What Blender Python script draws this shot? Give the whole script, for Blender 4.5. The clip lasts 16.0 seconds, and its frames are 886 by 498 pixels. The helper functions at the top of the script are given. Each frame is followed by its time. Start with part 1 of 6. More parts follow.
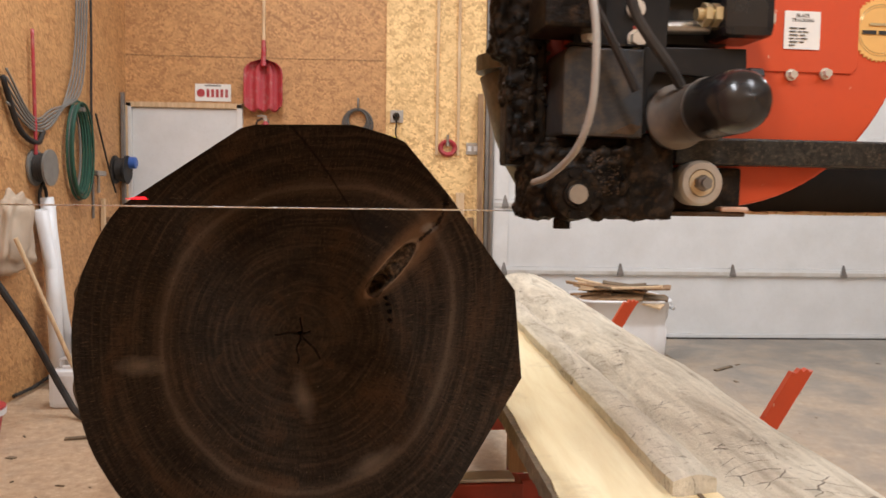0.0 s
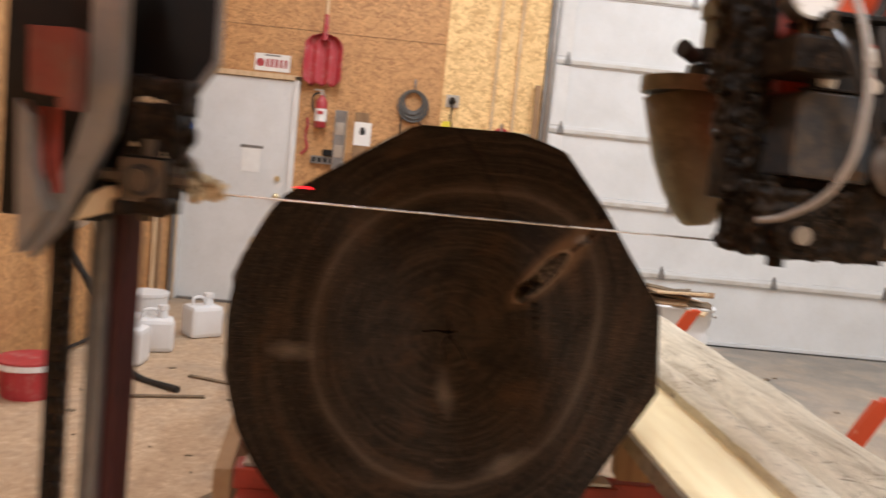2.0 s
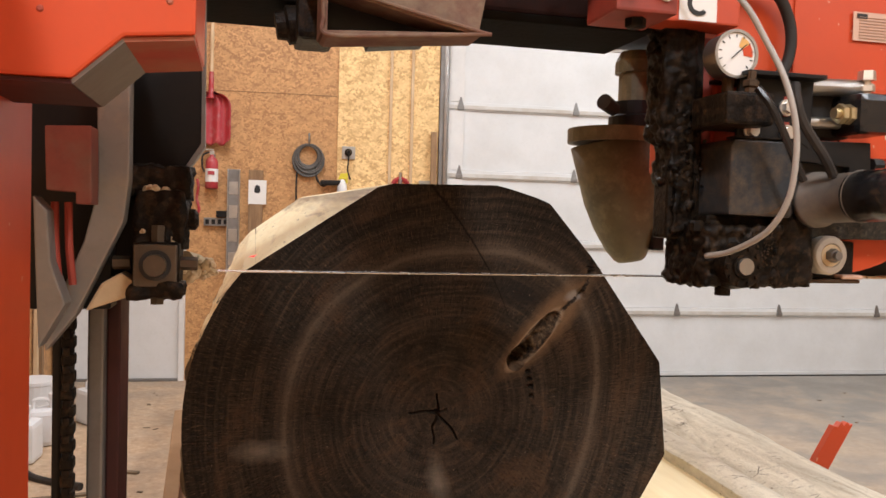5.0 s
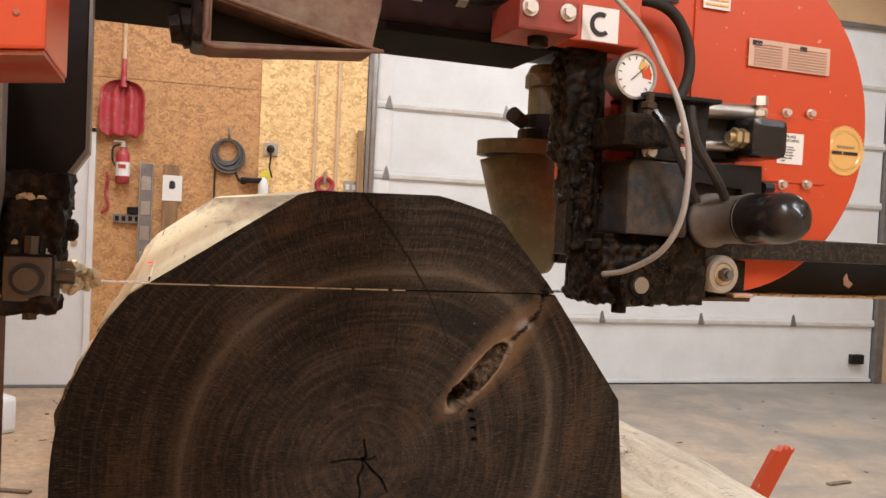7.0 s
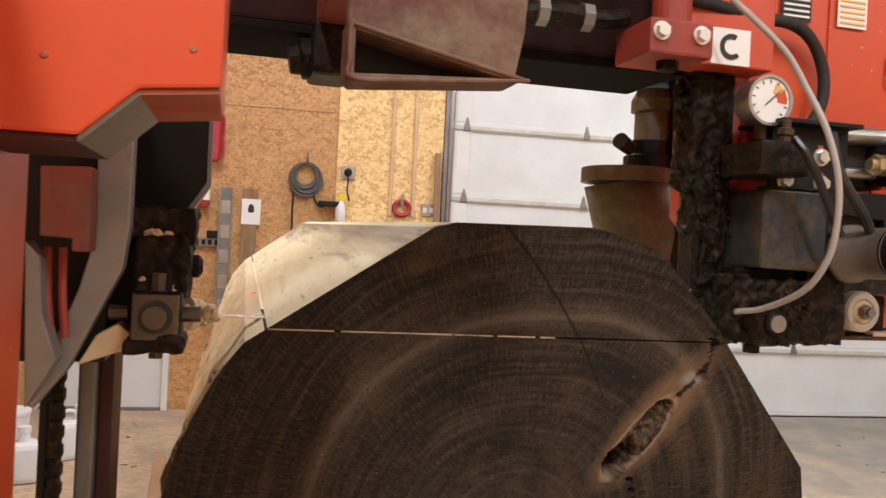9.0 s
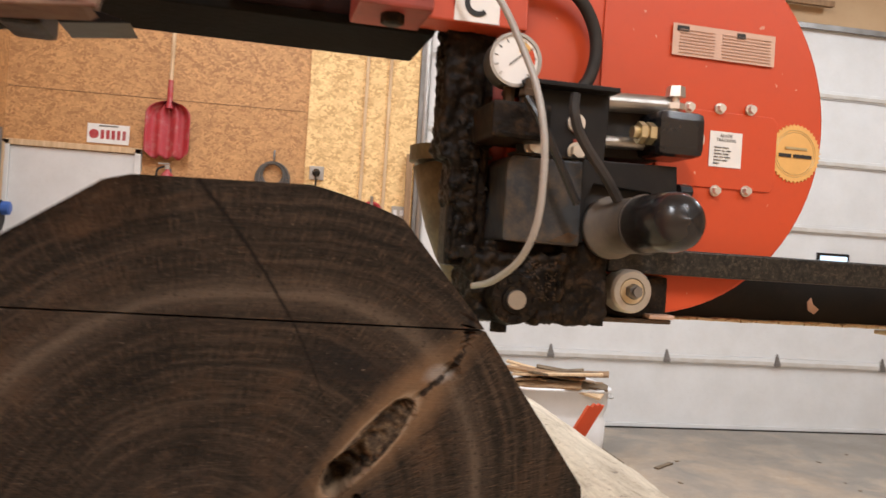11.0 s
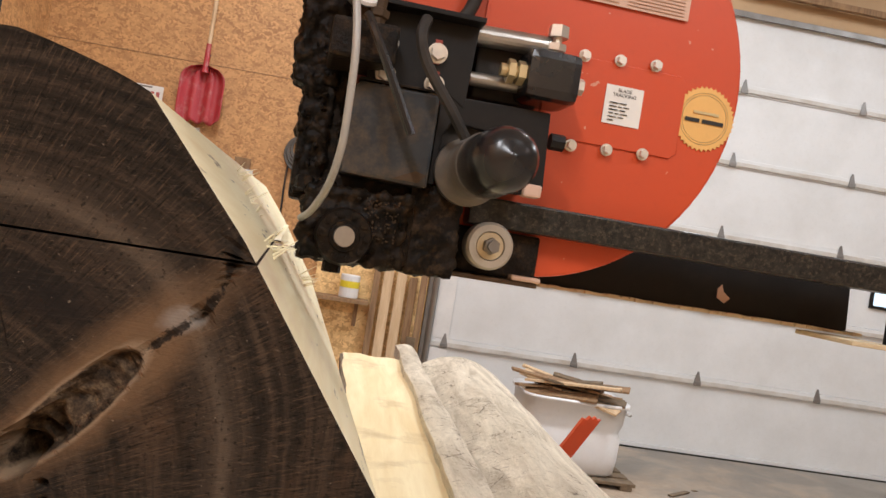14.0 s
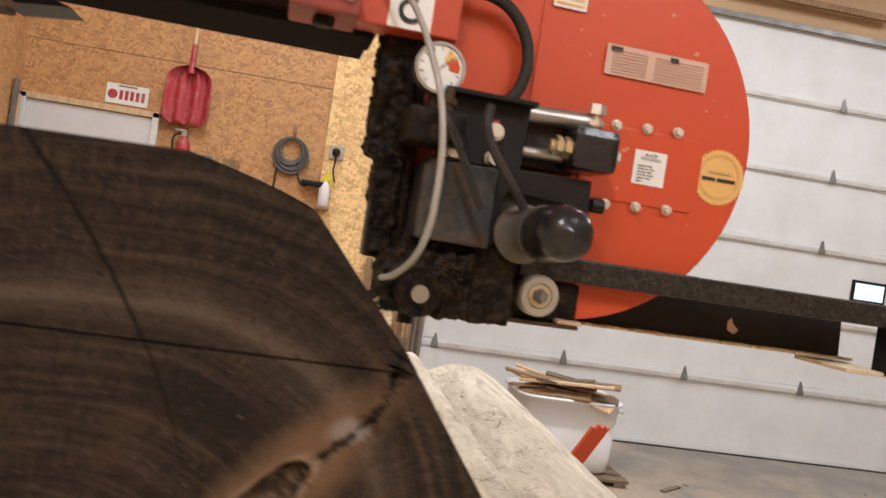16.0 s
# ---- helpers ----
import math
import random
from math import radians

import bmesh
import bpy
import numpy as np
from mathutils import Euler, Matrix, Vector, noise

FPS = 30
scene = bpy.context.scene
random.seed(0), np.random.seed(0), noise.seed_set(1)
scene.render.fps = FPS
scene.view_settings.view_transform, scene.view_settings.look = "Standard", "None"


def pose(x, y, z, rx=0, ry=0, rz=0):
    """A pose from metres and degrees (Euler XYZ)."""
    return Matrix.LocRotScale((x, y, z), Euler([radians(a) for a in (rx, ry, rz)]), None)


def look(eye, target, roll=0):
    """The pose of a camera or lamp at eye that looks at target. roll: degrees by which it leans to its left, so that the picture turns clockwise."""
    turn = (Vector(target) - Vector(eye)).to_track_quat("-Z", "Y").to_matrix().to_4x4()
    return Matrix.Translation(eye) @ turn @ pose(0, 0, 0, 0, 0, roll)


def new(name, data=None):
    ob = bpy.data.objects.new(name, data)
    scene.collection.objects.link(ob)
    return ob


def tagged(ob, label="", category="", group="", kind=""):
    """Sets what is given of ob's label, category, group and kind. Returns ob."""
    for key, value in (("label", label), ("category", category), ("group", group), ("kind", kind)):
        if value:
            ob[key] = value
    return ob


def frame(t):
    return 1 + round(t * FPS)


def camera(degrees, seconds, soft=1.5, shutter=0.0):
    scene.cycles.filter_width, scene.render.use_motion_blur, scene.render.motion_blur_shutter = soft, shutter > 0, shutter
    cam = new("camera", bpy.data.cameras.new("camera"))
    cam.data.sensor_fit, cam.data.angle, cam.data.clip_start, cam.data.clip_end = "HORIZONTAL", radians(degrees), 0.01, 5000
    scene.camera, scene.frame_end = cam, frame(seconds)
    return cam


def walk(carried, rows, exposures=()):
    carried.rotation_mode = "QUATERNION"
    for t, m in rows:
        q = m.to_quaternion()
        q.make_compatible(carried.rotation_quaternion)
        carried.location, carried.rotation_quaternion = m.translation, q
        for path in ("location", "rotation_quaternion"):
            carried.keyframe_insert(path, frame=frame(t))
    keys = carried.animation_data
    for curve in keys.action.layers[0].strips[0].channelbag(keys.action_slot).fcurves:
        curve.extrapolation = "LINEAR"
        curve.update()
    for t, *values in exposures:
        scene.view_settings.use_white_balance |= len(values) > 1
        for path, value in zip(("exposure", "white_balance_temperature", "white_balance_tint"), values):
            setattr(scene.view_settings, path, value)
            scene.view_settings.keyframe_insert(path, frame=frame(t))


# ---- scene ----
cam = camera(56.9, 16.0, shutter=0.5)

EXPOSURE = [(0, -0.2), (1.6, -0.2), (2.5, 0.0), (4.0, -0.05), (6.5, -0.05), (10.2, -0.1), (12.4, 0.02), (13.6, -0.2), (16.0, -0.22)]
PATH = [
    (0, (0.175, -1.486, 1.326), (0.288, 0.505, 1.178), 0.9),
    (0.5, (0.276, -1.487, 1.304), (0.334, 0.51, 1.21), 0.5),
    (1, (0.303, -1.475, 1.295), (0.412, 0.519, 1.194), 1.7),
    (1.5, (0.196, -1.478, 1.322), (0.329, 0.513, 1.191), 3.9),
    (2, (-0.081, -1.499, 1.36), (-0.003, 0.49, 1.164), 5.7),
    (2.5, (-0.257, -1.51, 1.364), (-0.384, 0.479, 1.188), 7.5),
    (3, (-0.237, -1.496, 1.366), (-0.209, 0.497, 1.191), 4.5),
    (3.5, (-0.197, -1.447, 1.364), (-0.03, 0.537, 1.179), 1.7),
    (4, (-0.226, -1.41, 1.366), (0.04, 0.568, 1.229), 0.7),
    (6.5, (-0.215, -1.182, 1.39), (0.23, 0.768, 1.352), 3.3),
    (7, (-0.204, -1.132, 1.395), (0.319, 0.798, 1.337), 2.8),
    (7.5, (-0.242, -1.098, 1.395), (0.276, 0.832, 1.318), 3.0),
    (8, (-0.307, -1.042, 1.395), (0.15, 0.904, 1.315), 2.5),
    (8.5, (-0.306, -0.987, 1.406), (0.09, 0.973, 1.359), 2.8),
    (9, (-0.271, -0.956, 1.408), (0.093, 1.01, 1.395), 2.9),
    (9.5, (-0.233, -0.949, 1.409), (0.155, 1.013, 1.399), 2.7),
    (10, (-0.17, -0.954, 1.413), (0.318, 0.985, 1.397), 1.4),
    (12.5, (0.38, -0.591, 1.312), (0.436, 1.408, 1.343), 8.0),
    (13, (0.379, -0.591, 1.315), (0.479, 1.406, 1.326), 8.1),
    (13.5, (0.365, -0.594, 1.325), (0.539, 1.398, 1.325), 9.1),
    (14, (0.347, -0.595, 1.333), (0.555, 1.395, 1.331), 9.2),
    (14.5, (0.326, -0.592, 1.341), (0.545, 1.396, 1.344), 9.6),
    (15, (0.318, -0.585, 1.348), (0.537, 1.403, 1.354), 9.6),
    (15.5, (0.308, -0.582, 1.347), (0.541, 1.404, 1.357), 9.0),
    (16, (0.199, -0.596, 1.401), (0.476, 1.384, 1.381), 8.6),
]
walk(cam, [(t, look(eye, target, roll)) for t, eye, target, roll in PATH], EXPOSURE)

# ---- world and lights ----
FLOOR = -0.03
WALL_Y = 5.87
LEFT_X = -2.20
CEIL = 4.6
world = bpy.data.worlds.new("world")
scene.world = world
world.use_nodes = True
world.node_tree.nodes["Background"].inputs[0].default_value = (0.75, 0.85, 1.0, 1)
world.node_tree.nodes["Background"].inputs[1].default_value = 0.3


def tube_lamp(x, y, z, power, length=2.4, colour=(0.948, 0.985, 1.05), width=0.3, turn=0):
    data = bpy.data.lights.new("shop_light", "AREA")
    data.shape, data.size, data.size_y = "RECTANGLE", width, length
    data.energy, data.color = power, colour
    ob = new("shop_light", data)
    ob.matrix_world = pose(x, y, z, 0, 0, turn)
    return ob


for lx, ly, lp in ((-0.6, 3.3, 112), (2.6, 3.3, 122), (5.4, 3.3, 105), (-1.0, -3.5, 215), (2.6, -3.5, 130), (5.4, -3.5, 120)):
    tube_lamp(lx, ly, CEIL - 0.12, lp)


# ---- materials ----
def nodes_of(name):
    m = bpy.data.materials.new(name)
    m.use_nodes = True
    nt = m.node_tree
    return m, nt, nt.nodes["Principled BSDF"], nt.nodes, nt.links


def coords(nt, scale=(1, 1, 1), kind="Object"):
    tc = nt.nodes.new("ShaderNodeTexCoord")
    mp = nt.nodes.new("ShaderNodeMapping")
    mp.inputs["Scale"].default_value = scale
    nt.links.new(tc.outputs[kind], mp.inputs["Vector"])
    return mp.outputs[0]


def noise_tex(nt, vec, scale, detail=6, rough=0.6, distort=0.0):
    n = nt.nodes.new("ShaderNodeTexNoise")
    n.inputs["Scale"].default_value, n.inputs["Detail"].default_value = scale, detail
    n.inputs["Roughness"].default_value, n.inputs["Distortion"].default_value = rough, distort
    nt.links.new(vec, n.inputs["Vector"])
    return n.outputs["Fac"]


def ramp(nt, fac, stops):
    r = nt.nodes.new("ShaderNodeValToRGB")
    while len(r.color_ramp.elements) < len(stops):
        r.color_ramp.elements.new(0.5)
    for e, (p, c) in zip(r.color_ramp.elements, stops):
        e.position, e.color = p, (*c, 1)
    nt.links.new(fac, r.inputs[0])
    return r.outputs[0]


def mix(nt, fac, a, b, mode="MIX"):
    n = nt.nodes.new("ShaderNodeMix")
    n.data_type, n.blend_type = "RGBA", mode
    for sock, val in ((n.inputs[0], fac), (n.inputs[6], a), (n.inputs[7], b)):
        if isinstance(val, (int, float)):
            sock.default_value = val
        elif isinstance(val, tuple):
            sock.default_value = (*val, 1)
        else:
            nt.links.new(val, sock)
    return n.outputs[2]


def maths(nt, op, a, b=0.0, c=0.0):
    n = nt.nodes.new("ShaderNodeMath")
    n.operation = op
    for sock, val in zip(n.inputs, (a, b, c)):
        if isinstance(val, (int, float)):
            sock.default_value = val
        else:
            nt.links.new(val, sock)
    return n.outputs[0]


def bump(nt, bsdf, height, strength=0.3, dist=0.01):
    b = nt.nodes.new("ShaderNodeBump")
    b.inputs["Strength"].default_value, b.inputs["Distance"].default_value = strength, dist
    nt.links.new(height, b.inputs["Height"])
    nt.links.new(b.outputs[0], bsdf.inputs["Normal"])


def worn(name, base, dark, rough=0.5, metal=0.0, scale=6.0, grain=60.0, amount=0.5, bumps=0.15, dust=None, dust_amount=0.0, chips=None):
    """Paint, metal, plastic or cloth with stains, grain and, where given, sawdust lying in patches."""
    m, nt, bs, nd, ln = nodes_of(name)
    v = coords(nt)
    big, fine = noise_tex(nt, v, scale, 8, 0.65), noise_tex(nt, v, grain, 4)
    col = mix(nt, ramp(nt, big, [(0.38, (0, 0, 0)), (0.75, (amount,) * 3)]), base, dark)
    col = mix(nt, ramp(nt, fine, [(0.55, (0, 0, 0)), (0.8, (amount * 0.6,) * 3)]), col, dark)
    if dust:
        d = noise_tex(nt, v, scale * 2.3, 9, 0.7)
        col = mix(nt, ramp(nt, d, [(0.62 - dust_amount * 0.3, (0, 0, 0)), (0.72, (dust_amount,) * 3)]), col, dust)
    if chips:
        c = noise_tex(nt, v, 75, 2, 0.4)
        col = mix(nt, ramp(nt, c, [(0.755, (0, 0, 0)), (0.77, (0.7,) * 3)]), col, chips)
    ln.new(col, bs.inputs["Base Color"])
    if max(base) < 0.1:
        bs.inputs["Specular IOR Level"].default_value = 0.5 if rough < 0.3 else 0.12 if bumps > 0.5 else 0.22
    bs.inputs["Metallic"].default_value = metal
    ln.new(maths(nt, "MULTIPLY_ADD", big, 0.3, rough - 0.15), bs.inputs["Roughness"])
    bump(nt, bs, fine, bumps, 0.002)
    return m


def wood(name, light, dark, stretch=(14, 1.0, 14), scale=3.0, rough=0.7, knots=None, bumps=0.2):
    """Sawn or weathered wood with grain that runs along one axis."""
    m, nt, bs, nd, ln = nodes_of(name)
    v = coords(nt, stretch)
    g = noise_tex(nt, v, scale, 8, 0.6, 0.6)
    f = noise_tex(nt, v, scale * 7, 4, 0.6)
    col = ramp(nt, g, [(0.3, dark), (0.5, tuple(0.5 * (a + b) for a, b in zip(light, dark))), (0.68, light)])
    col = mix(nt, ramp(nt, f, [(0.5, (0, 0, 0)), (0.75, (0.35,) * 3)]), col, dark)
    if knots:
        k = noise_tex(nt, coords(nt), 5.0, 6, 0.6)
        col = mix(nt, ramp(nt, k, [(0.56, (0, 0, 0)), (0.7, (0.75,) * 3)]), col, knots)
    ln.new(col, bs.inputs["Base Color"])
    bs.inputs["Roughness"].default_value = rough
    bump(nt, bs, f, bumps, 0.003)
    return m


def osb(name, light, mid, dark, size=1.0):
    """Oriented strand board: overlapping flakes of many tones."""
    m, nt, bs, nd, ln = nodes_of(name)
    v = coords(nt, (1, 1, 1))
    warp = nd.new("ShaderNodeVectorMath")
    warp.operation = "ADD"
    n = nd.new("ShaderNodeTexNoise")
    n.inputs["Scale"].default_value, n.inputs["Detail"].default_value = 9, 3
    sc = nd.new("ShaderNodeVectorMath")
    sc.operation = "SCALE"
    sc.inputs["Scale"].default_value = 0.022
    ln.new(v, n.inputs["Vector"])
    ln.new(n.outputs["Color"], sc.inputs[0])
    ln.new(v, warp.inputs[0])
    ln.new(sc.outputs[0], warp.inputs[1])
    def flakes(sx, sz, turn):
        mp = nd.new("ShaderNodeMapping")
        mp.vector_type = "TEXTURE"
        mp.inputs["Rotation"].default_value = (0, turn, turn)
        mp.inputs["Scale"].default_value = (1 / (sx * size), 1 / (sx * size), 1 / (sz * size))
        ln.new(warp.outputs[0], mp.inputs["Vector"])
        vo = nd.new("ShaderNodeTexVoronoi")
        vo.inputs["Scale"].default_value = 1.0
        ln.new(mp.outputs[0], vo.inputs["Vector"])
        return vo.outputs["Color"]

    def over(scale, low, high):
        return ramp(nt, noise_tex(nt, v, scale, 2, 0.5), [(low, (0, 0, 0)), (high, (1, 1, 1))])

    a = mix(nt, over(26, 0.49, 0.51), flakes(22, 90, 0.25), flakes(24, 80, -0.6))
    a = mix(nt, over(31, 0.53, 0.55), a, flakes(20, 85, 1.1))
    a = mix(nt, over(37, 0.56, 0.58), a, flakes(26, 95, -1.3))
    sep = nd.new("ShaderNodeSeparateColor")
    ln.new(a, sep.inputs[0])
    col = ramp(nt, sep.outputs[0], [(0.10, dark), (0.35, mid), (0.70, light), (0.92, tuple(min(1, c * 1.12) for c in light))])
    big = noise_tex(nt, v, 1.3, 6, 0.6)
    col = mix(nt, ramp(nt, big, [(0.4, (0, 0, 0)), (0.75, (0.35,) * 3)]), col, mid)
    ln.new(col, bs.inputs["Base Color"])
    bs.inputs["Roughness"].default_value = 0.6
    bump(nt, bs, sep.outputs[1], 0.25, 0.003)
    return m


OSB_OLD = osb("osb_aged", (0.56, 0.305, 0.125), (0.46, 0.240, 0.096), (0.36, 0.175, 0.068), 0.62)
OSB_NEW = osb("osb_fresh", (0.86, 0.60, 0.28), (0.74, 0.485, 0.215), (0.58, 0.345, 0.14), 0.5)


def floor_material():
    """Stained concrete under drifts of sawdust, thick beside the mill and thinning out to the east."""
    m, nt, bs, nd, ln = nodes_of("sawdust_strewn_concrete")
    v = coords(nt)
    big, mid, fine = noise_tex(nt, v, 0.7, 6, 0.6), noise_tex(nt, v, 1.6, 9, 0.62, 0.5), noise_tex(nt, v, 120, 4)
    stain = noise_tex(nt, v, 5.0, 8, 0.65)
    col = ramp(nt, big, [(0.3, (0.22, 0.195, 0.165)), (0.7, (0.31, 0.28, 0.24))])
    col = mix(nt, ramp(nt, mid, [(0.34, (0.45,) * 3), (0.58, (0, 0, 0))]), col, (0.15, 0.13, 0.11))
    col = mix(nt, ramp(nt, stain, [(0.55, (0, 0, 0)), (0.72, (0.4,) * 3)]), col, (0.17, 0.145, 0.12))
    sep = nd.new("ShaderNodeSeparateXYZ")
    ln.new(v, sep.inputs[0])
    drift = maths(nt, "MULTIPLY_ADD", sep.outputs["X"], -0.068, maths(nt, "MULTIPLY_ADD", sep.outputs["Y"], -0.050, maths(nt, "MULTIPLY_ADD", stain, 0.25, mid)))
    clod = noise_tex(nt, v, 22, 7, 0.7)
    dust = mix(nt, fine, (0.44, 0.29, 0.17), (0.62, 0.44, 0.28))
    dust = mix(nt, ramp(nt, clod, [(0.5, (0, 0, 0)), (0.68, (0.6,) * 3)]), dust, (0.30, 0.18, 0.10))
    dust = mix(nt, ramp(nt, clod, [(0.34, (0.6,) * 3), (0.46, (0, 0, 0))]), dust, (0.74, 0.56, 0.38))
    col = mix(nt, ramp(nt, drift, [(0.06, (0, 0, 0)), (0.62, (0.9,) * 3)]), col, dust)
    chips = nd.new("ShaderNodeTexVoronoi")
    chips.inputs["Scale"].default_value = 26
    ln.new(v, chips.inputs["Vector"])
    col = mix(nt, ramp(nt, chips.outputs["Distance"], [(0.05, (0.7,) * 3), (0.12, (0, 0, 0))]), col, (0.30, 0.16, 0.08))
    ln.new(col, bs.inputs["Base Color"])
    bs.inputs["Roughness"].default_value = 0.7
    bump(nt, bs, maths(nt, "MULTIPLY_ADD", clod, 2.0, fine), 0.4, 0.01)
    return m


CONCRETE = floor_material()
DOOR_WHITE = worn("door_white_steel", (0.70, 0.705, 0.70), (0.46, 0.45, 0.42), 0.45, 0, 2.4, 40, 0.4, 0.05)
TRIM_WHITE = worn("trim_white", (0.74, 0.73, 0.71), (0.45, 0.43, 0.40), 0.5, 0, 3, 40, 0.4, 0.05)
CEIL_WHITE = worn("ceiling_white", (0.7, 0.68, 0.64), (0.5, 0.47, 0.42), 0.8, 0, 1, 20, 0.4, 0.1)
WALL_TAN = worn("wall_tan", (0.5, 0.34, 0.19), (0.36, 0.22, 0.11), 0.7, 0, 1.5, 20, 0.4, 0.1)
RED = worn("red_machine_paint", (0.52, 0.065, 0.022), (0.34, 0.045, 0.018), 0.42, 0, 3.5, 80, 0.35, 0.06)
HOUSE_RED = worn("orange_red_housing_paint", (0.58, 0.068, 0.018), (0.42, 0.055, 0.018), 0.38, 0, 2.5, 70, 0.45, 0.04, None, 0.0, (0.62, 0.36, 0.26))
DUST = worn("caked_sawdust", (0.64, 0.52, 0.34), (0.40, 0.29, 0.17), 0.9, 0, 20, 90, 0.6, 0.6)
RED_DARK = worn("red_paint_grimy", (0.36, 0.045, 0.025), (0.12, 0.035, 0.025), 0.6, 0, 7, 60, 0.8, 0.2)
RED_DULL = worn("dusty_and_shaded_red", (0.42, 0.06, 0.03), (0.22, 0.07, 0.04), 0.6, 0, 6, 60, 0.6, 0.15, (0.36, 0.25, 0.15), 0.6)
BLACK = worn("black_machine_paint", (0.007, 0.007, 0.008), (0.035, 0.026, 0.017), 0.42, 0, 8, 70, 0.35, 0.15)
BLACK_GLOSS = worn("black_gloss_plastic", (0.010, 0.010, 0.012), (0.04, 0.036, 0.032), 0.22, 0, 6, 60, 0.3, 0.03)
GREASE = worn("grease_and_sawdust", (0.004, 0.0034, 0.003), (0.030, 0.017, 0.009), 0.46, 0, 34, 150, 0.6, 0.9, (0.12, 0.070, 0.034), 0.42)
STEEL = worn("bare_steel", (0.45, 0.44, 0.42), (0.22, 0.19, 0.16), 0.35, 0.9, 8, 80, 0.5, 0.1)
STEEL_DULL = worn("dull_steel", (0.26, 0.25, 0.24), (0.12, 0.10, 0.08), 0.5, 0.7, 8, 80, 0.6, 0.2)
ZINC = worn("zinc_bolt", (0.72, 0.70, 0.66), (0.45, 0.42, 0.36), 0.35, 0.8, 30, 120, 0.4, 0.05)
def sapwood(name):
    """Fresh cream sapwood with soft grain, faint stains and short dark checks along the log."""
    m, nt, bs, nd, ln = nodes_of(name)
    g = noise_tex(nt, coords(nt, (22, 1.2, 22)), 2.2, 8, 0.6, 0.6)
    col = ramp(nt, g, [(0.3, (0.86, 0.75, 0.47)), (0.68, (0.96, 0.89, 0.62))])
    st = noise_tex(nt, coords(nt, (2.2, 0.8, 2.2)), 3.0, 6, 0.6)
    col = mix(nt, ramp(nt, st, [(0.52, (0, 0, 0)), (0.72, (0.5,) * 3)]), col, (0.74, 0.58, 0.44))
    ck = noise_tex(nt, coords(nt, (70, 5, 70)), 1.0, 5, 0.6)
    patch = noise_tex(nt, coords(nt, (3, 1.5, 3)), 2.5, 4)
    ck = maths(nt, "ADD", ck, maths(nt, "MULTIPLY_ADD", patch, 0.5, -0.25))
    col = mix(nt, ramp(nt, ck, [(0.66, (0, 0, 0)), (0.71, (0.8,) * 3)]), col, (0.16, 0.12, 0.085))
    # heartwood shows in streaks along the upper edge of the west flat, with grey stains below it
    sep = nd.new("ShaderNodeSeparateXYZ")
    ln.new(coords(nt), sep.inputs[0])
    west = ramp(nt, maths(nt, "MULTIPLY_ADD", sep.outputs["X"], -4.0, 0.0), [(0.05, (0, 0, 0)), (0.2, (1, 1, 1))])
    bands = noise_tex(nt, coords(nt, (30, 1.0, 30)), 1.0, 5, 0.6)
    edge = maths(nt, "ADD", maths(nt, "MULTIPLY_ADD", bands, 0.09, -0.045), sep.outputs["Z"])
    heart = maths(nt, "MULTIPLY", ramp(nt, maths(nt, "MULTIPLY_ADD", edge, 10.0, -13.9), [(0.0, (0, 0, 0)), (0.5, (0.85,) * 3)]), west)
    col = mix(nt, heart, col, (0.20, 0.135, 0.08))
    grey = noise_tex(nt, coords(nt, (16, 1.6, 16)), 1.3, 7, 0.68, 0.6)
    col = mix(nt, maths(nt, "MULTIPLY", ramp(nt, grey, [(0.58, (0, 0, 0)), (0.68, (0.55,) * 3)]), west), col, (0.30, 0.24, 0.18))
    ln.new(col, bs.inputs["Base Color"])
    bs.inputs["Roughness"].default_value = 0.6
    bump(nt, bs, g, 0.15, 0.003)
    return m


CREAM = sapwood("fresh_sapwood")
PINE = wood("pale_pine_board", (0.88, 0.76, 0.49), (0.74, 0.57, 0.31), (9, 0.8, 9), 2.0, 0.65, (0.52, 0.38, 0.21))


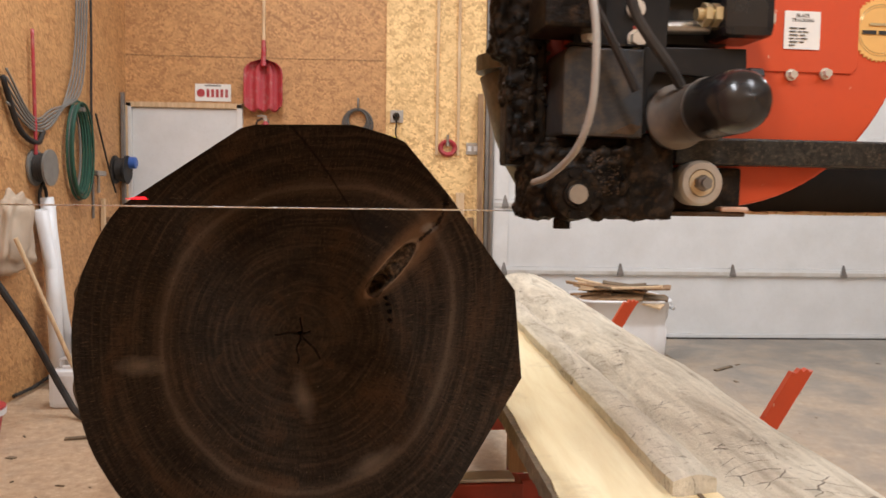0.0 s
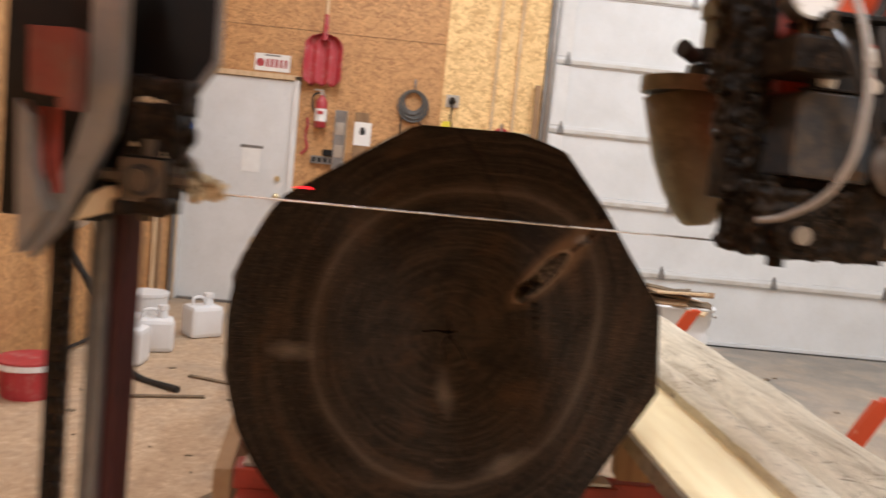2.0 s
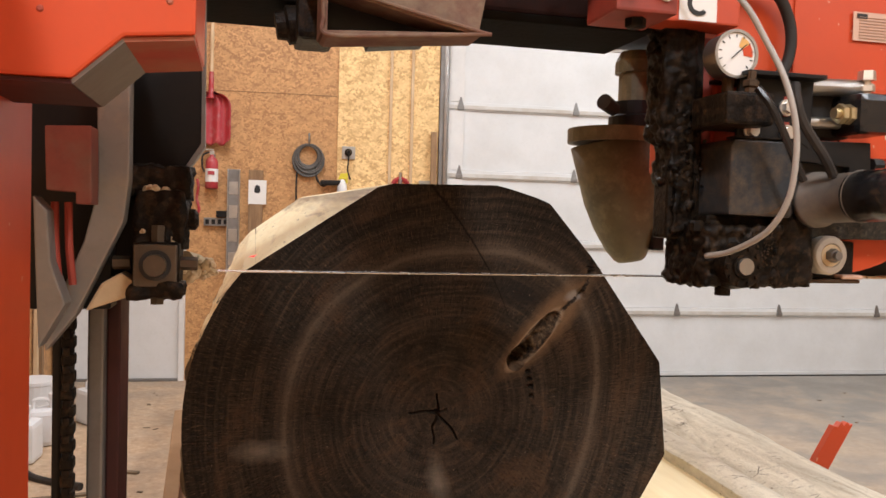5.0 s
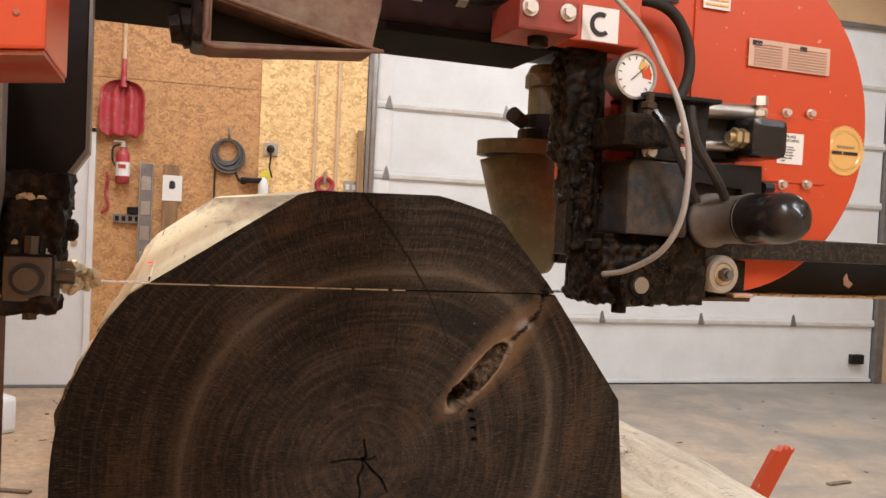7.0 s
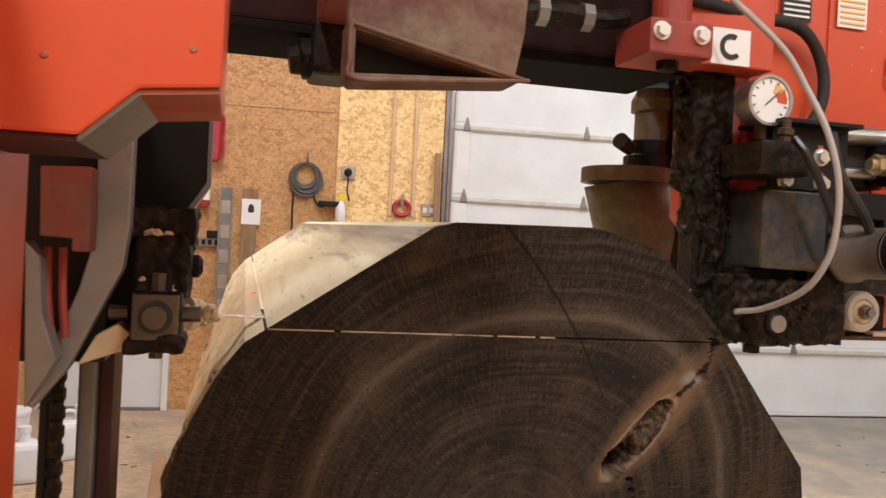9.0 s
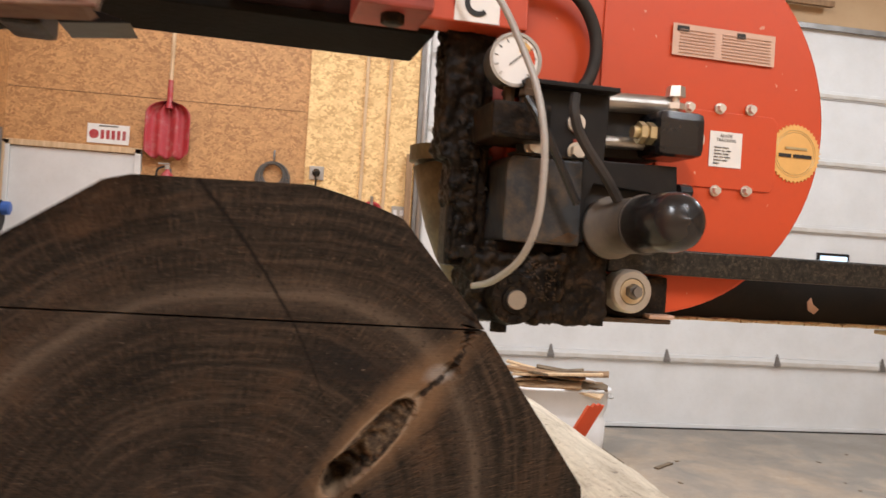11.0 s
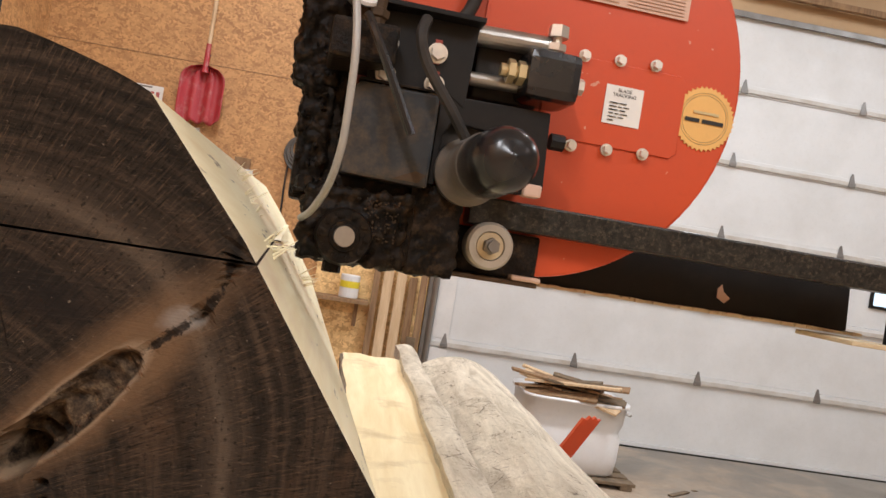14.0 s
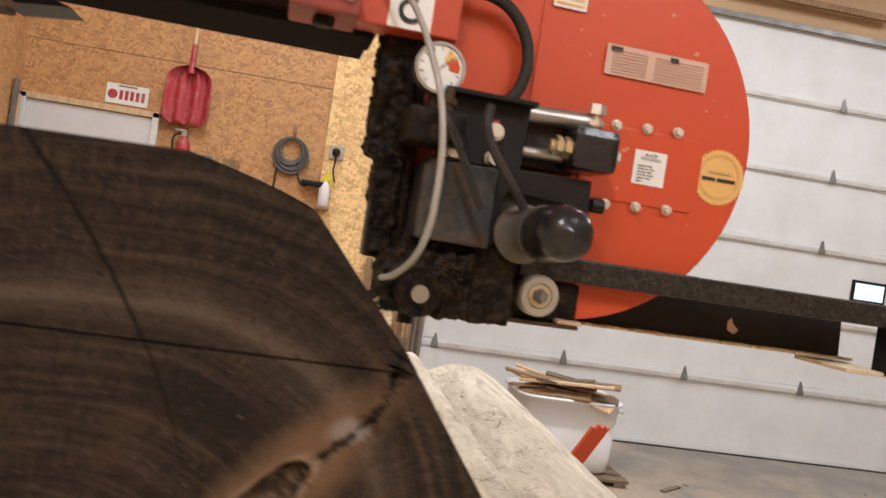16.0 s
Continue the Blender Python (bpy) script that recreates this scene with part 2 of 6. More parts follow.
def bark_slab(name):
    """Grey weathered inner bark: long grain, dark cross checks and flaking patches."""
    m, nt, bs, nd, ln = nodes_of(name)
    v = coords(nt)
    g = noise_tex(nt, coords(nt, (9, 1.4, 9)), 2.0, 10, 0.68, 0.9)
    col = ramp(nt, g, [(0.26, (0.30, 0.24, 0.175)), (0.44, (0.52, 0.45, 0.345)), (0.58, (0.66, 0.58, 0.455)), (0.75, (0.76, 0.69, 0.56))])
    fl = noise_tex(nt, coords(nt, (2.2, 1.0, 2.2)), 4.0, 10, 0.72, 0.4)
    col = mix(nt, ramp(nt, fl, [(0.56, (0, 0, 0)), (0.66, (0.55,) * 3)]), col, (0.36, 0.29, 0.21))
    col = mix(nt, ramp(nt, fl, [(0.30, (0.6,) * 3), (0.42, (0, 0, 0))]), col, (0.78, 0.70, 0.55))
    vo = nd.new("ShaderNodeTexVoronoi")
    vo.feature = "DISTANCE_TO_EDGE"
    vo.inputs["Scale"].default_value = 1.0
    warp = nd.new("ShaderNodeVectorMath")
    warp.operation = "ADD"
    wn = nd.new("ShaderNodeTexNoise")
    wn.inputs["Scale"].default_value, wn.inputs["Detail"].default_value = 9, 4
    ln.new(coords(nt, (11, 19, 11)), warp.inputs[0])
    ln.new(v, wn.inputs["Vector"])
    ln.new(wn.outputs["Color"], warp.inputs[1])
    ln.new(warp.outputs[0], vo.inputs["Vector"])
    # short open checks across the grain, in some places only
    ck = maths(nt, "MULTIPLY_ADD", ramp(nt, fl, [(0.44, (0, 0, 0)), (0.56, (1, 1, 1))]), -0.05, vo.outputs["Distance"])
    ck = ramp(nt, maths(nt, "ADD", ck, 0.05), [(0.006, (0.85,) * 3), (0.024, (0, 0, 0))])
    col = mix(nt, ck, col, (0.10, 0.075, 0.055))
    sp = noise_tex(nt, v, 70, 5, 0.7)
    col = mix(nt, ramp(nt, sp, [(0.56, (0, 0, 0)), (0.70, (0.6,) * 3)]), col, (0.22, 0.17, 0.125))
    ln.new(col, bs.inputs["Base Color"])
    bs.inputs["Roughness"].default_value = 0.85
    bump(nt, bs, maths(nt, "SUBTRACT", maths(nt, "ADD", maths(nt, "MULTIPLY", fl, 2.0), sp), ck), 0.7, 0.006)
    return m


GREY_WOOD = bark_slab("weathered_slab")
def wane(name):
    """The log's natural edge: pale inner wood where the bark came off, dark bark left in patches."""
    m, nt, bs, nd, ln = nodes_of(name)
    v = coords(nt)
    base = ramp(nt, noise_tex(nt, coords(nt, (4, 2, 4)), 3, 8, 0.65), [(0.3, (0.78, 0.66, 0.43)), (0.6, (0.90, 0.80, 0.55))])
    pt = noise_tex(nt, coords(nt, (1, 0.6, 1)), 13, 9, 0.72, 0.5)
    # less bark is left towards the top of the log
    sep = nd.new("ShaderNodeSeparateXYZ")
    ln.new(v, sep.inputs[0])
    pt = maths(nt, "SUBTRACT", pt, maths(nt, "MINIMUM", maths(nt, "MAXIMUM", maths(nt, "MULTIPLY_ADD", sep.outputs["Z"], 0.6, -0.62), -0.12), 0.13))
    # and more next to the sawn end
    pt = maths(nt, "ADD", pt, maths(nt, "MAXIMUM", maths(nt, "MULTIPLY_ADD", sep.outputs["Y"], -2.2, 0.13), -0.03))
    col = mix(nt, ramp(nt, pt, [(0.45, (0, 0, 0)), (0.52, (0.95,) * 3)]), base, (0.055, 0.040, 0.026))
    sp = noise_tex(nt, v, 70, 5, 0.7)
    col = mix(nt, ramp(nt, sp, [(0.58, (0, 0, 0)), (0.70, (0.6,) * 3)]), col, (0.10, 0.075, 0.045))
    ln.new(col, bs.inputs["Base Color"])
    bs.inputs["Roughness"].default_value = 0.9
    bump(nt, bs, maths(nt, "ADD", pt, sp), 0.5, 0.006)
    return m


WANE = wane("log_wane")
BARK = worn("rough_bark", (0.20, 0.14, 0.085), (0.06, 0.045, 0.03), 0.9, 0, 18, 60, 0.8, 1.0)
TIMBER = wood("old_timber", (0.36, 0.22, 0.11), (0.18, 0.10, 0.05), (14, 14, 1), 2.5, 0.75)
TIMBER_PALE = wood("pale_timber", (0.72, 0.54, 0.34), (0.50, 0.33, 0.18), (14, 14, 1), 2.5, 0.7)


# ---- mesh helpers ----
def part(name, bm, material, parent=None, label="", smooth=False):
    me = bpy.data.meshes.new(name)
    bm.to_mesh(me)
    bm.free()
    for mat in (material if isinstance(material, (list, tuple)) else [material]):
        me.materials.append(mat)
    if smooth:
        me.polygons.foreach_set("use_smooth", [True] * len(me.polygons))
    ob = new(name, me)
    if parent is not None:
        ob.parent = parent
    if label:
        ob["label"] = label
    return ob


def group_at(name, label, category, m=None, group="", kind=""):
    ob = new(name)
    ob.empty_display_size = 0.05
    if m is not None:
        ob.matrix_basis = m
    return tagged(ob, label, category, group, kind)


def add_box(bm, x0, x1, y0, y1, z0, z1, bevel=0.0, m=None, mat=0):
    ret = bmesh.ops.create_cube(bm, size=1)
    vs = ret["verts"]
    for v in vs:
        v.co = Vector(((x0 + x1) / 2 + v.co.x * (x1 - x0), (y0 + y1) / 2 + v.co.y * (y1 - y0), (z0 + z1) / 2 + v.co.z * (z1 - z0)))
    fs = {f for v in vs for f in v.link_faces}
    if bevel:
        r = bmesh.ops.bevel(bm, geom=list({e for v in vs for e in v.link_edges}), offset=bevel, segments=2, affect="EDGES", profile=0.6)
        vs = [v for v in {v for f in r["faces"] for v in f.verts} | {v for v in vs if v.is_valid}]
        fs = {f for v in vs for f in v.link_faces}
    for f in fs:
        f.material_index = mat
    if m is not None:
        bmesh.ops.transform(bm, matrix=m, verts=list(vs))
    return list(vs)


def box(x0, x1, y0, y1, z0, z1, bevel=0.003, m=None):
    bm = bmesh.new()
    add_box(bm, x0, x1, y0, y1, z0, z1, bevel, m)
    return bm


def add_cyl(bm, a, b, r, r2=None, seg=20, caps=True):
    """A round bar or cone from a to b."""
    a, b = Vector(a), Vector(b)
    d = b - a
    q = d.to_track_quat("Z", "Y").to_matrix().to_4x4()
    return bmesh.ops.create_cone(bm, cap_ends=caps, segments=seg, radius1=r, radius2=r if r2 is None else r2, depth=d.length,
                                 matrix=Matrix.Translation((a + b) / 2) @ q)["verts"]


def cyl(a, b, r, r2=None, seg=20):
    bm = bmesh.new()
    add_cyl(bm, a, b, r, r2, seg)
    return bm


def lathe(profile, axis_a, axis_b, seg=28):
    """A turned form: profile rows of (distance along the axis, radius)."""
    bm = bmesh.new()
    a, b = Vector(axis_a), Vector(axis_b)
    d = (b - a).normalized()
    u = d.orthogonal().normalized()
    w = d.cross(u)
    rings = []
    for h, r in profile:
        rings.append([bm.verts.new(a + d * h + (u * math.cos(2 * math.pi * k / seg) + w * math.sin(2 * math.pi * k / seg)) * max(r, 1e-4)) for k in range(seg)])
    for r0, r1 in zip(rings, rings[1:]):
        for k in range(seg):
            bm.faces.new((r0[k], r0[(k + 1) % seg], r1[(k + 1) % seg], r1[k]))
    bm.faces.new(rings[0][::-1])
    bm.faces.new(rings[-1])
    bmesh.ops.recalc_face_normals(bm, faces=bm.faces)
    return bm


def plate(points, y0, y1, bevel=0.0):
    """A flat plate with an outline in x and z, thick from y0 to y1."""
    bm = bmesh.new()
    f = bm.faces.new([bm.verts.new((x, y0, z)) for x, z in points])
    ret = bmesh.ops.extrude_face_region(bm, geom=[f])
    bmesh.ops.translate(bm, vec=(0, y1 - y0, 0), verts=[v for v in ret["geom"] if isinstance(v, bmesh.types.BMVert)])
    bmesh.ops.recalc_face_normals(bm, faces=bm.faces)
    if bevel:
        bmesh.ops.bevel(bm, geom=list(bm.edges), offset=bevel, segments=2, affect="EDGES", profile=0.6)
    return bm


def hose(points, r, seg=10, steps=10):
    """A bent tube through points."""
    pts = [Vector(p) for p in points]
    pts = [2 * pts[0] - pts[1]] + pts + [2 * pts[-1] - pts[-2]]
    line = []
    for i in range(1, len(pts) - 2):
        p0, p1, p2, p3 = pts[i - 1:i + 3]
        for k in range(steps):
            t = k / steps
            line.append(0.5 * (2 * p1 + (p2 - p0) * t + (2 * p0 - 5 * p1 + 4 * p2 - p3) * t * t + (3 * p1 - p0 - 3 * p2 + p3) * t ** 3))
    line.append(pts[-2])
    bm = bmesh.new()
    rings = []
    u = None
    for i, p in enumerate(line):
        d = (line[min(i + 1, len(line) - 1)] - line[max(i - 1, 0)]).normalized()
        u = d.orthogonal().normalized() if u is None else (u - d * u.dot(d)).normalized()
        w = d.cross(u)
        rings.append([bm.verts.new(p + (u * math.cos(2 * math.pi * k / seg) + w * math.sin(2 * math.pi * k / seg)) * r) for k in range(seg)])
    for r0, r1 in zip(rings, rings[1:]):
        for k in range(seg):
            bm.faces.new((r0[k], r0[(k + 1) % seg], r1[(k + 1) % seg], r1[k]))
    bm.faces.new(rings[0][::-1])
    bm.faces.new(rings[-1])
    bmesh.ops.recalc_face_normals(bm, faces=bm.faces)
    return bm


def clump(x0, x1, y0, y1, z0, z1, n, r, seed=1):
    """Caked grease and sawdust: many small lumps filling a box."""
    rng = random.Random(seed)
    bm = bmesh.new()
    for _ in range(n):
        c = Vector((rng.uniform(x0, x1), rng.uniform(y0, y1), rng.uniform(z0, z1)))
        s = r * rng.uniform(0.4, 1.5)
        m = Matrix.Translation(c) @ pose(0, 0, 0, rng.uniform(0, 180), rng.uniform(0, 180), rng.uniform(0, 180)) @ Matrix.Diagonal((rng.uniform(0.8, 1.5), rng.uniform(0.7, 1.1), rng.uniform(0.6, 1.0), 1))
        vs = bmesh.ops.create_icosphere(bm, subdivisions=2, radius=s, matrix=m)["verts"]
        for v in vs:
            v.co += (v.co - c) * rng.uniform(-0.16, 0.16)
    return bm


def lumpy(x0, x1, y0, y1, z0, z1, amp, seed=1, cell=0.004):
    """A block under a thick, uneven coat of grease and sawdust."""
    bm = bmesh.new()
    lo, hi = Vector((x0, y0, z0)), Vector((x1, y1, z1))
    for ax in range(3):
        u, w = (ax + 1) % 3, (ax + 2) % 3
        nu, nw = max(2, int((hi[u] - lo[u]) / cell)), max(2, int((hi[w] - lo[w]) / cell))
        for end in (lo, hi):
            grid = []
            for i in range(nu + 1):
                row = []
                for j in range(nw + 1):
                    p = Vector((0, 0, 0))
                    p[ax], p[u], p[w] = end[ax], lo[u] + (hi[u] - lo[u]) * i / nu, lo[w] + (hi[w] - lo[w]) * j / nw
                    row.append(bm.verts.new(p))
                grid.append(row)
            for i in range(nu):
                for j in range(nw):
                    bm.faces.new((grid[i][j], grid[i + 1][j], grid[i + 1][j + 1], grid[i][j + 1]))
    bmesh.ops.remove_doubles(bm, verts=bm.verts, dist=0.0002)
    bmesh.ops.recalc_face_normals(bm, faces=bm.faces)
    bm.normal_update()
    moves = []
    for v in bm.verts:
        p = v.co + Vector((seed * 3.1, seed, 0))
        d = 1.5 * abs(noise.noise(p * 38)) + 0.9 * noise.noise(p * 95) + 0.45 * noise.noise(p * 210)
        moves.append(v.normal * amp * d)
    for v, m in zip(bm.verts, moves):
        v.co += m
    return bm


def hexbolt(bm, x, y, z, r=0.009, h=0.008):
    add_cyl(bm, (x, y, z), (x, y - h * 0.3, z), r * 1.25, seg=16)
    add_cyl(bm, (x, y - h * 0.3, z), (x, y - h, z), r, r * 0.9, seg=6)


# ---- the shop ----
part("floor", box(LEFT_X - 0.2, 9.2, -5.2, WALL_Y + 0.3, FLOOR - 0.2, FLOOR, 0), CONCRETE)
tagged(bpy.data.objects["floor"], "stained grey concrete floor strewn with sawdust", "floor", kind="structure")
GX0, GX1, GTOP = 0.98, 6.42, 3.63
for nm, b, mt, lb in (
        ("wall_north", (LEFT_X - 0.2, GX0, WALL_Y, WALL_Y + 0.15, FLOOR, CEIL), OSB_OLD, "aged orange strand board wall behind the mill"),
        ("wall_north_header", (GX0, GX1, WALL_Y, WALL_Y + 0.15, GTOP, CEIL), WALL_TAN, "dim tan wall above the overhead door"),
        ("wall_north_end", (GX1, 9.2, WALL_Y, WALL_Y + 0.15, FLOOR, CEIL), WALL_TAN, "tan board wall beside the overhead door"),
        ("wall_west", (LEFT_X - 0.15, LEFT_X, -5.2, WALL_Y, FLOOR, CEIL), OSB_OLD, "aged strand board side wall hung with hoses and cables"),
        ("wall_east", (9.2, 9.35, -5.2, WALL_Y + 0.15, FLOOR, CEIL), WALL_TAN, "plain tan side wall"),
        ("wall_south", (LEFT_X - 0.15, 9.35, -5.35, -5.2, FLOOR, CEIL), WALL_TAN, "plain tan wall behind the camera")):
    tagged(part(nm, box(*b, 0), mt), lb, "wall", kind="structure")
tagged(part("ceiling", box(LEFT_X - 0.2, 9.35, -5.35, WALL_Y + 0.15, CEIL, CEIL + 0.1, 0), CEIL_WHITE), "dull white ceiling", "ceiling", kind="structure")
tagged(part("wall_panel", box(0.065, 0.95, WALL_Y - 0.012, WALL_Y - 0.001, 0.0, CEIL - 0.01, 0.001), OSB_NEW), "fresh pale strand board sheet on the wall", "wall panel", kind="structure")

# ---- overhead door ----
ROW = 0.61
LIP = worn("grimy_white_steel", (0.60, 0.585, 0.55), (0.36, 0.30, 0.23), 0.5, 0, 5, 50, 0.8, 0.1)
garage = group_at("overhead_door", "white sectional steel overhead door with hinges", "overhead door")
for k in range(6):
    z0, z1 = FLOOR + 0.01 + ROW * k, FLOOR + ROW * (k + 1)
    bm = bmesh.new()
    add_box(bm, GX0 + 0.09, GX1 - 0.05, WALL_Y + 0.03, WALL_Y + 0.07, z0 + 0.035, z1 - 0.002, 0.003)
    add_box(bm, GX0 + 0.06, GX1 - 0.03, WALL_Y + 0.012, WALL_Y + 0.07, z0, z0 + 0.033, 0.004)
    add_box(bm, GX0 + 0.06, GX1 - 0.03, WALL_Y + 0.018, WALL_Y + 0.07, z1 - 0.035, z1 - 0.002, 0.004)
    panel = part("door_panel", bm, DOOR_WHITE, garage)
    part("end_stile", box(GX0 + 0.062, GX0 + 0.20, WALL_Y + 0.008, WALL_Y + 0.028, z0 + 0.034, z1 - 0.036, 0.002), TRIM_WHITE, panel)
    if k:
        part("joint_lip", box(GX0 + 0.06, GX1 - 0.03, WALL_Y + 0.004, WALL_Y + 0.0115, z0 - 0.030, z0 + 0.004, 0.002), LIP, panel)
    if k < 5:
        for j in range(5):
            hx = 1.17 + 1.055 * j if j else 1.15
            hb = bmesh.new()
            add_box(hb, hx - 0.03, hx + 0.03, WALL_Y - 0.004, WALL_Y + 0.012, z1 - 0.03, z1 + 0.005, 0.003)
            v = [hb.verts.new(p) for p in ((hx - 0.028, WALL_Y + 0.002, z1), (hx + 0.028, WALL_Y + 0.002, z1), (hx + 0.006, WALL_Y + 0.008, z1 + 0.085), (hx - 0.006, WALL_Y + 0.008, z1 + 0.085),
                                           (hx - 0.028, WALL_Y + 0.012, z1), (hx + 0.028, WALL_Y + 0.012, z1), (hx + 0.006, WALL_Y + 0.016, z1 + 0.085), (hx - 0.006, WALL_Y + 0.016, z1 + 0.085))]
            for idx in ((0, 1, 2, 3), (7, 6, 5, 4), (0, 4, 5, 1), (1, 5, 6, 2), (2, 6, 7, 3), (3, 7, 4, 0)):
                hb.faces.new([v[i] for i in idx])
            part("hinge", hb, STEEL_DULL, garage)
part("handle", box(6.1, 6.25, WALL_Y - 0.03, WALL_Y + 0.03, 0.17, 0.27, 0.01), BLACK, garage, "black pull handle")

# ---- log on the mill bed ----
AXIS = Vector((-math.sin(radians(3.9)), math.cos(radians(3.9)), 0))
PITH = Vector((0.0, 0, 1.058))
KERF = 1.300
LOG_LEN = 2.1
TAPER = 0.042


def clip_poly(poly, ax, az, bx, bz):
    """Keeps the part of an outline on the right-hand side of the line from a to b. Rows: x, z, flat."""
    out = []
    side = lambda p: (bx - ax) * (p[1] - az) - (bz - az) * (p[0] - ax)
    for p, q in zip(poly, poly[1:] + poly[:1]):
        sp, sq = side(p), side(q)
        if sp <= 0:
            out.append(p)
        if (sp <= 0) != (sq <= 0):
            t = sp / (sp - sq)
            out.append((p[0] + (q[0] - p[0]) * t, p[1] + (q[1] - p[1]) * t, 1))
    return out


ring = []
for k in range(150):
    a = 2 * math.pi * k / 150
    r = 0.413 + 0.013 * max(0, math.sin(a)) + 0.018 * math.exp(-((a - 4.0) / 0.35) ** 2) + 0.003 * noise.noise((5 * math.cos(a), 5 * math.sin(a), 0.4))
    ring.append((0.006 + r * math.sin(a), 1.03 + r * math.cos(a), 0))
# the flats that earlier cuts left, clockwise from the top
for cut in ((-0.095, 1.434, 0.148, 1.438), (-0.325, 1.28, -0.095, 1.434), (0.148, 1.438, 0.195, 1.417), (0.195, 1.417, 0.268, 1.315),
            (0.268, 1.315, 0.39, 1.173), (0.39, 1.173, 0.409, 0.977), (0.409, 0.977, 0.29, 0.765)):
    ring = clip_poly(ring, *cut)


def wood_face(x, z):
    """How far the end face is hollowed at a place: knot pocket, heart shakes, a scored line."""
    d = 0.0
    a, b = Vector((0.134, 1.142)), Vector((0.200, 1.215))
    ab = b - a
    p = Vector((x, z))
    t = max(0, min(1, (p - a).dot(ab) / ab.length_squared))
    w = 0.0145 * (1.08 - 0.22 * t) * (1 + 0.3 * noise.noise((x * 30, z * 30, 0)))
    dist = (p - a - ab * t).length
    ridge = 0.8 + 0.35 * noise.noise((x * 60, z * 60, 3)) + 0.18 * math.sin(330 * (p - a).dot(ab.normalized()) + 5 * noise.noise((x * 50, z * 50, 1)))
    d += (0.052 - 0.040 * min(1, 2.2 * t)) * max(0, 1 - (dist / max(w, 0.006)) ** 6) * ridge
    # the crack that leads up from it to the flat
    for (ax, az), (bx, bz) in (((0.206, 1.222), (0.243, 1.256)), ((0.243, 1.256), (0.258, 1.278)), ((0.258, 1.278), (0.263, 1.304)), ((0.263, 1.304), (0.261, 1.328)), ((0.261, 1.328), (0.247, 1.354))):
        q0, q1 = Vector((ax, az)), Vector((bx, bz))
        tt = max(0, min(1, (p - q0).dot(q1 - q0) / (q1 - q0).length_squared))
        away = (p - q0 - (q1 - q0) * tt).length + 0.004 * noise.noise((x * 120, z * 120, 5))
        d += 0.0025 * max(0, 1 - away / 0.0035)
    for a0, length, wd in ((math.pi, 0.045, 0.0008), (-0.85, 0.06, 0.0008), (1.45, 0.03, 0.0006), (-1.65, 0.055, 0.0006), (0.3, 0.02, 0.0006)):
        u = Vector((math.cos(a0), math.sin(a0)))
        q = p - Vector((0, 1.058))
        s = q.dot(u)
        if -0.004 < s < length:
            side = abs(q.x * -u.y + q.y * u.x + 0.006 * noise.noise((s * 40, a0, 0)))
            d += 0.010 * max(0, 1 - side / (wd * (1.6 - s / length) + 0.0014))
    for (ax, az), r in (((0.157, 1.125), 0.005), ((0.160, 1.113), 0.004), ((0.163, 1.100), 0.0045), ((0.164, 1.083), 0.0045), ((0.247, 1.257), 0.0085), ((0.262, 1.300), 0.006)):
        dd = math.hypot(x - ax, z - az)
        d += 0.015 * max(0, 1 - dd / r)
    return d


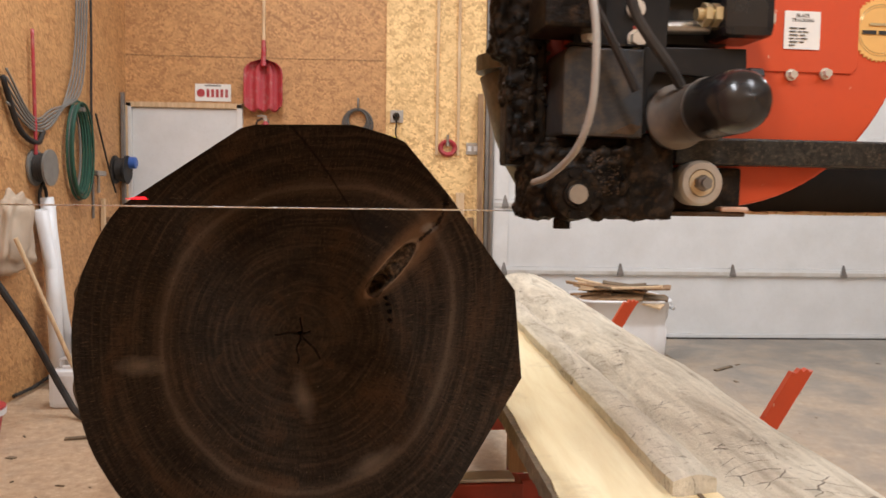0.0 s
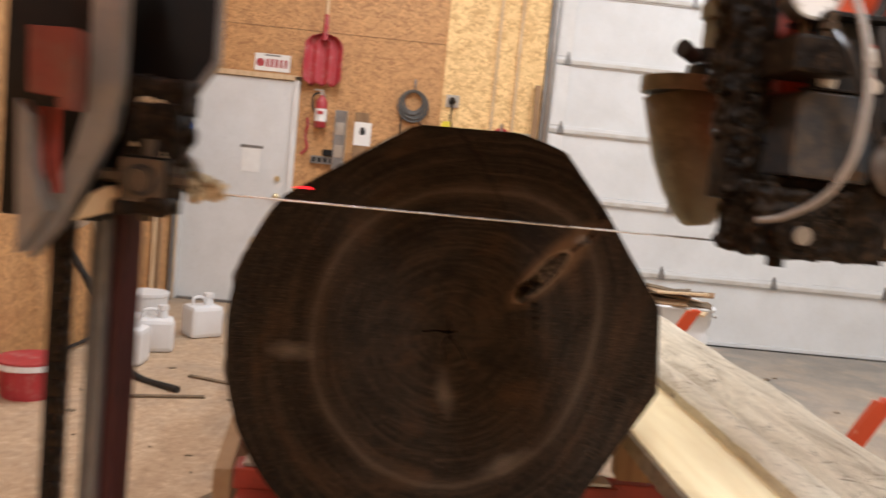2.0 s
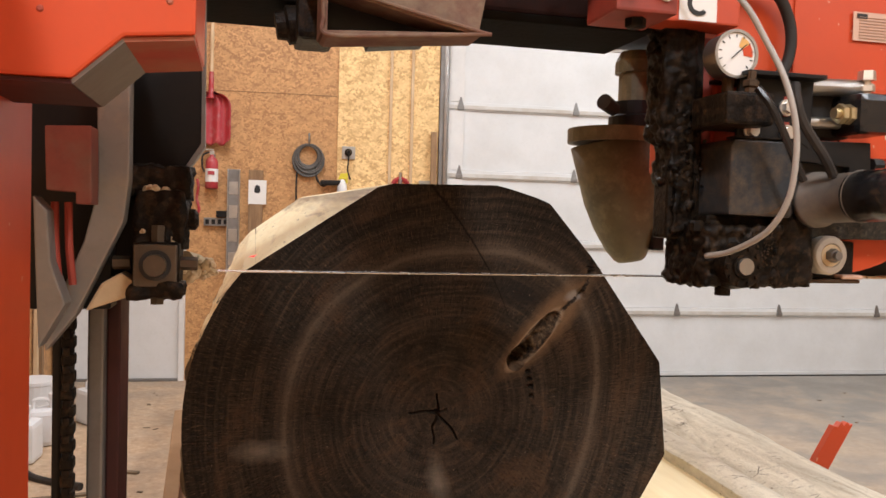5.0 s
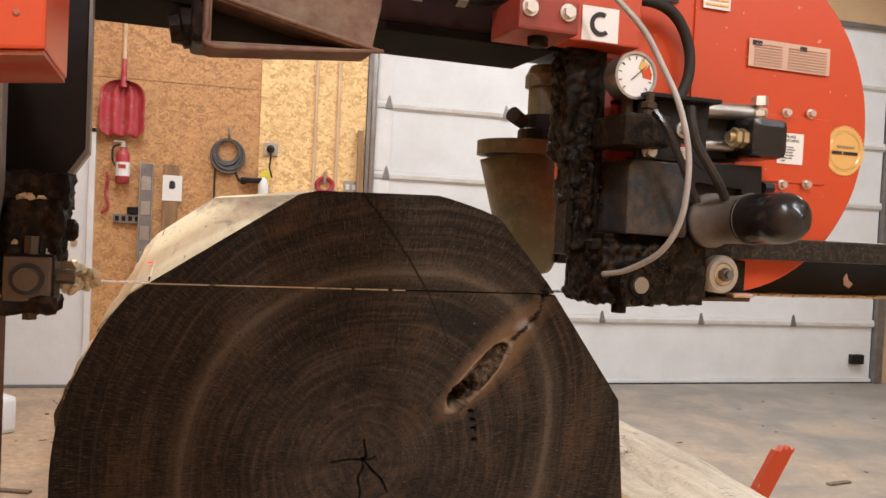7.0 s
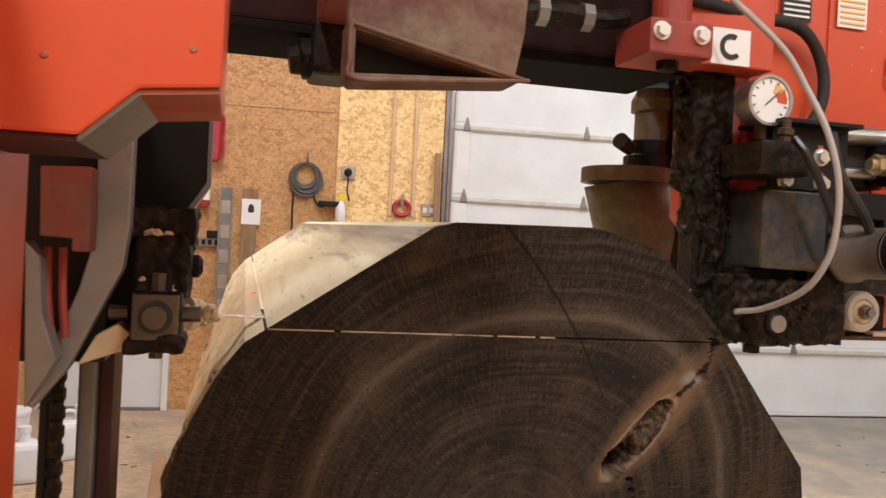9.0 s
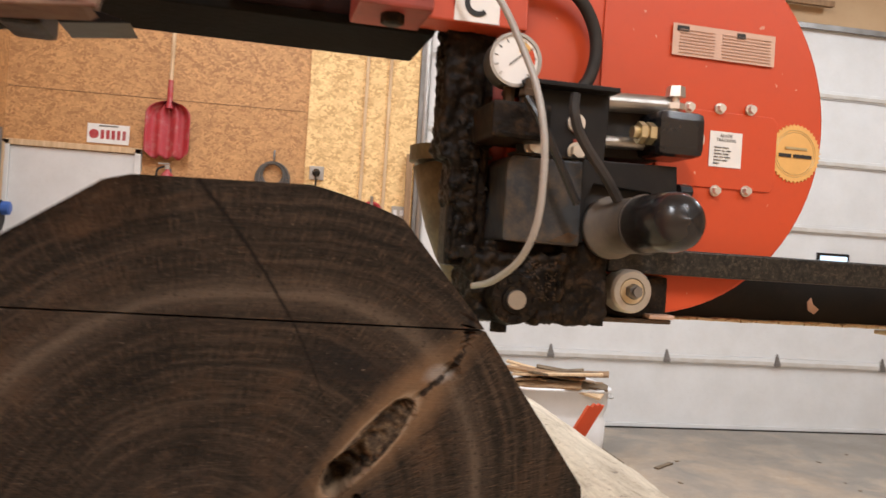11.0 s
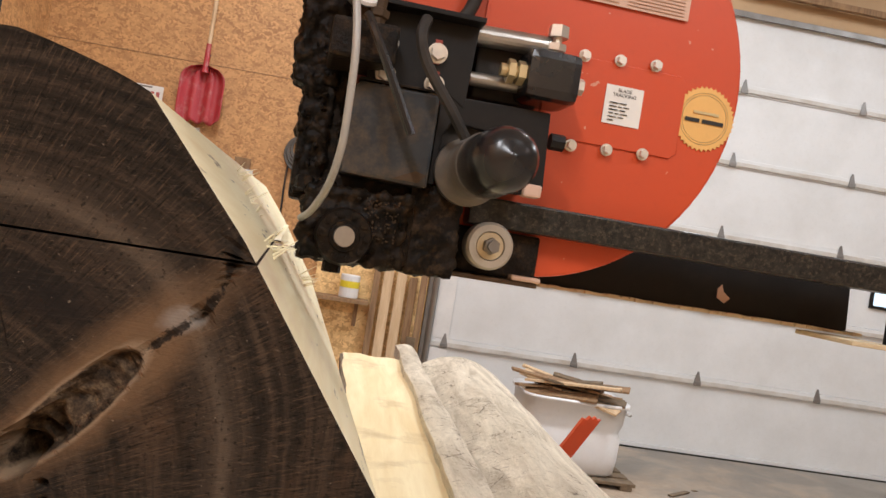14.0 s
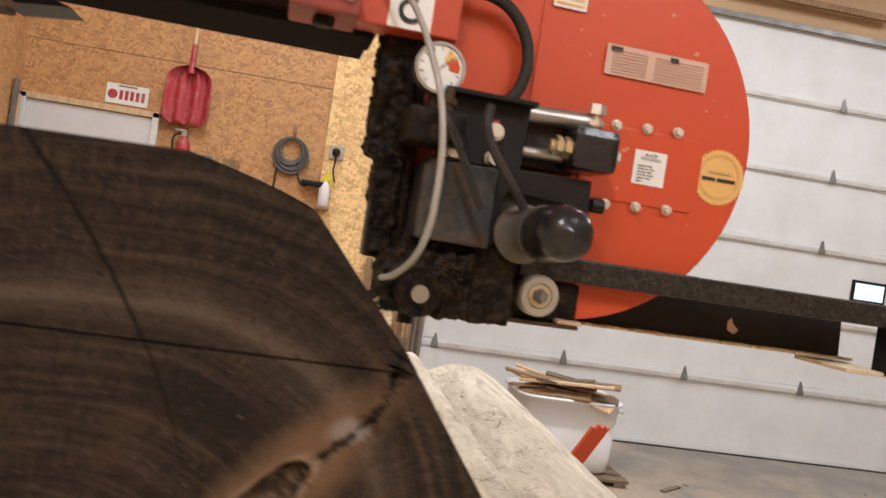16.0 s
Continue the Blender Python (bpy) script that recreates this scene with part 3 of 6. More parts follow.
def end_grain(name):
    """Sawn walnut end grain: soft uneven rings, rays, pores, one pale ring that bulges towards the knot."""
    m, nt, bs, nd, ln = nodes_of(name)
    v = coords(nt)

    def vec(op, a, b=None):
        n = nd.new("ShaderNodeVectorMath")
        n.operation = op
        for sock, val in zip(n.inputs, (a, b)):
            if isinstance(val, tuple):
                sock.default_value = val
            elif val is not None:
                ln.new(val, sock)
        return n.outputs["Value"] if op in ("LENGTH", "DOT_PRODUCT") else n.outputs[0]

    def joined(x, y):
        n = nd.new("ShaderNodeCombineXYZ")
        ln.new(x, n.inputs[0])
        ln.new(y, n.inputs[1])
        return n.outputs[0]

    big = noise_tex(nt, v, 4.0, 4, 0.55)
    wob = noise_tex(nt, v, 13, 5, 0.6)
    p = vec("MULTIPLY", vec("SUBTRACT", v, (0.008, 0, 1.04)), (1 / 0.256, 0, 1 / 0.279))
    knotward = maths(nt, "POWER", maths(nt, "MAXIMUM", vec("DOT_PRODUCT", vec("NORMALIZE", p), (0.75, 0, 0.66)), 0.0), 6.0)
    q = maths(nt, "DIVIDE", vec("LENGTH", p), maths(nt, "MULTIPLY_ADD", knotward, 0.19, 1.0))
    q = maths(nt, "MULTIPLY_ADD", big, 0.10, maths(nt, "MULTIPLY_ADD", wob, 0.02, maths(nt, "ADD", q, -0.06)))
    off = vec("MULTIPLY", vec("SUBTRACT", v, tuple(PITH)), (1, 0, 1))
    share = maths(nt, "MINIMUM", q, 1.0)
    r = maths(nt, "ADD", maths(nt, "MULTIPLY", maths(nt, "MULTIPLY", q, 0.265), share), maths(nt, "MULTIPLY", vec("LENGTH", off), maths(nt, "SUBTRACT", 1.0, share)))
    oxyz = nd.new("ShaderNodeSeparateXYZ")
    ln.new(off, oxyz.inputs[0])
    ang = maths(nt, "ARCTAN2", oxyz.outputs["X"], oxyz.outputs["Z"])
    # years of many widths, soft-edged
    yr = noise_tex(nt, joined(maths(nt, "MULTIPLY_ADD", wob, 0.5, maths(nt, "MULTIPLY", r, 135.0)), maths(nt, "MULTIPLY", ang, 1.2)), 1.0, 5, 0.62)
    col = ramp(nt, yr, [(0.33, (0.011, 0.0088, 0.0068)), (0.50, (0.035, 0.0255, 0.0175)), (0.68, (0.100, 0.067, 0.042))])
    # greyer towards the heart, browner outside
    tone = ramp(nt, maths(nt, "MULTIPLY", q, 0.6), [(0.0, (0.072, 0.056, 0.042)), (0.22, (0.056, 0.043, 0.032)), (0.45, (0.036, 0.027, 0.019)), (0.57, (0.062, 0.043, 0.029)), (0.64, (0.048, 0.034, 0.023)), (0.85, (0.030, 0.023, 0.017)), (1.0, (0.036, 0.025, 0.017))])
    col = mix(nt, 0.36, col, tone)
    # stains: dark ink-like clouds drawn out along the rings, and warm ones
    cloud = noise_tex(nt, joined(maths(nt, "MULTIPLY", r, 13.0), maths(nt, "MULTIPLY", ang, 1.6)), 1.0, 6, 0.62, 0.5)
    col = mix(nt, ramp(nt, cloud, [(0.50, (0, 0, 0)), (0.70, (0.75,) * 3)]), col, (0.013, 0.0108, 0.009))
    col = mix(nt, ramp(nt, cloud, [(0.30, (0.75,) * 3), (0.47, (0, 0, 0))]), col, (0.102, 0.058, 0.031))
    # rays and short radial checks
    ray = noise_tex(nt, joined(maths(nt, "MULTIPLY", ang, 75.0), maths(nt, "MULTIPLY", r, 16.0)), 1.0, 5, 0.66)
    col = mix(nt, ramp(nt, ray, [(0.56, (0, 0, 0)), (0.70, (0.6,) * 3)]), col, (0.012, 0.0095, 0.0075))
    col = mix(nt, ramp(nt, ray, [(0.30, (0.4,) * 3), (0.43, (0, 0, 0))]), col, (0.105, 0.072, 0.046))
    strokes = noise_tex(nt, joined(maths(nt, "MULTIPLY", ang, 210.0), maths(nt, "MULTIPLY", r, 55.0)), 1.0, 4, 0.65)
    col = mix(nt, ramp(nt, strokes, [(0.55, (0, 0, 0)), (0.66, (0.8,) * 3)]), col, (0.009, 0.007, 0.0055))
    col = mix(nt, ramp(nt, strokes, [(0.31, (0.65,) * 3), (0.44, (0, 0, 0))]), col, (0.150, 0.095, 0.055))
    fine = noise_tex(nt, v, 40, 3)
    # the pale ring
    near = maths(nt, "ABSOLUTE", maths(nt, "ADD", q, -1.0))
    col = mix(nt, ramp(nt, maths(nt, "MULTIPLY_ADD", wob, 0.05, near), [(0.03, (0.55,) * 3), (0.052, (0.2,) * 3), (0.11, (0, 0, 0))]), col, (0.165, 0.120, 0.080))
    # the whole face evenly darker and a little cooler
    col = mix(nt, 1.0, col, (0.72, 0.73, 0.76), "MULTIPLY")
    # open pores and fine pale fibres
    pore = noise_tex(nt, v, 230, 3, 0.6)
    col = mix(nt, ramp(nt, pore, [(0.33, (0.7,) * 3), (0.43, (0, 0, 0))]), col, (0.008, 0.0065, 0.005))
    fib = noise_tex(nt, coords(nt, (120, 120, 420), "Object"), 1.0, 4, 0.6)
    col = mix(nt, ramp(nt, fib, [(0.60, (0, 0, 0)), (0.74, (0.45,) * 3)]), col, (0.16, 0.118, 0.082))
    # the knot: bark inside, a pale lip, warm wood round it
    def spot(cx, cz, deg, along, across):
        kn = nd.new("ShaderNodeVectorMath")
        kn.operation = "SUBTRACT"
        kn.inputs[1].default_value = (cx, 0, cz)
        ln.new(v, kn.inputs[0])
        mp = nd.new("ShaderNodeMapping")
        mp.inputs["Rotation"].default_value = (0, radians(deg), 0)
        ln.new(kn.outputs[0], mp.inputs["Vector"])
        sc2 = nd.new("ShaderNodeVectorMath")
        sc2.operation = "MULTIPLY"
        sc2.inputs[1].default_value = (1 / along, 0, 1 / across)
        ln.new(mp.outputs[0], sc2.inputs[0])
        kl = nd.new("ShaderNodeVectorMath")
        kl.operation = "LENGTH"
        ln.new(sc2.outputs[0], kl.inputs[0])
        return kl.outputs["Value"]

    patchy = noise_tex(nt, v, 26, 5, 0.65)
    # two chalky smudges
    for cx0, cz0, deg, along, across in ((-0.285, 0.998, 0, 0.060, 0.026), (0.008, 0.940, 105, 0.06, 0.026), (0.13, 0.815, 30, 0.07, 0.025)):
        sm = maths(nt, "MULTIPLY_ADD", patchy, 0.9, spot(cx0, cz0, deg, along, across))
        col = mix(nt, ramp(nt, maths(nt, "MULTIPLY", sm, 0.5), [(0.25, (0.42,) * 3), (0.66, (0, 0, 0))]), col, (0.25, 0.21, 0.165))
    ink = maths(nt, "MULTIPLY_ADD", patchy, 0.9, spot(0.140, 1.256, -12, 0.075, 0.032))
    col = mix(nt, ramp(nt, maths(nt, "MULTIPLY", ink, 0.5), [(0.35, (0.75,) * 3), (0.72, (0, 0, 0))]), col, (0.013, 0.0115, 0.0105))
    halo = maths(nt, "MULTIPLY_ADD", patchy, 0.9, spot(0.186, 1.201, 49, 0.085, 0.024))
    col = mix(nt, ramp(nt, maths(nt, "MULTIPLY", halo, 0.4), [(0.50, (0.75,) * 3), (0.80, (0, 0, 0))]), col, (0.165, 0.098, 0.052))
    grey = maths(nt, "MULTIPLY_ADD", patchy, 1.2, spot(0.234, 1.253, 20, 0.022, 0.014))
    col = mix(nt, ramp(nt, maths(nt, "MULTIPLY", grey, 0.4), [(0.40, (0.6,) * 3), (0.60, (0, 0, 0))]), col, (0.25, 0.225, 0.20))
    pit = maths(nt, "MULTIPLY", maths(nt, "MULTIPLY_ADD", patchy, 0.35, spot(0.167, 1.1785, 49, 0.062, 0.0165)), 0.5)
    barkc = ramp(nt, noise_tex(nt, v, 75, 6, 0.7), [(0.38, (0.012, 0.009, 0.007)), (0.52, (0.060, 0.040, 0.025)), (0.70, (0.19, 0.135, 0.080))])
    col = mix(nt, ramp(nt, pit, [(0.63, (1, 1, 1)), (0.70, (0, 0, 0))]), col, (0.21, 0.145, 0.092))
    col = mix(nt, ramp(nt, pit, [(0.57, (1, 1, 1)), (0.61, (0, 0, 0))]), col, barkc)
    for cx0, cz0, deg, along in ((0.226, 1.240, 43, 0.026), (0.252, 1.268, 58, 0.016), (0.262, 1.300, 80, 0.026), (0.254, 1.340, 118, 0.020)):
        seam = maths(nt, "MULTIPLY_ADD", noise_tex(nt, v, 120, 5, 0.75, 1.0), 2.6, maths(nt, "ADD", spot(cx0, cz0, deg, along, 0.0048), -0.35))
        col = mix(nt, ramp(nt, maths(nt, "MULTIPLY", seam, 0.4), [(0.60, (0.9,) * 3), (0.72, (0, 0, 0))]), col, (0.013, 0.010, 0.008))
    # a drying check that curves down from the top flat
    sxyz = nd.new("ShaderNodeSeparateXYZ")
    ln.new(v, sxyz.inputs[0])
    u = maths(nt, "MULTIPLY_ADD", sxyz.outputs["Z"], -4.545, 6.527)
    cx = maths(nt, "MULTIPLY_ADD", maths(nt, "MULTIPLY", u, u), -0.06, maths(nt, "MULTIPLY_ADD", u, 0.20, -0.019))
    away = maths(nt, "ABSOLUTE", maths(nt, "SUBTRACT", maths(nt, "MULTIPLY_ADD", fine, 0.006, sxyz.outputs["X"]), maths(nt, "ADD", cx, 0.003)))
    width = maths(nt, "MAXIMUM", maths(nt, "MULTIPLY_ADD", u, -0.0045, 0.0052), 0.0008)
    line = maths(nt, "DIVIDE", away, width)
    inside = maths(nt, "MULTIPLY", maths(nt, "LESS_THAN", u, 1.0), maths(nt, "SUBTRACT", 1.0, maths(nt, "MINIMUM", line, 1.0)))
    col = mix(nt, inside, col, (0.008, 0.006, 0.005))
    # fine chalky saw scratches and specks
    sc = noise_tex(nt, coords(nt, (30, 30, 400)), 1.0, 3)
    col = mix(nt, ramp(nt, sc, [(0.55, (0, 0, 0)), (0.8, (0.10,) * 3)]), col, (0.22, 0.155, 0.10))
    spk = noise_tex(nt, v, 190, 2)
    col = mix(nt, ramp(nt, spk, [(0.70, (0, 0, 0)), (0.80, (0.6,) * 3)]), col, (0.34, 0.27, 0.20))
    ln.new(col, bs.inputs["Base Color"])
    bs.inputs["Roughness"].default_value = 0.8
    bs.inputs["Specular IOR Level"].default_value = 0.08
    bump(nt, bs, maths(nt, "ADD", maths(nt, "MULTIPLY_ADD", yr, 0.5, sc), maths(nt, "MULTIPLY_ADD", pore, 0.8, ray)), 0.35, 0.002)
    return m


END_GRAIN = end_grain("dark_walnut_end_grain")


def log_piece(outline, centre, hollow=True, steps=46, rings=150):
    """A length of log: its end face, worked in relief, and its sides with flats and bark."""
    pts = []
    n = len(outline)
    for (x, z, f), (x2, z2, f2) in zip(outline, outline[1:] + outline[:1]):
        m = max(1, int(math.hypot(x2 - x, z2 - z) / 0.006))
        flat = 1 if (f and f2) or math.hypot(x2 - x, z2 - z) > 0.03 else 0
        for k in range(m):
            pts.append((x + (x2 - x) * k / m, z + (z2 - z) * k / m, flat))
    n = len(pts)
    # the bark's unevenness dies away towards the sawn flats
    ease = [min([1.0] + [abs(j) / 9 for j in range(-9, 10) if pts[(k + j) % n][2]]) for k in range(n)]
    bm = bmesh.new()
    prev = None
    c = bm.verts.new((centre[0], wood_face(*centre) if hollow else 0, centre[1]))
    for i in range(1, rings + 1):
        t = i / rings
        row = []
        for x, z, f in pts:
            px, pz = centre[0] + (x - centre[0]) * t, centre[1] + (z - centre[1]) * t
            dy = wood_face(px, pz) if hollow and t < 0.995 else 0
            row.append(bm.verts.new((px, dy, pz)))
        for k in range(n):
            if prev is None:
                bm.faces.new((c, row[k], row[(k + 1) % n]))
            else:
                bm.faces.new((prev[k], row[k], row[(k + 1) % n], prev[(k + 1) % n]))
        prev = row
    for f in bm.faces:
        f.material_index = 0
    for s in range(1, steps + 1):
        y = LOG_LEN * (s / steps) ** 1.4
        row = []
        for (x, z, f), e in zip(pts, ease):
            g = 0.0 if f else e * (0.012 * noise.noise((x * 9, y * 5, z * 9)) + 0.010 * noise.noise((x * 34, y * 26, z * 34)))
            sc = 1 + g / 0.4
            row.append(bm.verts.new(((centre[0] + (x - centre[0]) * sc) * (1 - TAPER * y) + AXIS.x * y, AXIS.y * y, centre[1] + (z - centre[1]) * sc + 0.014 * y)))
        for k in range(n):
            fc = bm.faces.new((prev[k], row[k], row[(k + 1) % n], prev[(k + 1) % n]))
            fc.material_index = 1 if pts[k][2] else 2
            if max(abs(pts[k][1] - KERF), abs(pts[(k + 1) % n][1] - KERF)) < 0.003:
                fc.material_index = 0
        prev = row
    bm.faces.new(prev).material_index = 0
    bmesh.ops.recalc_face_normals(bm, faces=bm.faces)
    return bm


lower = clip_poly(ring, -1, KERF - 0.001, 1, KERF - 0.001)
upper = clip_poly(ring, 1, KERF + 0.001, -1, KERF + 0.001)
tagged(part("saw_log", log_piece(lower, (0.0, 1.058)), [END_GRAIN, CREAM, WANE]), "large dark walnut log with a knot, lying on the mill bed", "log")
tagged(part("log_slab", log_piece(upper, (-0.03, 1.37), True, 46, 30), [END_GRAIN, CREAM, WANE]), "top slab being sawn off the dark walnut log", "log slab")

# a thin tongue of wood that the blade pushes ahead of it through the cut
bm = box(-0.295, 0.281, 0.0004, 1.4, KERF - 0.00098, KERF + 0.00098, 0)
for v in bm.verts:
    v.co.x += (v.co.z - KERF) * (1.49 if v.co.x < 0 else -0.86)
    v.co.x = v.co.x * (1 - TAPER * v.co.y) + AXIS.x * v.co.y
    v.co.z += 0.014 * v.co.y
bm.normal_update()
for f in bm.faces:
    f.material_index = 1 if f.normal.y < -0.5 else 0
kerf_wood = tagged(part("kerf_wood", bm, [CREAM, END_GRAIN]), "thin uncut wood in the saw kerf", "wood")
# crumbs of sawdust that the cut throws up along its mouth
rng = random.Random(6)
bm = bmesh.new()
for k in range(150):
    x = -0.29 + 0.34 * rng.random() ** 1.25
    w = rng.uniform(0.001, 0.006)
    add_box(bm, x - w, x + w, -0.0012 * rng.random(), 0.012, KERF - 0.0010 - 0.0008 * rng.random(), KERF + 0.0006 + 0.001 * rng.random() ** 3, 0)
kerf_dust = tagged(part("kerf_dust", bm, DUST), "pale sawdust packed in the mouth of the saw kerf", "sawdust", kind="stuff")
sp = bmesh.new()
rng = random.Random(4)
for k in range(34):
    y, z = rng.choice(((0.62, 1.385), (0.50, 1.345), (0.30, 1.302), (0.85, 1.235), (0.95, 1.225)))
    y, z = y + rng.uniform(-0.05, 0.05), z + rng.uniform(-0.012, 0.012)
    x = (0.268 + (1.315 - z) * 0.86) * (1 - TAPER * y) + AXIS.x * y
    b0 = Vector((x - 0.006, y, z))
    add_cyl(sp, b0, b0 + Vector((rng.uniform(0.012, 0.034), rng.uniform(-0.03, 0.02), rng.uniform(0.0, 0.026))), 0.0018, 0.0003, 5)
tagged(part("torn_fringe", sp, CREAM, bpy.data.objects["saw_log"]), "pale torn splinters", kind="stuff")

# ---- mill bed and the boards beside the log ----
bed = group_at("mill_bed", "red steel sawmill bed under the log", "mill bed", pose(0, 0, 0, 0, 0, 3.9))
for bx in (-0.36, 0.36):
    part("rail", box(bx - 0.05, bx + 0.05, -0.9, 4.6, 0.46, 0.56, 0.006), RED_DARK, bed)
for by in (-0.35, 0.45, 1.25, 2.05):
    bm = bmesh.new()
    add_box(bm, -0.42, 0.52, by - 0.04, by + 0.04, 0.56, 0.612, 0.005)
    part("bunk", bm, RED_DARK, bed)
    part("wear_strip", box(-0.40, 0.50, by - 0.03, by + 0.03, 0.612, 0.622, 0.002), STEEL, bed)
for bx in (-0.36, 0.36):
    for by in (-0.7, 1.6, 4.2):
        part("leg", box(bx - 0.04, bx + 0.04, by - 0.04, by + 0.04, FLOOR, 0.46, 0.004), RED_DARK, bed)
for by in (0.79, 2.2):
    part("loader_arm", box(0.40, 0.98, by - 0.035, by + 0.035, 0.64, 0.70, 0.005), RED_DARK, bed)
    part("claw_arm", box(0.40, 1.36, by - 0.03, by + 0.03, 0.42, 0.49, 0.005), RED_DARK, bed)
    part("loader_arm_leg", box(0.86, 0.93, by - 0.035, by + 0.035, FLOOR, 0.64, 0.005), RED_DARK, bed)
    teeth = [(1.150, 0.50), (1.215, 0.50), (1.39, 0.79), (1.405, 0.815), (1.392, 0.812), (1.385, 0.822), (1.372, 0.812), (1.364, 0.822), (1.352, 0.808), (1.338, 0.812), (1.325, 0.79)]
    shift = 0.085 if by < 1 else 0.065
    drop = 0.02 if by < 1 else 0.005
    part("claw", plate([(x + shift, z - drop) for x, z in teeth], by - 0.012, by + 0.012, 0.002), HOUSE_RED, bed, "bright red toothed steel claw")



def slab(name, x0, x1, y0, y1, ztop, crown, thick, mat, label, cat, turn=0.0, seed=0, edge=0.012, slope=0.0):
    """A long board or bark-backed slab with wavy edges and a domed top."""
    bm = bmesh.new()
    nx, ny = 14, 60
    top, bot = [], []
    for j in range(ny + 1):
        y = y0 + (y1 - y0) * j / ny
        wl = edge * noise.noise((y * 2.2, seed, 0)) + edge * 0.4 * noise.noise((y * 11, seed, 1))
        wr = edge * noise.noise((y * 2.2, seed, 5)) + edge * 0.4 * noise.noise((y * 11, seed, 6))
        rt, rb = [], []
        for i in range(nx + 1):
            u = i / nx
            x = x0 + wl + (x1 + wr - x0 - wl) * u
            z = ztop + slope * (y - y0) - crown * (2 * u - 1) ** 2 + 0.35 * edge * noise.noise((x * 14, y * 3, seed)) * (1 if crown else 0.12)
            jag = 0.03 * noise.noise((x * 15, seed, 3)) if j in (0, ny) else 0
            rt.append(bm.verts.new((x + y * math.sin(radians(turn)) * -1, y + jag, z)))
            rb.append(bm.verts.new((x + y * math.sin(radians(turn)) * -1, y + jag, ztop + slope * (y - y0) - crown - thick)))
        top.append(rt)
        bot.append(rb)
    for j in range(ny):
        for i in range(nx):
            bm.faces.new((top[j][i], top[j][i + 1], top[j + 1][i + 1], top[j + 1][i]))
            bm.faces.new((bot[j][i], bot[j + 1][i], bot[j + 1][i + 1], bot[j][i + 1]))
        bm.faces.new((top[j][0], top[j + 1][0], bot[j + 1][0], bot[j][0]))
        bm.faces.new((top[j][nx], bot[j][nx], bot[j + 1][nx], top[j + 1][nx]))
    for i in range(nx):
        bm.faces.new((top[0][i], bot[0][i], bot[0][i + 1], top[0][i + 1]))
        bm.faces.new((top[ny][i], top[ny][i + 1], bot[ny][i + 1], bot[ny][i]))
    bmesh.ops.recalc_face_normals(bm, faces=bm.faces)
    return tagged(part(name, bm, mat, smooth=False), label, cat)


DUSTY_TIMBER = worn("sawdusty_timber", (0.30, 0.17, 0.08), (0.16, 0.085, 0.04), 0.85, 0, 5, 60, 0.5, 0.3, (0.62, 0.48, 0.32), 0.2)
tagged(part("timber_plank", box(-0.05, 0.0, 0.0, 1.9, FLOOR, 0.46, 0.006, Matrix.Translation((-0.525, 0.75, 0)) @ pose(0, 0, 0, 0, 0, 6.7)), DUSTY_TIMBER), "brown timber plank standing on edge along the mill", "plank")
pine = slab("pine_board", 0.435, 0.70, -0.55, 2.85, 0.838, 0.0, 0.03, PINE, "pale freshly sawn board with a bark edge beside the log", "board", 1.5, 3, 0.012)
bm = lumpy(0.424, 0.452, -0.55, 2.8, 0.800, 0.835, 0.0025, 14, 0.007)
bmesh.ops.transform(bm, matrix=pose(0, 0, 0, 0, 0, 1.5), verts=bm.verts)
part("bark_edge", bm, BARK, pine, "rough brown bark edge")
rng = random.Random(19)
for k in range(5):
    x, y = rng.choice((0.46, 0.66, 0.67)), rng.uniform(-0.45, 1.3)
    bm = lumpy(-0.004, 0.004, -0.04, 0.04, -0.0005, 0.0008, 0.0008, 40 + k, 0.003)
    bmesh.ops.transform(bm, matrix=Matrix.Translation((x - 0.026 * y, y, 0.8392)) @ pose(0, 0, 0, 0, 0, rng.uniform(-12, 12)), verts=bm.verts)
    part("bark_flake", bm, BARK, pine)
slab("weathered_slab", 0.62, 0.70, -0.22, 3.15, 0.872, 0.010, 0.05, GREY_WOOD, "narrow weathered grey bark slab beside the log", "slab", 0.5, 7, 0.012)
slab("weathered_slab", 0.685, 1.035, -0.42, 3.05, 0.862, 0.066, 0.04, GREY_WOOD, "wide weathered grey bark slab on the loader arms", "slab", -0.5, 11, 0.02)
for k, (x, y) in enumerate(((0.55, 0.3), (0.6, 1.5), (0.85, -0.1), (0.9, 2.7))):
    tagged(part("sticker_block", box(x - 0.12, x + 0.12, y - 0.03, y + 0.03, 0.70 if k % 2 else 0.70, 0.795 if k < 2 else 0.74, 0.004), TIMBER), "rough timber block under the slabs", "wood block", "blocks under the slabs")

# ---- saw head, built round the blade's travel ----
HEAD_TURN = 3.9
LABEL = worn("white_label", (0.80, 0.79, 0.76), (0.6, 0.56, 0.5), 0.5, 0, 12, 80, 0.3, 0.02)
LABEL_TAN = worn("faded_label", (0.62, 0.42, 0.32), (0.5, 0.3, 0.22), 0.5, 0, 14, 80, 0.4, 0.02)
INK = worn("black_ink", (0.03, 0.03, 0.03), (0.08, 0.07, 0.06), 0.5, 0, 12, 80, 0.3, 0.02)
GOLD = worn("gold_foil", (0.80, 0.48, 0.16), (0.55, 0.30, 0.10), 0.4, 0.2, 14, 90, 0.4, 0.05)
BRASS = worn("brass", (0.60, 0.50, 0.30), (0.35, 0.27, 0.15), 0.35, 0.8, 14, 90, 0.4, 0.05)
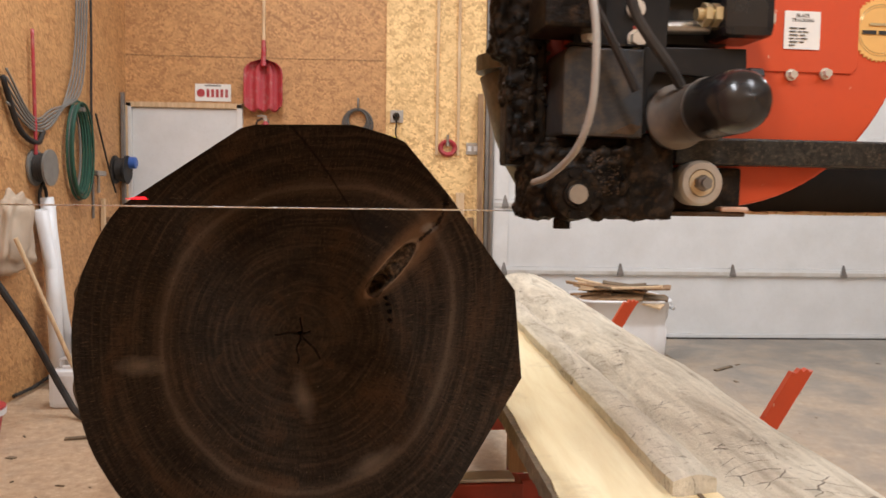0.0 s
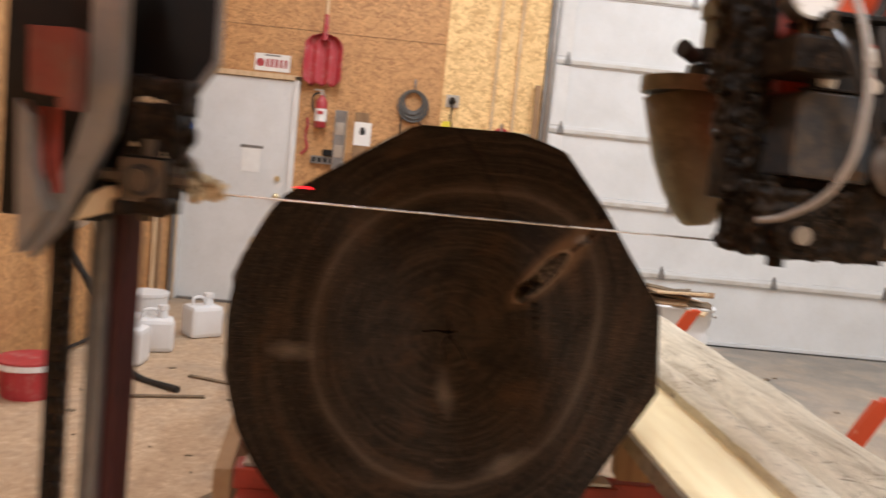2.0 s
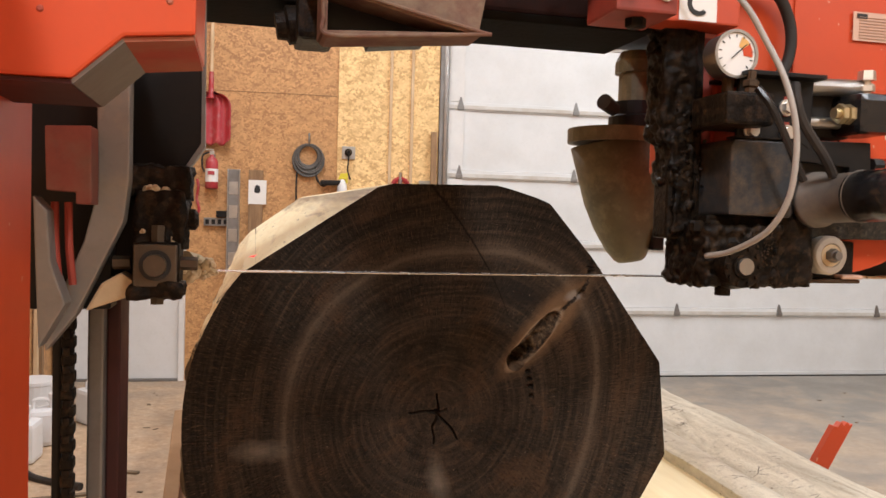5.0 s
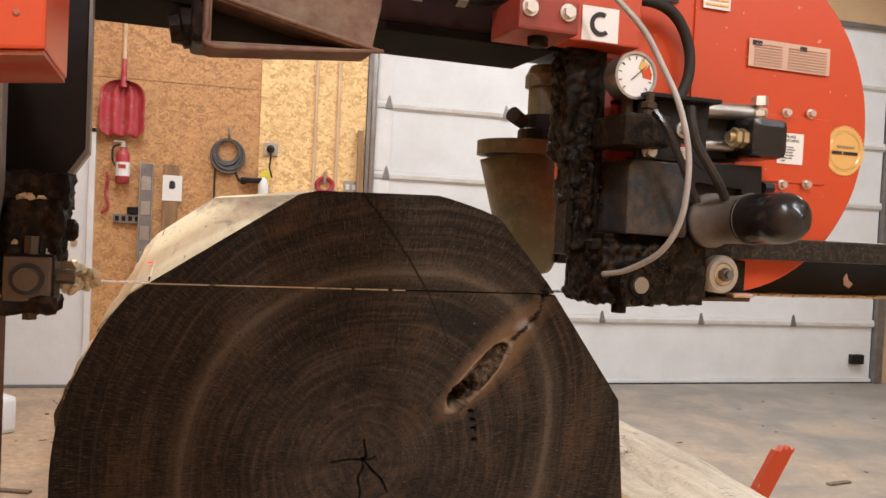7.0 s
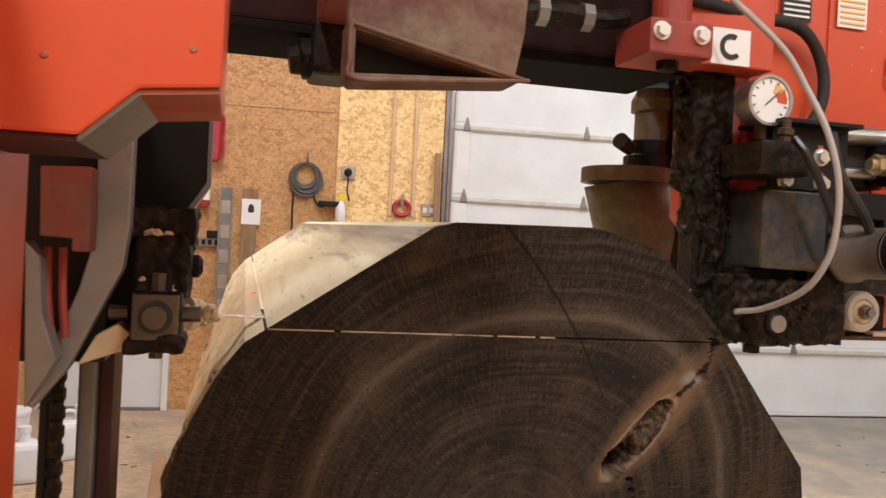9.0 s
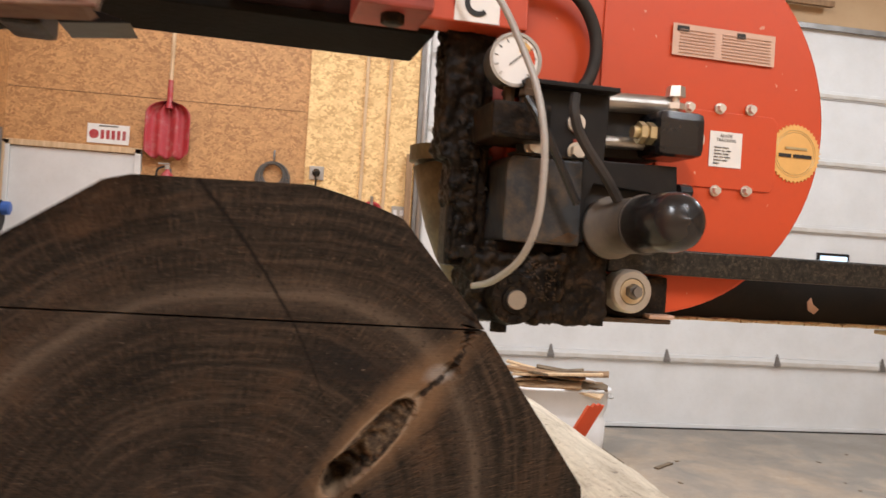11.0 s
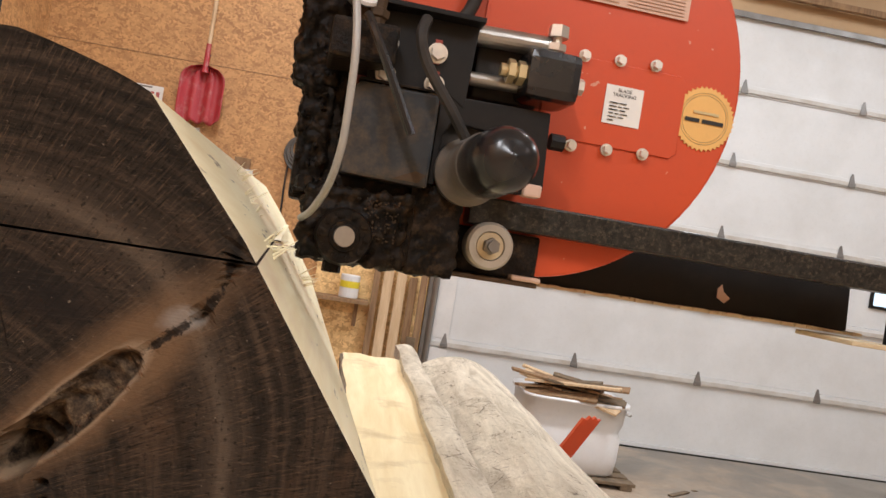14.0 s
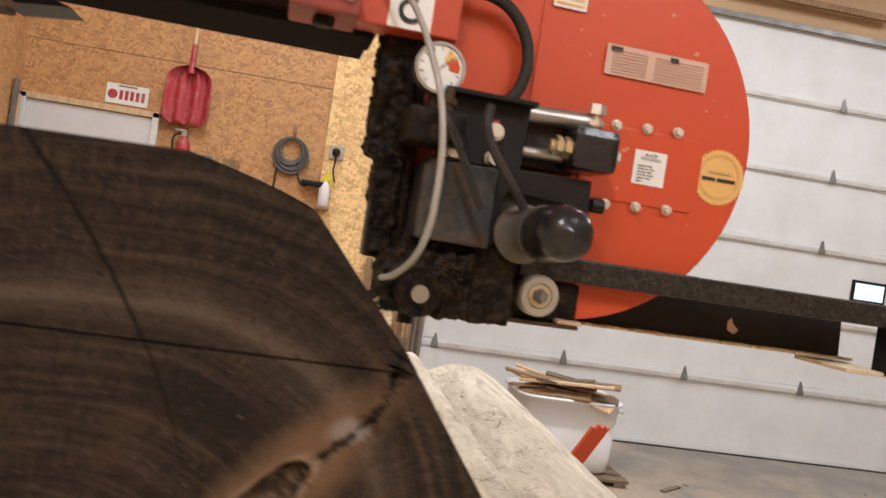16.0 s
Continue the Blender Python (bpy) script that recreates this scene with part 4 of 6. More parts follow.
AMBER = worn("dusty_amber_plastic", (0.105, 0.080, 0.038), (0.045, 0.034, 0.018), 0.5, 0, 9, 60, 0.8, 0.25, (0.27, 0.21, 0.125), 0.5)
TUBE = worn("clear_hose", (0.38, 0.36, 0.33), (0.24, 0.21, 0.18), 0.3, 0, 10, 60, 0.4, 0.05)
RUBBER = worn("black_rubber", (0.02, 0.02, 0.02), (0.09, 0.07, 0.055), 0.6, 0, 10, 60, 0.5, 0.1)
GREY_PLATE = worn("dusty_grey_plate", (0.25, 0.23, 0.21), (0.12, 0.10, 0.085), 0.5, 0.3, 7, 60, 0.5, 0.15, (0.38, 0.30, 0.20), 0.4)
GREY_BLUE = worn("worn_blue_grey_steel", (0.042, 0.047, 0.052), (0.018, 0.015, 0.012), 0.38, 0.1, 14, 70, 0.7, 0.3, (0.16, 0.105, 0.06), 0.6)
RAIL_TOP = worn("dusty_black_rail", (0.016, 0.015, 0.014), (0.07, 0.06, 0.045), 0.35, 0.2, 90, 180, 0.5, 0.3, (0.24, 0.19, 0.13), 0.36)
MAROON = worn("maroon_and_shaded_red", (0.06, 0.017, 0.016), (0.028, 0.016, 0.013), 0.5, 0, 8, 60, 0.6, 0.1)
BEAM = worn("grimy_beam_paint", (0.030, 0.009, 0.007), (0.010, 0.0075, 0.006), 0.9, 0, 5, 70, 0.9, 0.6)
# red of the small left cover, its shade put into a browner colour
SHADED_RED = worn("shaded_brown_red", (0.20, 0.040, 0.024), (0.06, 0.026, 0.018), 0.7, 0, 9, 60, 0.7, 0.2, (0.16, 0.11, 0.07), 0.5)
MATTE_BLACK = worn("matte_black", (0.006, 0.005, 0.004), (0.014, 0.010, 0.007), 0.95, 0, 9, 80, 0.6, 0.7)
RUST = worn("rusty_grime", (0.09, 0.055, 0.03), (0.03, 0.02, 0.013), 0.7, 0, 40, 120, 0.8, 0.3)

LABEL_PRINT = worn("faded_print", (0.50, 0.32, 0.24), (0.44, 0.26, 0.19), 0.5, 0, 14, 80, 0.4, 0.02)
head = group_at("sawmill_head", "orange-red band sawmill head with grimy black guides", "sawmill", pose(0, 0, 0, 0, 0, HEAD_TURN))


def ribbon(name, x0, x1, z0, z1, y, mat, parent, label=""):
    return part(name, box(x0, x1, y - 0.0012, y, z0, z1, 0), mat, parent, label)


def writing(text, x, z, y, size, parent):
    data = bpy.data.curves.new("lettering", "FONT")
    data.body, data.size, data.align_x, data.extrude = text, size, "CENTER", 0.0002
    ob = new("lettering", data)
    data.materials.append(INK)
    ob.parent = parent
    ob.matrix_basis = pose(x, y, z, 90, 0, 0)
    return ob


# wheel housing
HC, HR, HY = (0.566, 1.585), 0.276, -0.03
arc = [(HC[0] + HR * math.sin(a), HC[1] + HR * math.cos(a)) for a in [math.pi * k / 44 for k in range(45)]]
housing = part("wheel_housing", plate([(0.36, 1.861)] + arc + [(0.47, 1.345), (0.42, 1.40), (0.36, 1.47)], HY, 0.17, 0.004), HOUSE_RED, head)
part("seam", box(0.487, 0.491, HY - 0.003, HY, 1.60, 1.86, 0.001), HOUSE_RED, housing)
door = part("access_door", plate([(0.575, 1.60), (0.575, 1.492), (0.757, 1.492), (0.765, 1.50), (0.765, 1.592), (0.757, 1.60)], HY - 0.003, HY + 0.001, 0.001), HOUSE_RED, housing)
for bx in (0.622, 0.67, 0.719):
    for bz in (1.604, 1.488):
        bm = bmesh.new()
        hexbolt(bm, bx, HY - 0.002, bz + (bx - 0.67) * 0.06, 0.0064, 0.010)
        part("bolt", bm, ZINC, housing)
lab = ribbon("label", 0.657, 0.708, 1.522, 1.572, HY - 0.0035, LABEL, housing, "white label with printed lines")
writing("BLADE", 0.6825, 1.5640, HY - 0.005, 0.0064, housing)
writing("TRACKING", 0.6825, 1.5580, HY - 0.005, 0.0064, housing)
for k, words in enumerate(((0.010,), (0.014, 0.009), (0.008, 0.006, 0.012), (0.015, 0.010), (0.012, 0.006, 0.009), (0.014, 0.011))):
    x = 0.664
    for w in words:
        ribbon("print_line", x, x + 0.8 * w, 1.5265 + 0.0045 * k, 1.5275 + 0.0045 * k, HY - 0.005, INK, lab)
        x += 0.8 * w + 0.0025
bm = bmesh.new()
outl = []
for k in range(80):
    a = 2 * math.pi * k / 80
    r = 0.043 if k % 2 else 0.0395
    outl.append((0.797 + r * math.sin(a), 1.552 + r * math.cos(a)))
badge = part("badge", plate(outl, HY - 0.002, HY, 0), GOLD, housing, "scalloped gold foil seal")
bm = bmesh.new()
for r in (0.034, 0.031):
    ring_v = [(0.797 + r * math.sin(2 * math.pi * k / 48), 1.552 + r * math.cos(2 * math.pi * k / 48)) for k in range(48)]
    for (ax, az), (bx, bz) in zip(ring_v, ring_v[1:] + ring_v[:1]):
        add_cyl(bm, (ax, HY - 0.0022, az), (bx, HY - 0.0022, bz), 0.0004, seg=4)
part("seal_ring", bm, BRASS, badge)
ribbon("seal_mark", 0.770, 0.790, 1.546, 1.551, HY - 0.0025, INK, badge)
ribbon("seal_mark", 0.794, 0.824, 1.546, 1.551, HY - 0.0025, INK, badge)
ribbon("seal_mark", 0.78, 0.816, 1.5575, 1.561, HY - 0.0025, BRASS, badge)
stk = ribbon("sticker", 0.59, 0.752, 1.672, 1.716, HY - 0.003, LABEL_TAN, housing, "faded tan sticker with small print")
for k in range(8):
    ribbon("print_line", 0.60, 0.655, 1.676 + 0.0045 * k, 1.6768 + 0.0045 * k, HY - 0.0045, LABEL_PRINT, stk)
    ribbon("print_line", 0.667, 0.745, 1.676 + 0.0045 * k, 1.6768 + 0.0045 * k, HY - 0.0045, LABEL_PRINT, stk)
ribbon("print_block", 0.596, 0.614, 1.706, 1.713, HY - 0.0045, INK, stk)
ribbon("print_block", 0.69, 0.703, 1.706, 1.713, HY - 0.0045, INK, stk)
for x0, x1, mt in ((0.405, 0.455, INK), (0.50, 0.55, LABEL)):
    s2 = ribbon("sticker", x0, x1, 1.752, 1.80, HY - 0.003, mt, housing)
    for k in range(5):
        ribbon("print_line", x0 + 0.004, x1 - 0.004, 1.757 + 0.008 * k, 1.760 + 0.008 * k, HY - 0.0045, LABEL if mt is INK else GOLD, s2)

# rail and lower guard behind it
rail = part("guide_rail", box(0.50, 1.30, -0.065, -0.005, 1.365, 1.400, 0.003), RAIL_TOP, head, "black guide rail dusted with sawdust")
guard = part("lower_guard", plate([(0.50, 1.302), (1.12, 1.302), (1.115, 1.385), (0.82, 1.375), (0.70, 1.36), (0.50, 1.36)], 0.06, 0.11, 0.002), BLACK, head, "scuffed black lower blade guard")
part("chipped_paint", plate([(0.905, 1.322), (0.917, 1.316), (0.925, 1.324), (0.914, 1.332), (0.910, 1.342), (0.904, 1.335)], 0.058, 0.06, 0), LABEL_TAN, guard)
bm = bmesh.new()
rng = random.Random(8)
for k in range(90):
    x = 0.53 + 0.0067 * k
    add_box(bm, x - 0.005, x + 0.005, 0.036 + 0.006 * rng.random(), 0.059, 1.2995 - rng.random() * 0.001, 1.3015 + rng.random() * 0.0025, 0)
tagged(part("sawdust_line", bm, DUST, guard, "pale line of caked sawdust"), kind="stuff")
part("end_bracket", box(1.118, 1.136, -0.065, -0.02, 1.290, 1.366, 0.003), BLACK, head)
part("end_foot", box(1.05, 1.14, -0.05, 0.08, 1.288, 1.295, 0.002), DUST, head)

# blade with teeth
bm = bmesh.new()
add_box(bm, -0.47, 0.60, 0.022, 0.055, KERF - 0.0006, KERF + 0.0006, 0)
for k in range(48):
    x = -0.46 + k * 0.022
    v = [bm.verts.new(p) for p in ((x, 0.055, KERF), (x + 0.012, 0.055, KERF), (x + 0.012, 0.062, KERF + 0.0004))]
    bm.faces.new(v)
BLADE = worn("bright_blade_steel", (0.75, 0.74, 0.72), (0.5, 0.48, 0.45), 0.25, 1.0, 20, 100, 0.3, 0.02)
part("blade", bm, BLADE, head, "thin bright band saw blade")
# the laser's mark
m_l, nt_l, bs_l, _, _ = nodes_of("laser_red")
bs_l.inputs["Emission Color"].default_value, bs_l.inputs["Emission Strength"].default_value = (1, 0.02, 0.03, 1), 2.2
bs_l.inputs["Base Color"].default_value = (0.5, 0.01, 0.01, 1)
part("laser_mark", plate([(-0.318, 0.0), (-0.278, 0.0), (-0.285, 0.0045), (-0.300, 0.004)], 0, 0.001), m_l, head).location = (0.011, 0.4325, 1.3015)

# lower guide block on the right, caked with grease
LABEL_ROLL = worn("pale_roller_steel", (0.50, 0.46, 0.40), (0.30, 0.25, 0.19), 0.5, 0.2, 14, 80, 0.5, 0.1)
gblk = part("guide_block", box(0.306, 0.43, -0.10, 0.0, 1.300, 1.372, 0.008), GREASE, head, "guide block caked with grease and sawdust")
part("grease", lumpy(0.307, 0.42, -0.106, 0.0, 1.298, 1.378, 0.0065, 3, 0.003), GREASE, gblk, "", True)
tagged(part("caked_grease", clump(0.305, 0.415, -0.110, -0.09, 1.297, 1.376, 110, 0.0026, 51), GREASE, gblk), kind="stuff")
tagged(part("sawdust_cake", clump(0.37, 0.41, -0.113, -0.100, 1.325, 1.372, 260, 0.0011, 52), RUST, gblk), kind="stuff")
bm = bmesh.new()
add_cyl(bm, (0.352, -0.10, 1.325), (0.352, -0.128, 1.325), 0.034, 0.030, 24)
add_cyl(bm, (0.352, -0.128, 1.325), (0.352, -0.132, 1.325), 0.017, 0.0165, 24)
for k in range(10):
    a = 2 * math.pi * k / 10
    add_cyl(bm, (0.352 + 0.025 * math.cos(a), -0.128, 1.325 + 0.025 * math.sin(a)), (0.352 + 0.025 * math.cos(a), -0.1315, 1.325 + 0.025 * math.sin(a)), 0.0035, seg=8)
part("guide_flange", bm, GREASE, gblk)
part("pivot_pin", cyl((0.352, -0.128, 1.325), (0.352, -0.136, 1.325), 0.0125, 0.0115), STEEL, gblk, "bare steel pivot end")
for bx, bz in ((0.35, 1.362), (0.345, 1.288), (0.30, 1.378), (0.325, 1.378)):
    part("bolt", lathe([(0, 0.011), (0.012, 0.011), (0.015, 0.008)], (bx, -0.09, bz - 0.006), (bx, -0.09, bz + 1), 8), GREASE, gblk)
leg = part("guide_arm", box(0.425, 0.485, -0.09, 0.0, 1.298, 1.40, 0.006), GREASE, head)
part("grease", lumpy(0.424, 0.483, -0.094, 0.0, 1.296, 1.40, 0.0042, 4), GREASE, leg, "", True)
part("wiper_strip", box(0.43, 0.60, -0.06, 0.02, 1.298, 1.304, 0.002), RUST, head)
part("wiper_tip", box(0.565, 0.603, -0.064, 0.0, 1.3045, 1.311, 0.003), LABEL_TAN, head)
roll = part("guide_roller", lathe([(0, 0.024), (0.002, 0.029), (0.03, 0.029), (0.034, 0.026), (0.034, 0.018), (0.030, 0.0165)], (0.528, -0.05, 1.341), (0.528, -1, 1.341), 32), LABEL_ROLL, head, "pale steel guide roller")
part("washer", cyl((0.528, -0.078, 1.341), (0.528, -0.083, 1.341), 0.0165), DUST, roll)
part("nut", cyl((0.528, -0.082, 1.341), (0.528, -0.094, 1.341), 0.0105, 0.010, 6), STEEL_DULL, roll)
part("stud", cyl((0.528, -0.09, 1.341), (0.528, -0.100, 1.341), 0.0062), STEEL_DULL, roll)
part("roller_bracket", box(0.45, 0.60, -0.045, -0.01, 1.305, 1.362, 0.004), GREASE, head)

# upright post, grimy
post = part("guide_post", box(0.282, 0.335, -0.04, 0.005, 1.36, 1.70, 0.006), GREASE, head, "black post thick with grease")
for x0, z0, z1, sd in ((0.268, 1.50, 1.67, 5), (0.283, 1.44, 1.52, 6), (0.291, 1.37, 1.46, 7)):
    part("grease", lumpy(x0, 0.318, -0.044, 0.005, z0, z1, 0.0055, sd, 0.003), GREASE, post, "", True)
tagged(part("caked_grease", clump(0.285, 0.335, -0.049, -0.036, 1.40, 1.57, 110, 0.0028, 53), GREASE, post), kind="stuff")
part("red_back_plate", box(0.335, 0.375, -0.02, 0.10, 1.45, 1.66, 0.004), RED_DARK, head)

# blue-grey cover box, valve block, plates
cover = part("cover_box", plate([(0.337, 1.396), (0.437, 1.394), (0.436, 1.502), (0.344, 1.502), (0.337, 1.492)], -0.112, -0.01, 0.004), GREY_BLUE, head, "worn blue-grey steel cover box")
part("top_lip", box(0.342, 0.437, -0.115, -0.09, 1.5025, 1.5055, 0.001), GREASE, cover)
part("rust_patch", plate([(0.395, 1.3985), (0.425, 1.398), (0.434, 1.408), (0.421, 1.411), (0.408, 1.405)], -0.1135, -0.112, 0), RUST, cover)
# added black filler that hides the red plate below the cover box
part("black_filler", box(0.325, 0.47, -0.075, -0.032, 1.362, 1.396, 0.004), GREASE, head)
side = part("side_plate", plate([(0.570, 1.507), (0.575, 1.415), (0.545, 1.405), (0.535, 1.47), (0.455, 1.475), (0.445, 1.455), (0.445, 1.40), (0.438, 1.40), (0.438, 1.505)], -0.104, -0.094, 0.0015), BLACK, head, "black side plate with a cut-out")
part("bracket_foot", box(0.550, 0.572, -0.112, -0.09, 1.405, 1.420, 0.003), LABEL_TAN, side)
part("back_block", box(0.445, 0.565, -0.088, -0.035, 1.41, 1.50, 0.004), RUBBER, head)
valve = part("valve_block", box(0.303, 0.376, -0.15, -0.06, 1.516, 1.560, 0.005), GREASE, head, "oily black valve block")
part("brass_fitting", lathe([(0, 0.008), (0.012, 0.008), (0.014, 0.011), (0.022, 0.011), (0.024, 0.006), (0.035, 0.006)], (0.350, -0.13, 1.556), (0.354, -0.13, 1.60), 6), RUST, valve)
slot = part("slotted_plate", plate([(0.350, 1.500), (0.445, 1.506), (0.466, 1.492), (0.470, 1.590), (0.350, 1.588)], -0.105, -0.097, 0.0015), BLACK, head, "black plate with four zinc bolts")
for bx, bz in ((0.368, 1.550), (0.425, 1.549), (0.370, 1.514), (0.427, 1.513)):
    part("slot", box(bx - 0.004, bx + 0.004, -0.1062, -0.1045, bz - 0.012, bz + 0.016, 0), RED_DARK, slot)
    bm = bmesh.new()
    hexbolt(bm, bx, -0.1055, bz, 0.0095, 0.011)
    part("bolt", bm, ZINC, slot)
part("top_flange", box(0.348, 0.472, -0.13, -0.03, 1.588, 1.594, 0.001), BLACK, slot)
for z, r in ((1.585, 0.0125), (1.533, 0.0085)):
    part("steel_rod", cyl((0.47, -0.085, z), (0.56, -0.085, z + 0.003), r), STEEL, head, "polished steel rod")
part("rod_well", box(0.478, 0.56, -0.07, -0.031, 1.515, 1.60, 0.003), RUBBER, head)
tens = part("tension_block", box(0.528, 0.594, -0.13, -0.05, 1.517, 1.576, 0.012), BLACK_GLOSS, head, "rounded black tensioner block")
bm = bmesh.new()
add_cyl(bm, (0.566, -0.095, 1.575), (0.566, -0.095, 1.60), 0.006, seg=12)
add_cyl(bm, (0.566, -0.095, 1.582), (0.566, -0.095, 1.590), 0.012, seg=6)
add_cyl(bm, (0.566, -0.095, 1.598), (0.566, -0.095, 1.612), 0.013, 0.012, 6)
part("adjusting_bolt", bm, ZINC, tens)
bm = bmesh.new()
add_cyl(bm, (0.50, -0.11, 1.545), (0.536, -0.11, 1.545), 0.008, seg=14)
add_cyl(bm, (0.508, -0.11, 1.545), (0.516, -0.11, 1.545), 0.0145, seg=6)
add_cyl(bm, (0.520, -0.11, 1.545), (0.529, -0.11, 1.545), 0.0145, seg=6)
part("brass_nut", bm, BRASS, tens)
bm = bmesh.new()
add_cyl(bm, (0.592, -0.10, 1.545), (0.604, -0.10, 1.545), 0.010, seg=6)
part("end_bolt", bm, ZINC, tens)
part("dark_bolt", cyl((0.575, -0.10, 1.475), (0.592, -0.10, 1.475), 0.010, seg=8), BLACK, head)

# hydraulic cylinder with a domed black cap
CYL_GREY = worn("dusty_grey_cylinder", (0.15, 0.135, 0.12), (0.07, 0.055, 0.045), 0.5, 0.2, 9, 60, 0.6, 0.15, (0.24, 0.185, 0.125), 0.5)
mot = part("cylinder_body", lathe([(0, 0.040), (0.012, 0.040), (0.014, 0.034), (0.085, 0.034), (0.088, 0.036)], (0.482, -0.100, 1.421), (0.492, -0.27, 1.427), 32), CYL_GREY, head, "dusty grey cylinder body", True)
part("domed_cap", lathe([(0, 0.0345), (0.062, 0.0345), (0.075, 0.032), (0.085, 0.026), (0.091, 0.016), (0.0925, 0.006), (0.0945, 0.0045), (0.095, 0.001)], (0.4869, -0.183, 1.4239), (0.492, -0.27, 1.427), 32), BLACK_GLOSS, head, "shiny black domed cap", True)
part("clamp_strap", hose([(0.402, -0.155, 1.573), (0.398, -0.165, 1.55), (0.41, -0.165, 1.52), (0.445, -0.165, 1.475), (0.463, -0.16, 1.452)], 0.0065, 8), RUBBER, head)
part("black_lever", hose([(0.338, -0.165, 1.562), (0.352, -0.178, 1.535), (0.378, -0.18, 1.487), (0.402, -0.18, 1.442)], 0.0052, 8), BLACK_GLOSS, head, "slim black lever")
for pts, r, mt, nm in (
([(0.225, -0.13, 1.76), (0.258, -0.18, 1.70), (0.285, -0.21, 1.655), (0.304, -0.225, 1.612), (0.320, -0.245, 1.56), (0.328, -0.258, 1.505), (0.330, -0.258, 1.455), (0.330, -0.245, 1.41), (0.324, -0.215, 1.373), (0.312, -0.16, 1.347), (0.302, -0.115, 1.338)], 0.0040, TUBE, "water_hose"),
        ([(0.18, -0.10, 1.745), (0.33, -0.075, 1.737), (0.403, -0.06, 1.738), (0.440, -0.055, 1.722), (0.464, -0.05, 1.690), (0.470, -0.05, 1.655), (0.463, -0.05, 1.622), (0.445, -0.05, 1.596)], 0.0085, RUBBER, "black_hose")):
    part(nm, hose(pts, r, 10), mt, head, "clear plastic water hose" if nm == "water_hose" else "black rubber hose", True)

# pressure gauge
gauge = part("pressure_gauge", lathe([(0, 0.030), (0.004, 0.036), (0.03, 0.036), (0.034, 0.0385), (0.040, 0.0385), (0.040, 0.034), (0.036, 0.0335)], (0.338, -0.075, 1.617), (0.338, -1, 1.617), 40), STEEL, head, "round steel pressure gauge", False)
part("dial", cyl((0.338, -0.110, 1.617), (0.338, -0.1125, 1.617), 0.0335, seg=40), LABEL, gauge, "white dial")
for a0, a1, mt in ((0.35, 0.95, "y"), (0.95, 1.7, "r")):
    seg = [(0.338 + r * math.sin(a), 1.617 + r * math.cos(a)) for r, aa in ((0.029, [a0 + (a1 - a0) * k / 8 for k in range(9)]), (0.013, [a1 - (a1 - a0) * k / 8 for k in range(9)])) for a in aa]
    part("dial_sector", plate(seg, -0.1135, -0.1127, 0), GOLD if mt == "y" else HOUSE_RED, gauge)
bm = bmesh.new()
add_box(bm, -0.0007, 0.0007, -0.1145, -0.1138, -0.012, 0.024, 0, Matrix.Translation((0.338, 0, 1.617)) @ pose(0, 0, 0, 0, 48, 0))
part("needle", bm, INK, gauge)
for k in range(11):
    a = -2.35 + 4.7 * k / 10
    part("tick", box(-0.0006, 0.0006, -0.1137, -0.1127, 0.026, 0.031, 0, Matrix.Translation((0.338, 0, 1.617)) @ pose(0, 0, 0, 0, math.degrees(a), 0)), INK, gauge)
part("gauge_stem", cyl((0.338, -0.095, 1.56), (0.338, -0.095, 1.582), 0.009, seg=8), RUST, gauge)

gauge.matrix_basis = Matrix.Translation((0.338, 0, 1.617)) @ Matrix.Diagonal((0.87, 1, 0.87, 1)) @ Matrix.Translation((-0.338, 0, -1.617))

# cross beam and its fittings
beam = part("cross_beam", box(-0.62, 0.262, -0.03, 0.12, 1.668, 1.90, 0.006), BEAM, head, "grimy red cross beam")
# thin, nearly black sheet over the whole underside of the beam
part("beam_underside", box(-0.60, 0.252, -0.035, 0.125, 1.655, 1.6675, 0.003), MATTE_BLACK, head)
red_panel = part("front_panel", box(0.225, 0.36, -0.085, -0.03, 1.662, 1.90, 0.003), RED, head)
clab = ribbon("symbol_label", 0.264, 0.322, 1.664, 1.712, -0.0855, LABEL, red_panel, "white label with a black curved arrow")
sym = [(0.293 + r * math.sin(a), 1.688 + r * math.cos(a)) for r, aa in ((0.017, [0.5 - 4.4 * k / 20 for k in range(21)]), (0.0108, [0.5 - 4.4 + 4.4 * k / 20 for k in range(21)])) for a in aa]
part("arrow_symbol", plate(sym, -0.0885, -0.0868, 0), INK, clab)
brk = part("bolt_bracket", box(0.138, 0.224, -0.155, -0.06, 1.650, 1.694, 0.004), RED_DARK, head)
for bx in (0.152, 0.206):
    bm = bmesh.new()
    hexbolt(bm, bx, -0.155, 1.677, 0.0092, 0.010)
    part("bolt", bm, ZINC, brk)
part("bracket_post", cyl((0.19, -0.11, 1.694), (0.19, -0.11, 1.80), 0.025), RED_DARK, brk)
part("bracket_nut", lathe([(0, 0.014), (0.012, 0.014), (0.014, 0.010)], (0.182, -0.12, 1.651), (0.182, -0.12, 1.0), 6), GREASE, brk)
part("pipe", hose([(-0.02, -0.075, 1.70), (0.04, -0.09, 1.703), (0.10, -0.09, 1.700), (0.14, -0.08, 1.71)], 0.013, 10), GREASE, head)
for x in (0.015, 0.075):
    part("pipe_clamp", lathe([(0, 0.018), (0.014, 0.018)], (x, -0.088, 1.702), (x + 1, -0.088, 1.702), 8), STEEL_DULL, head)
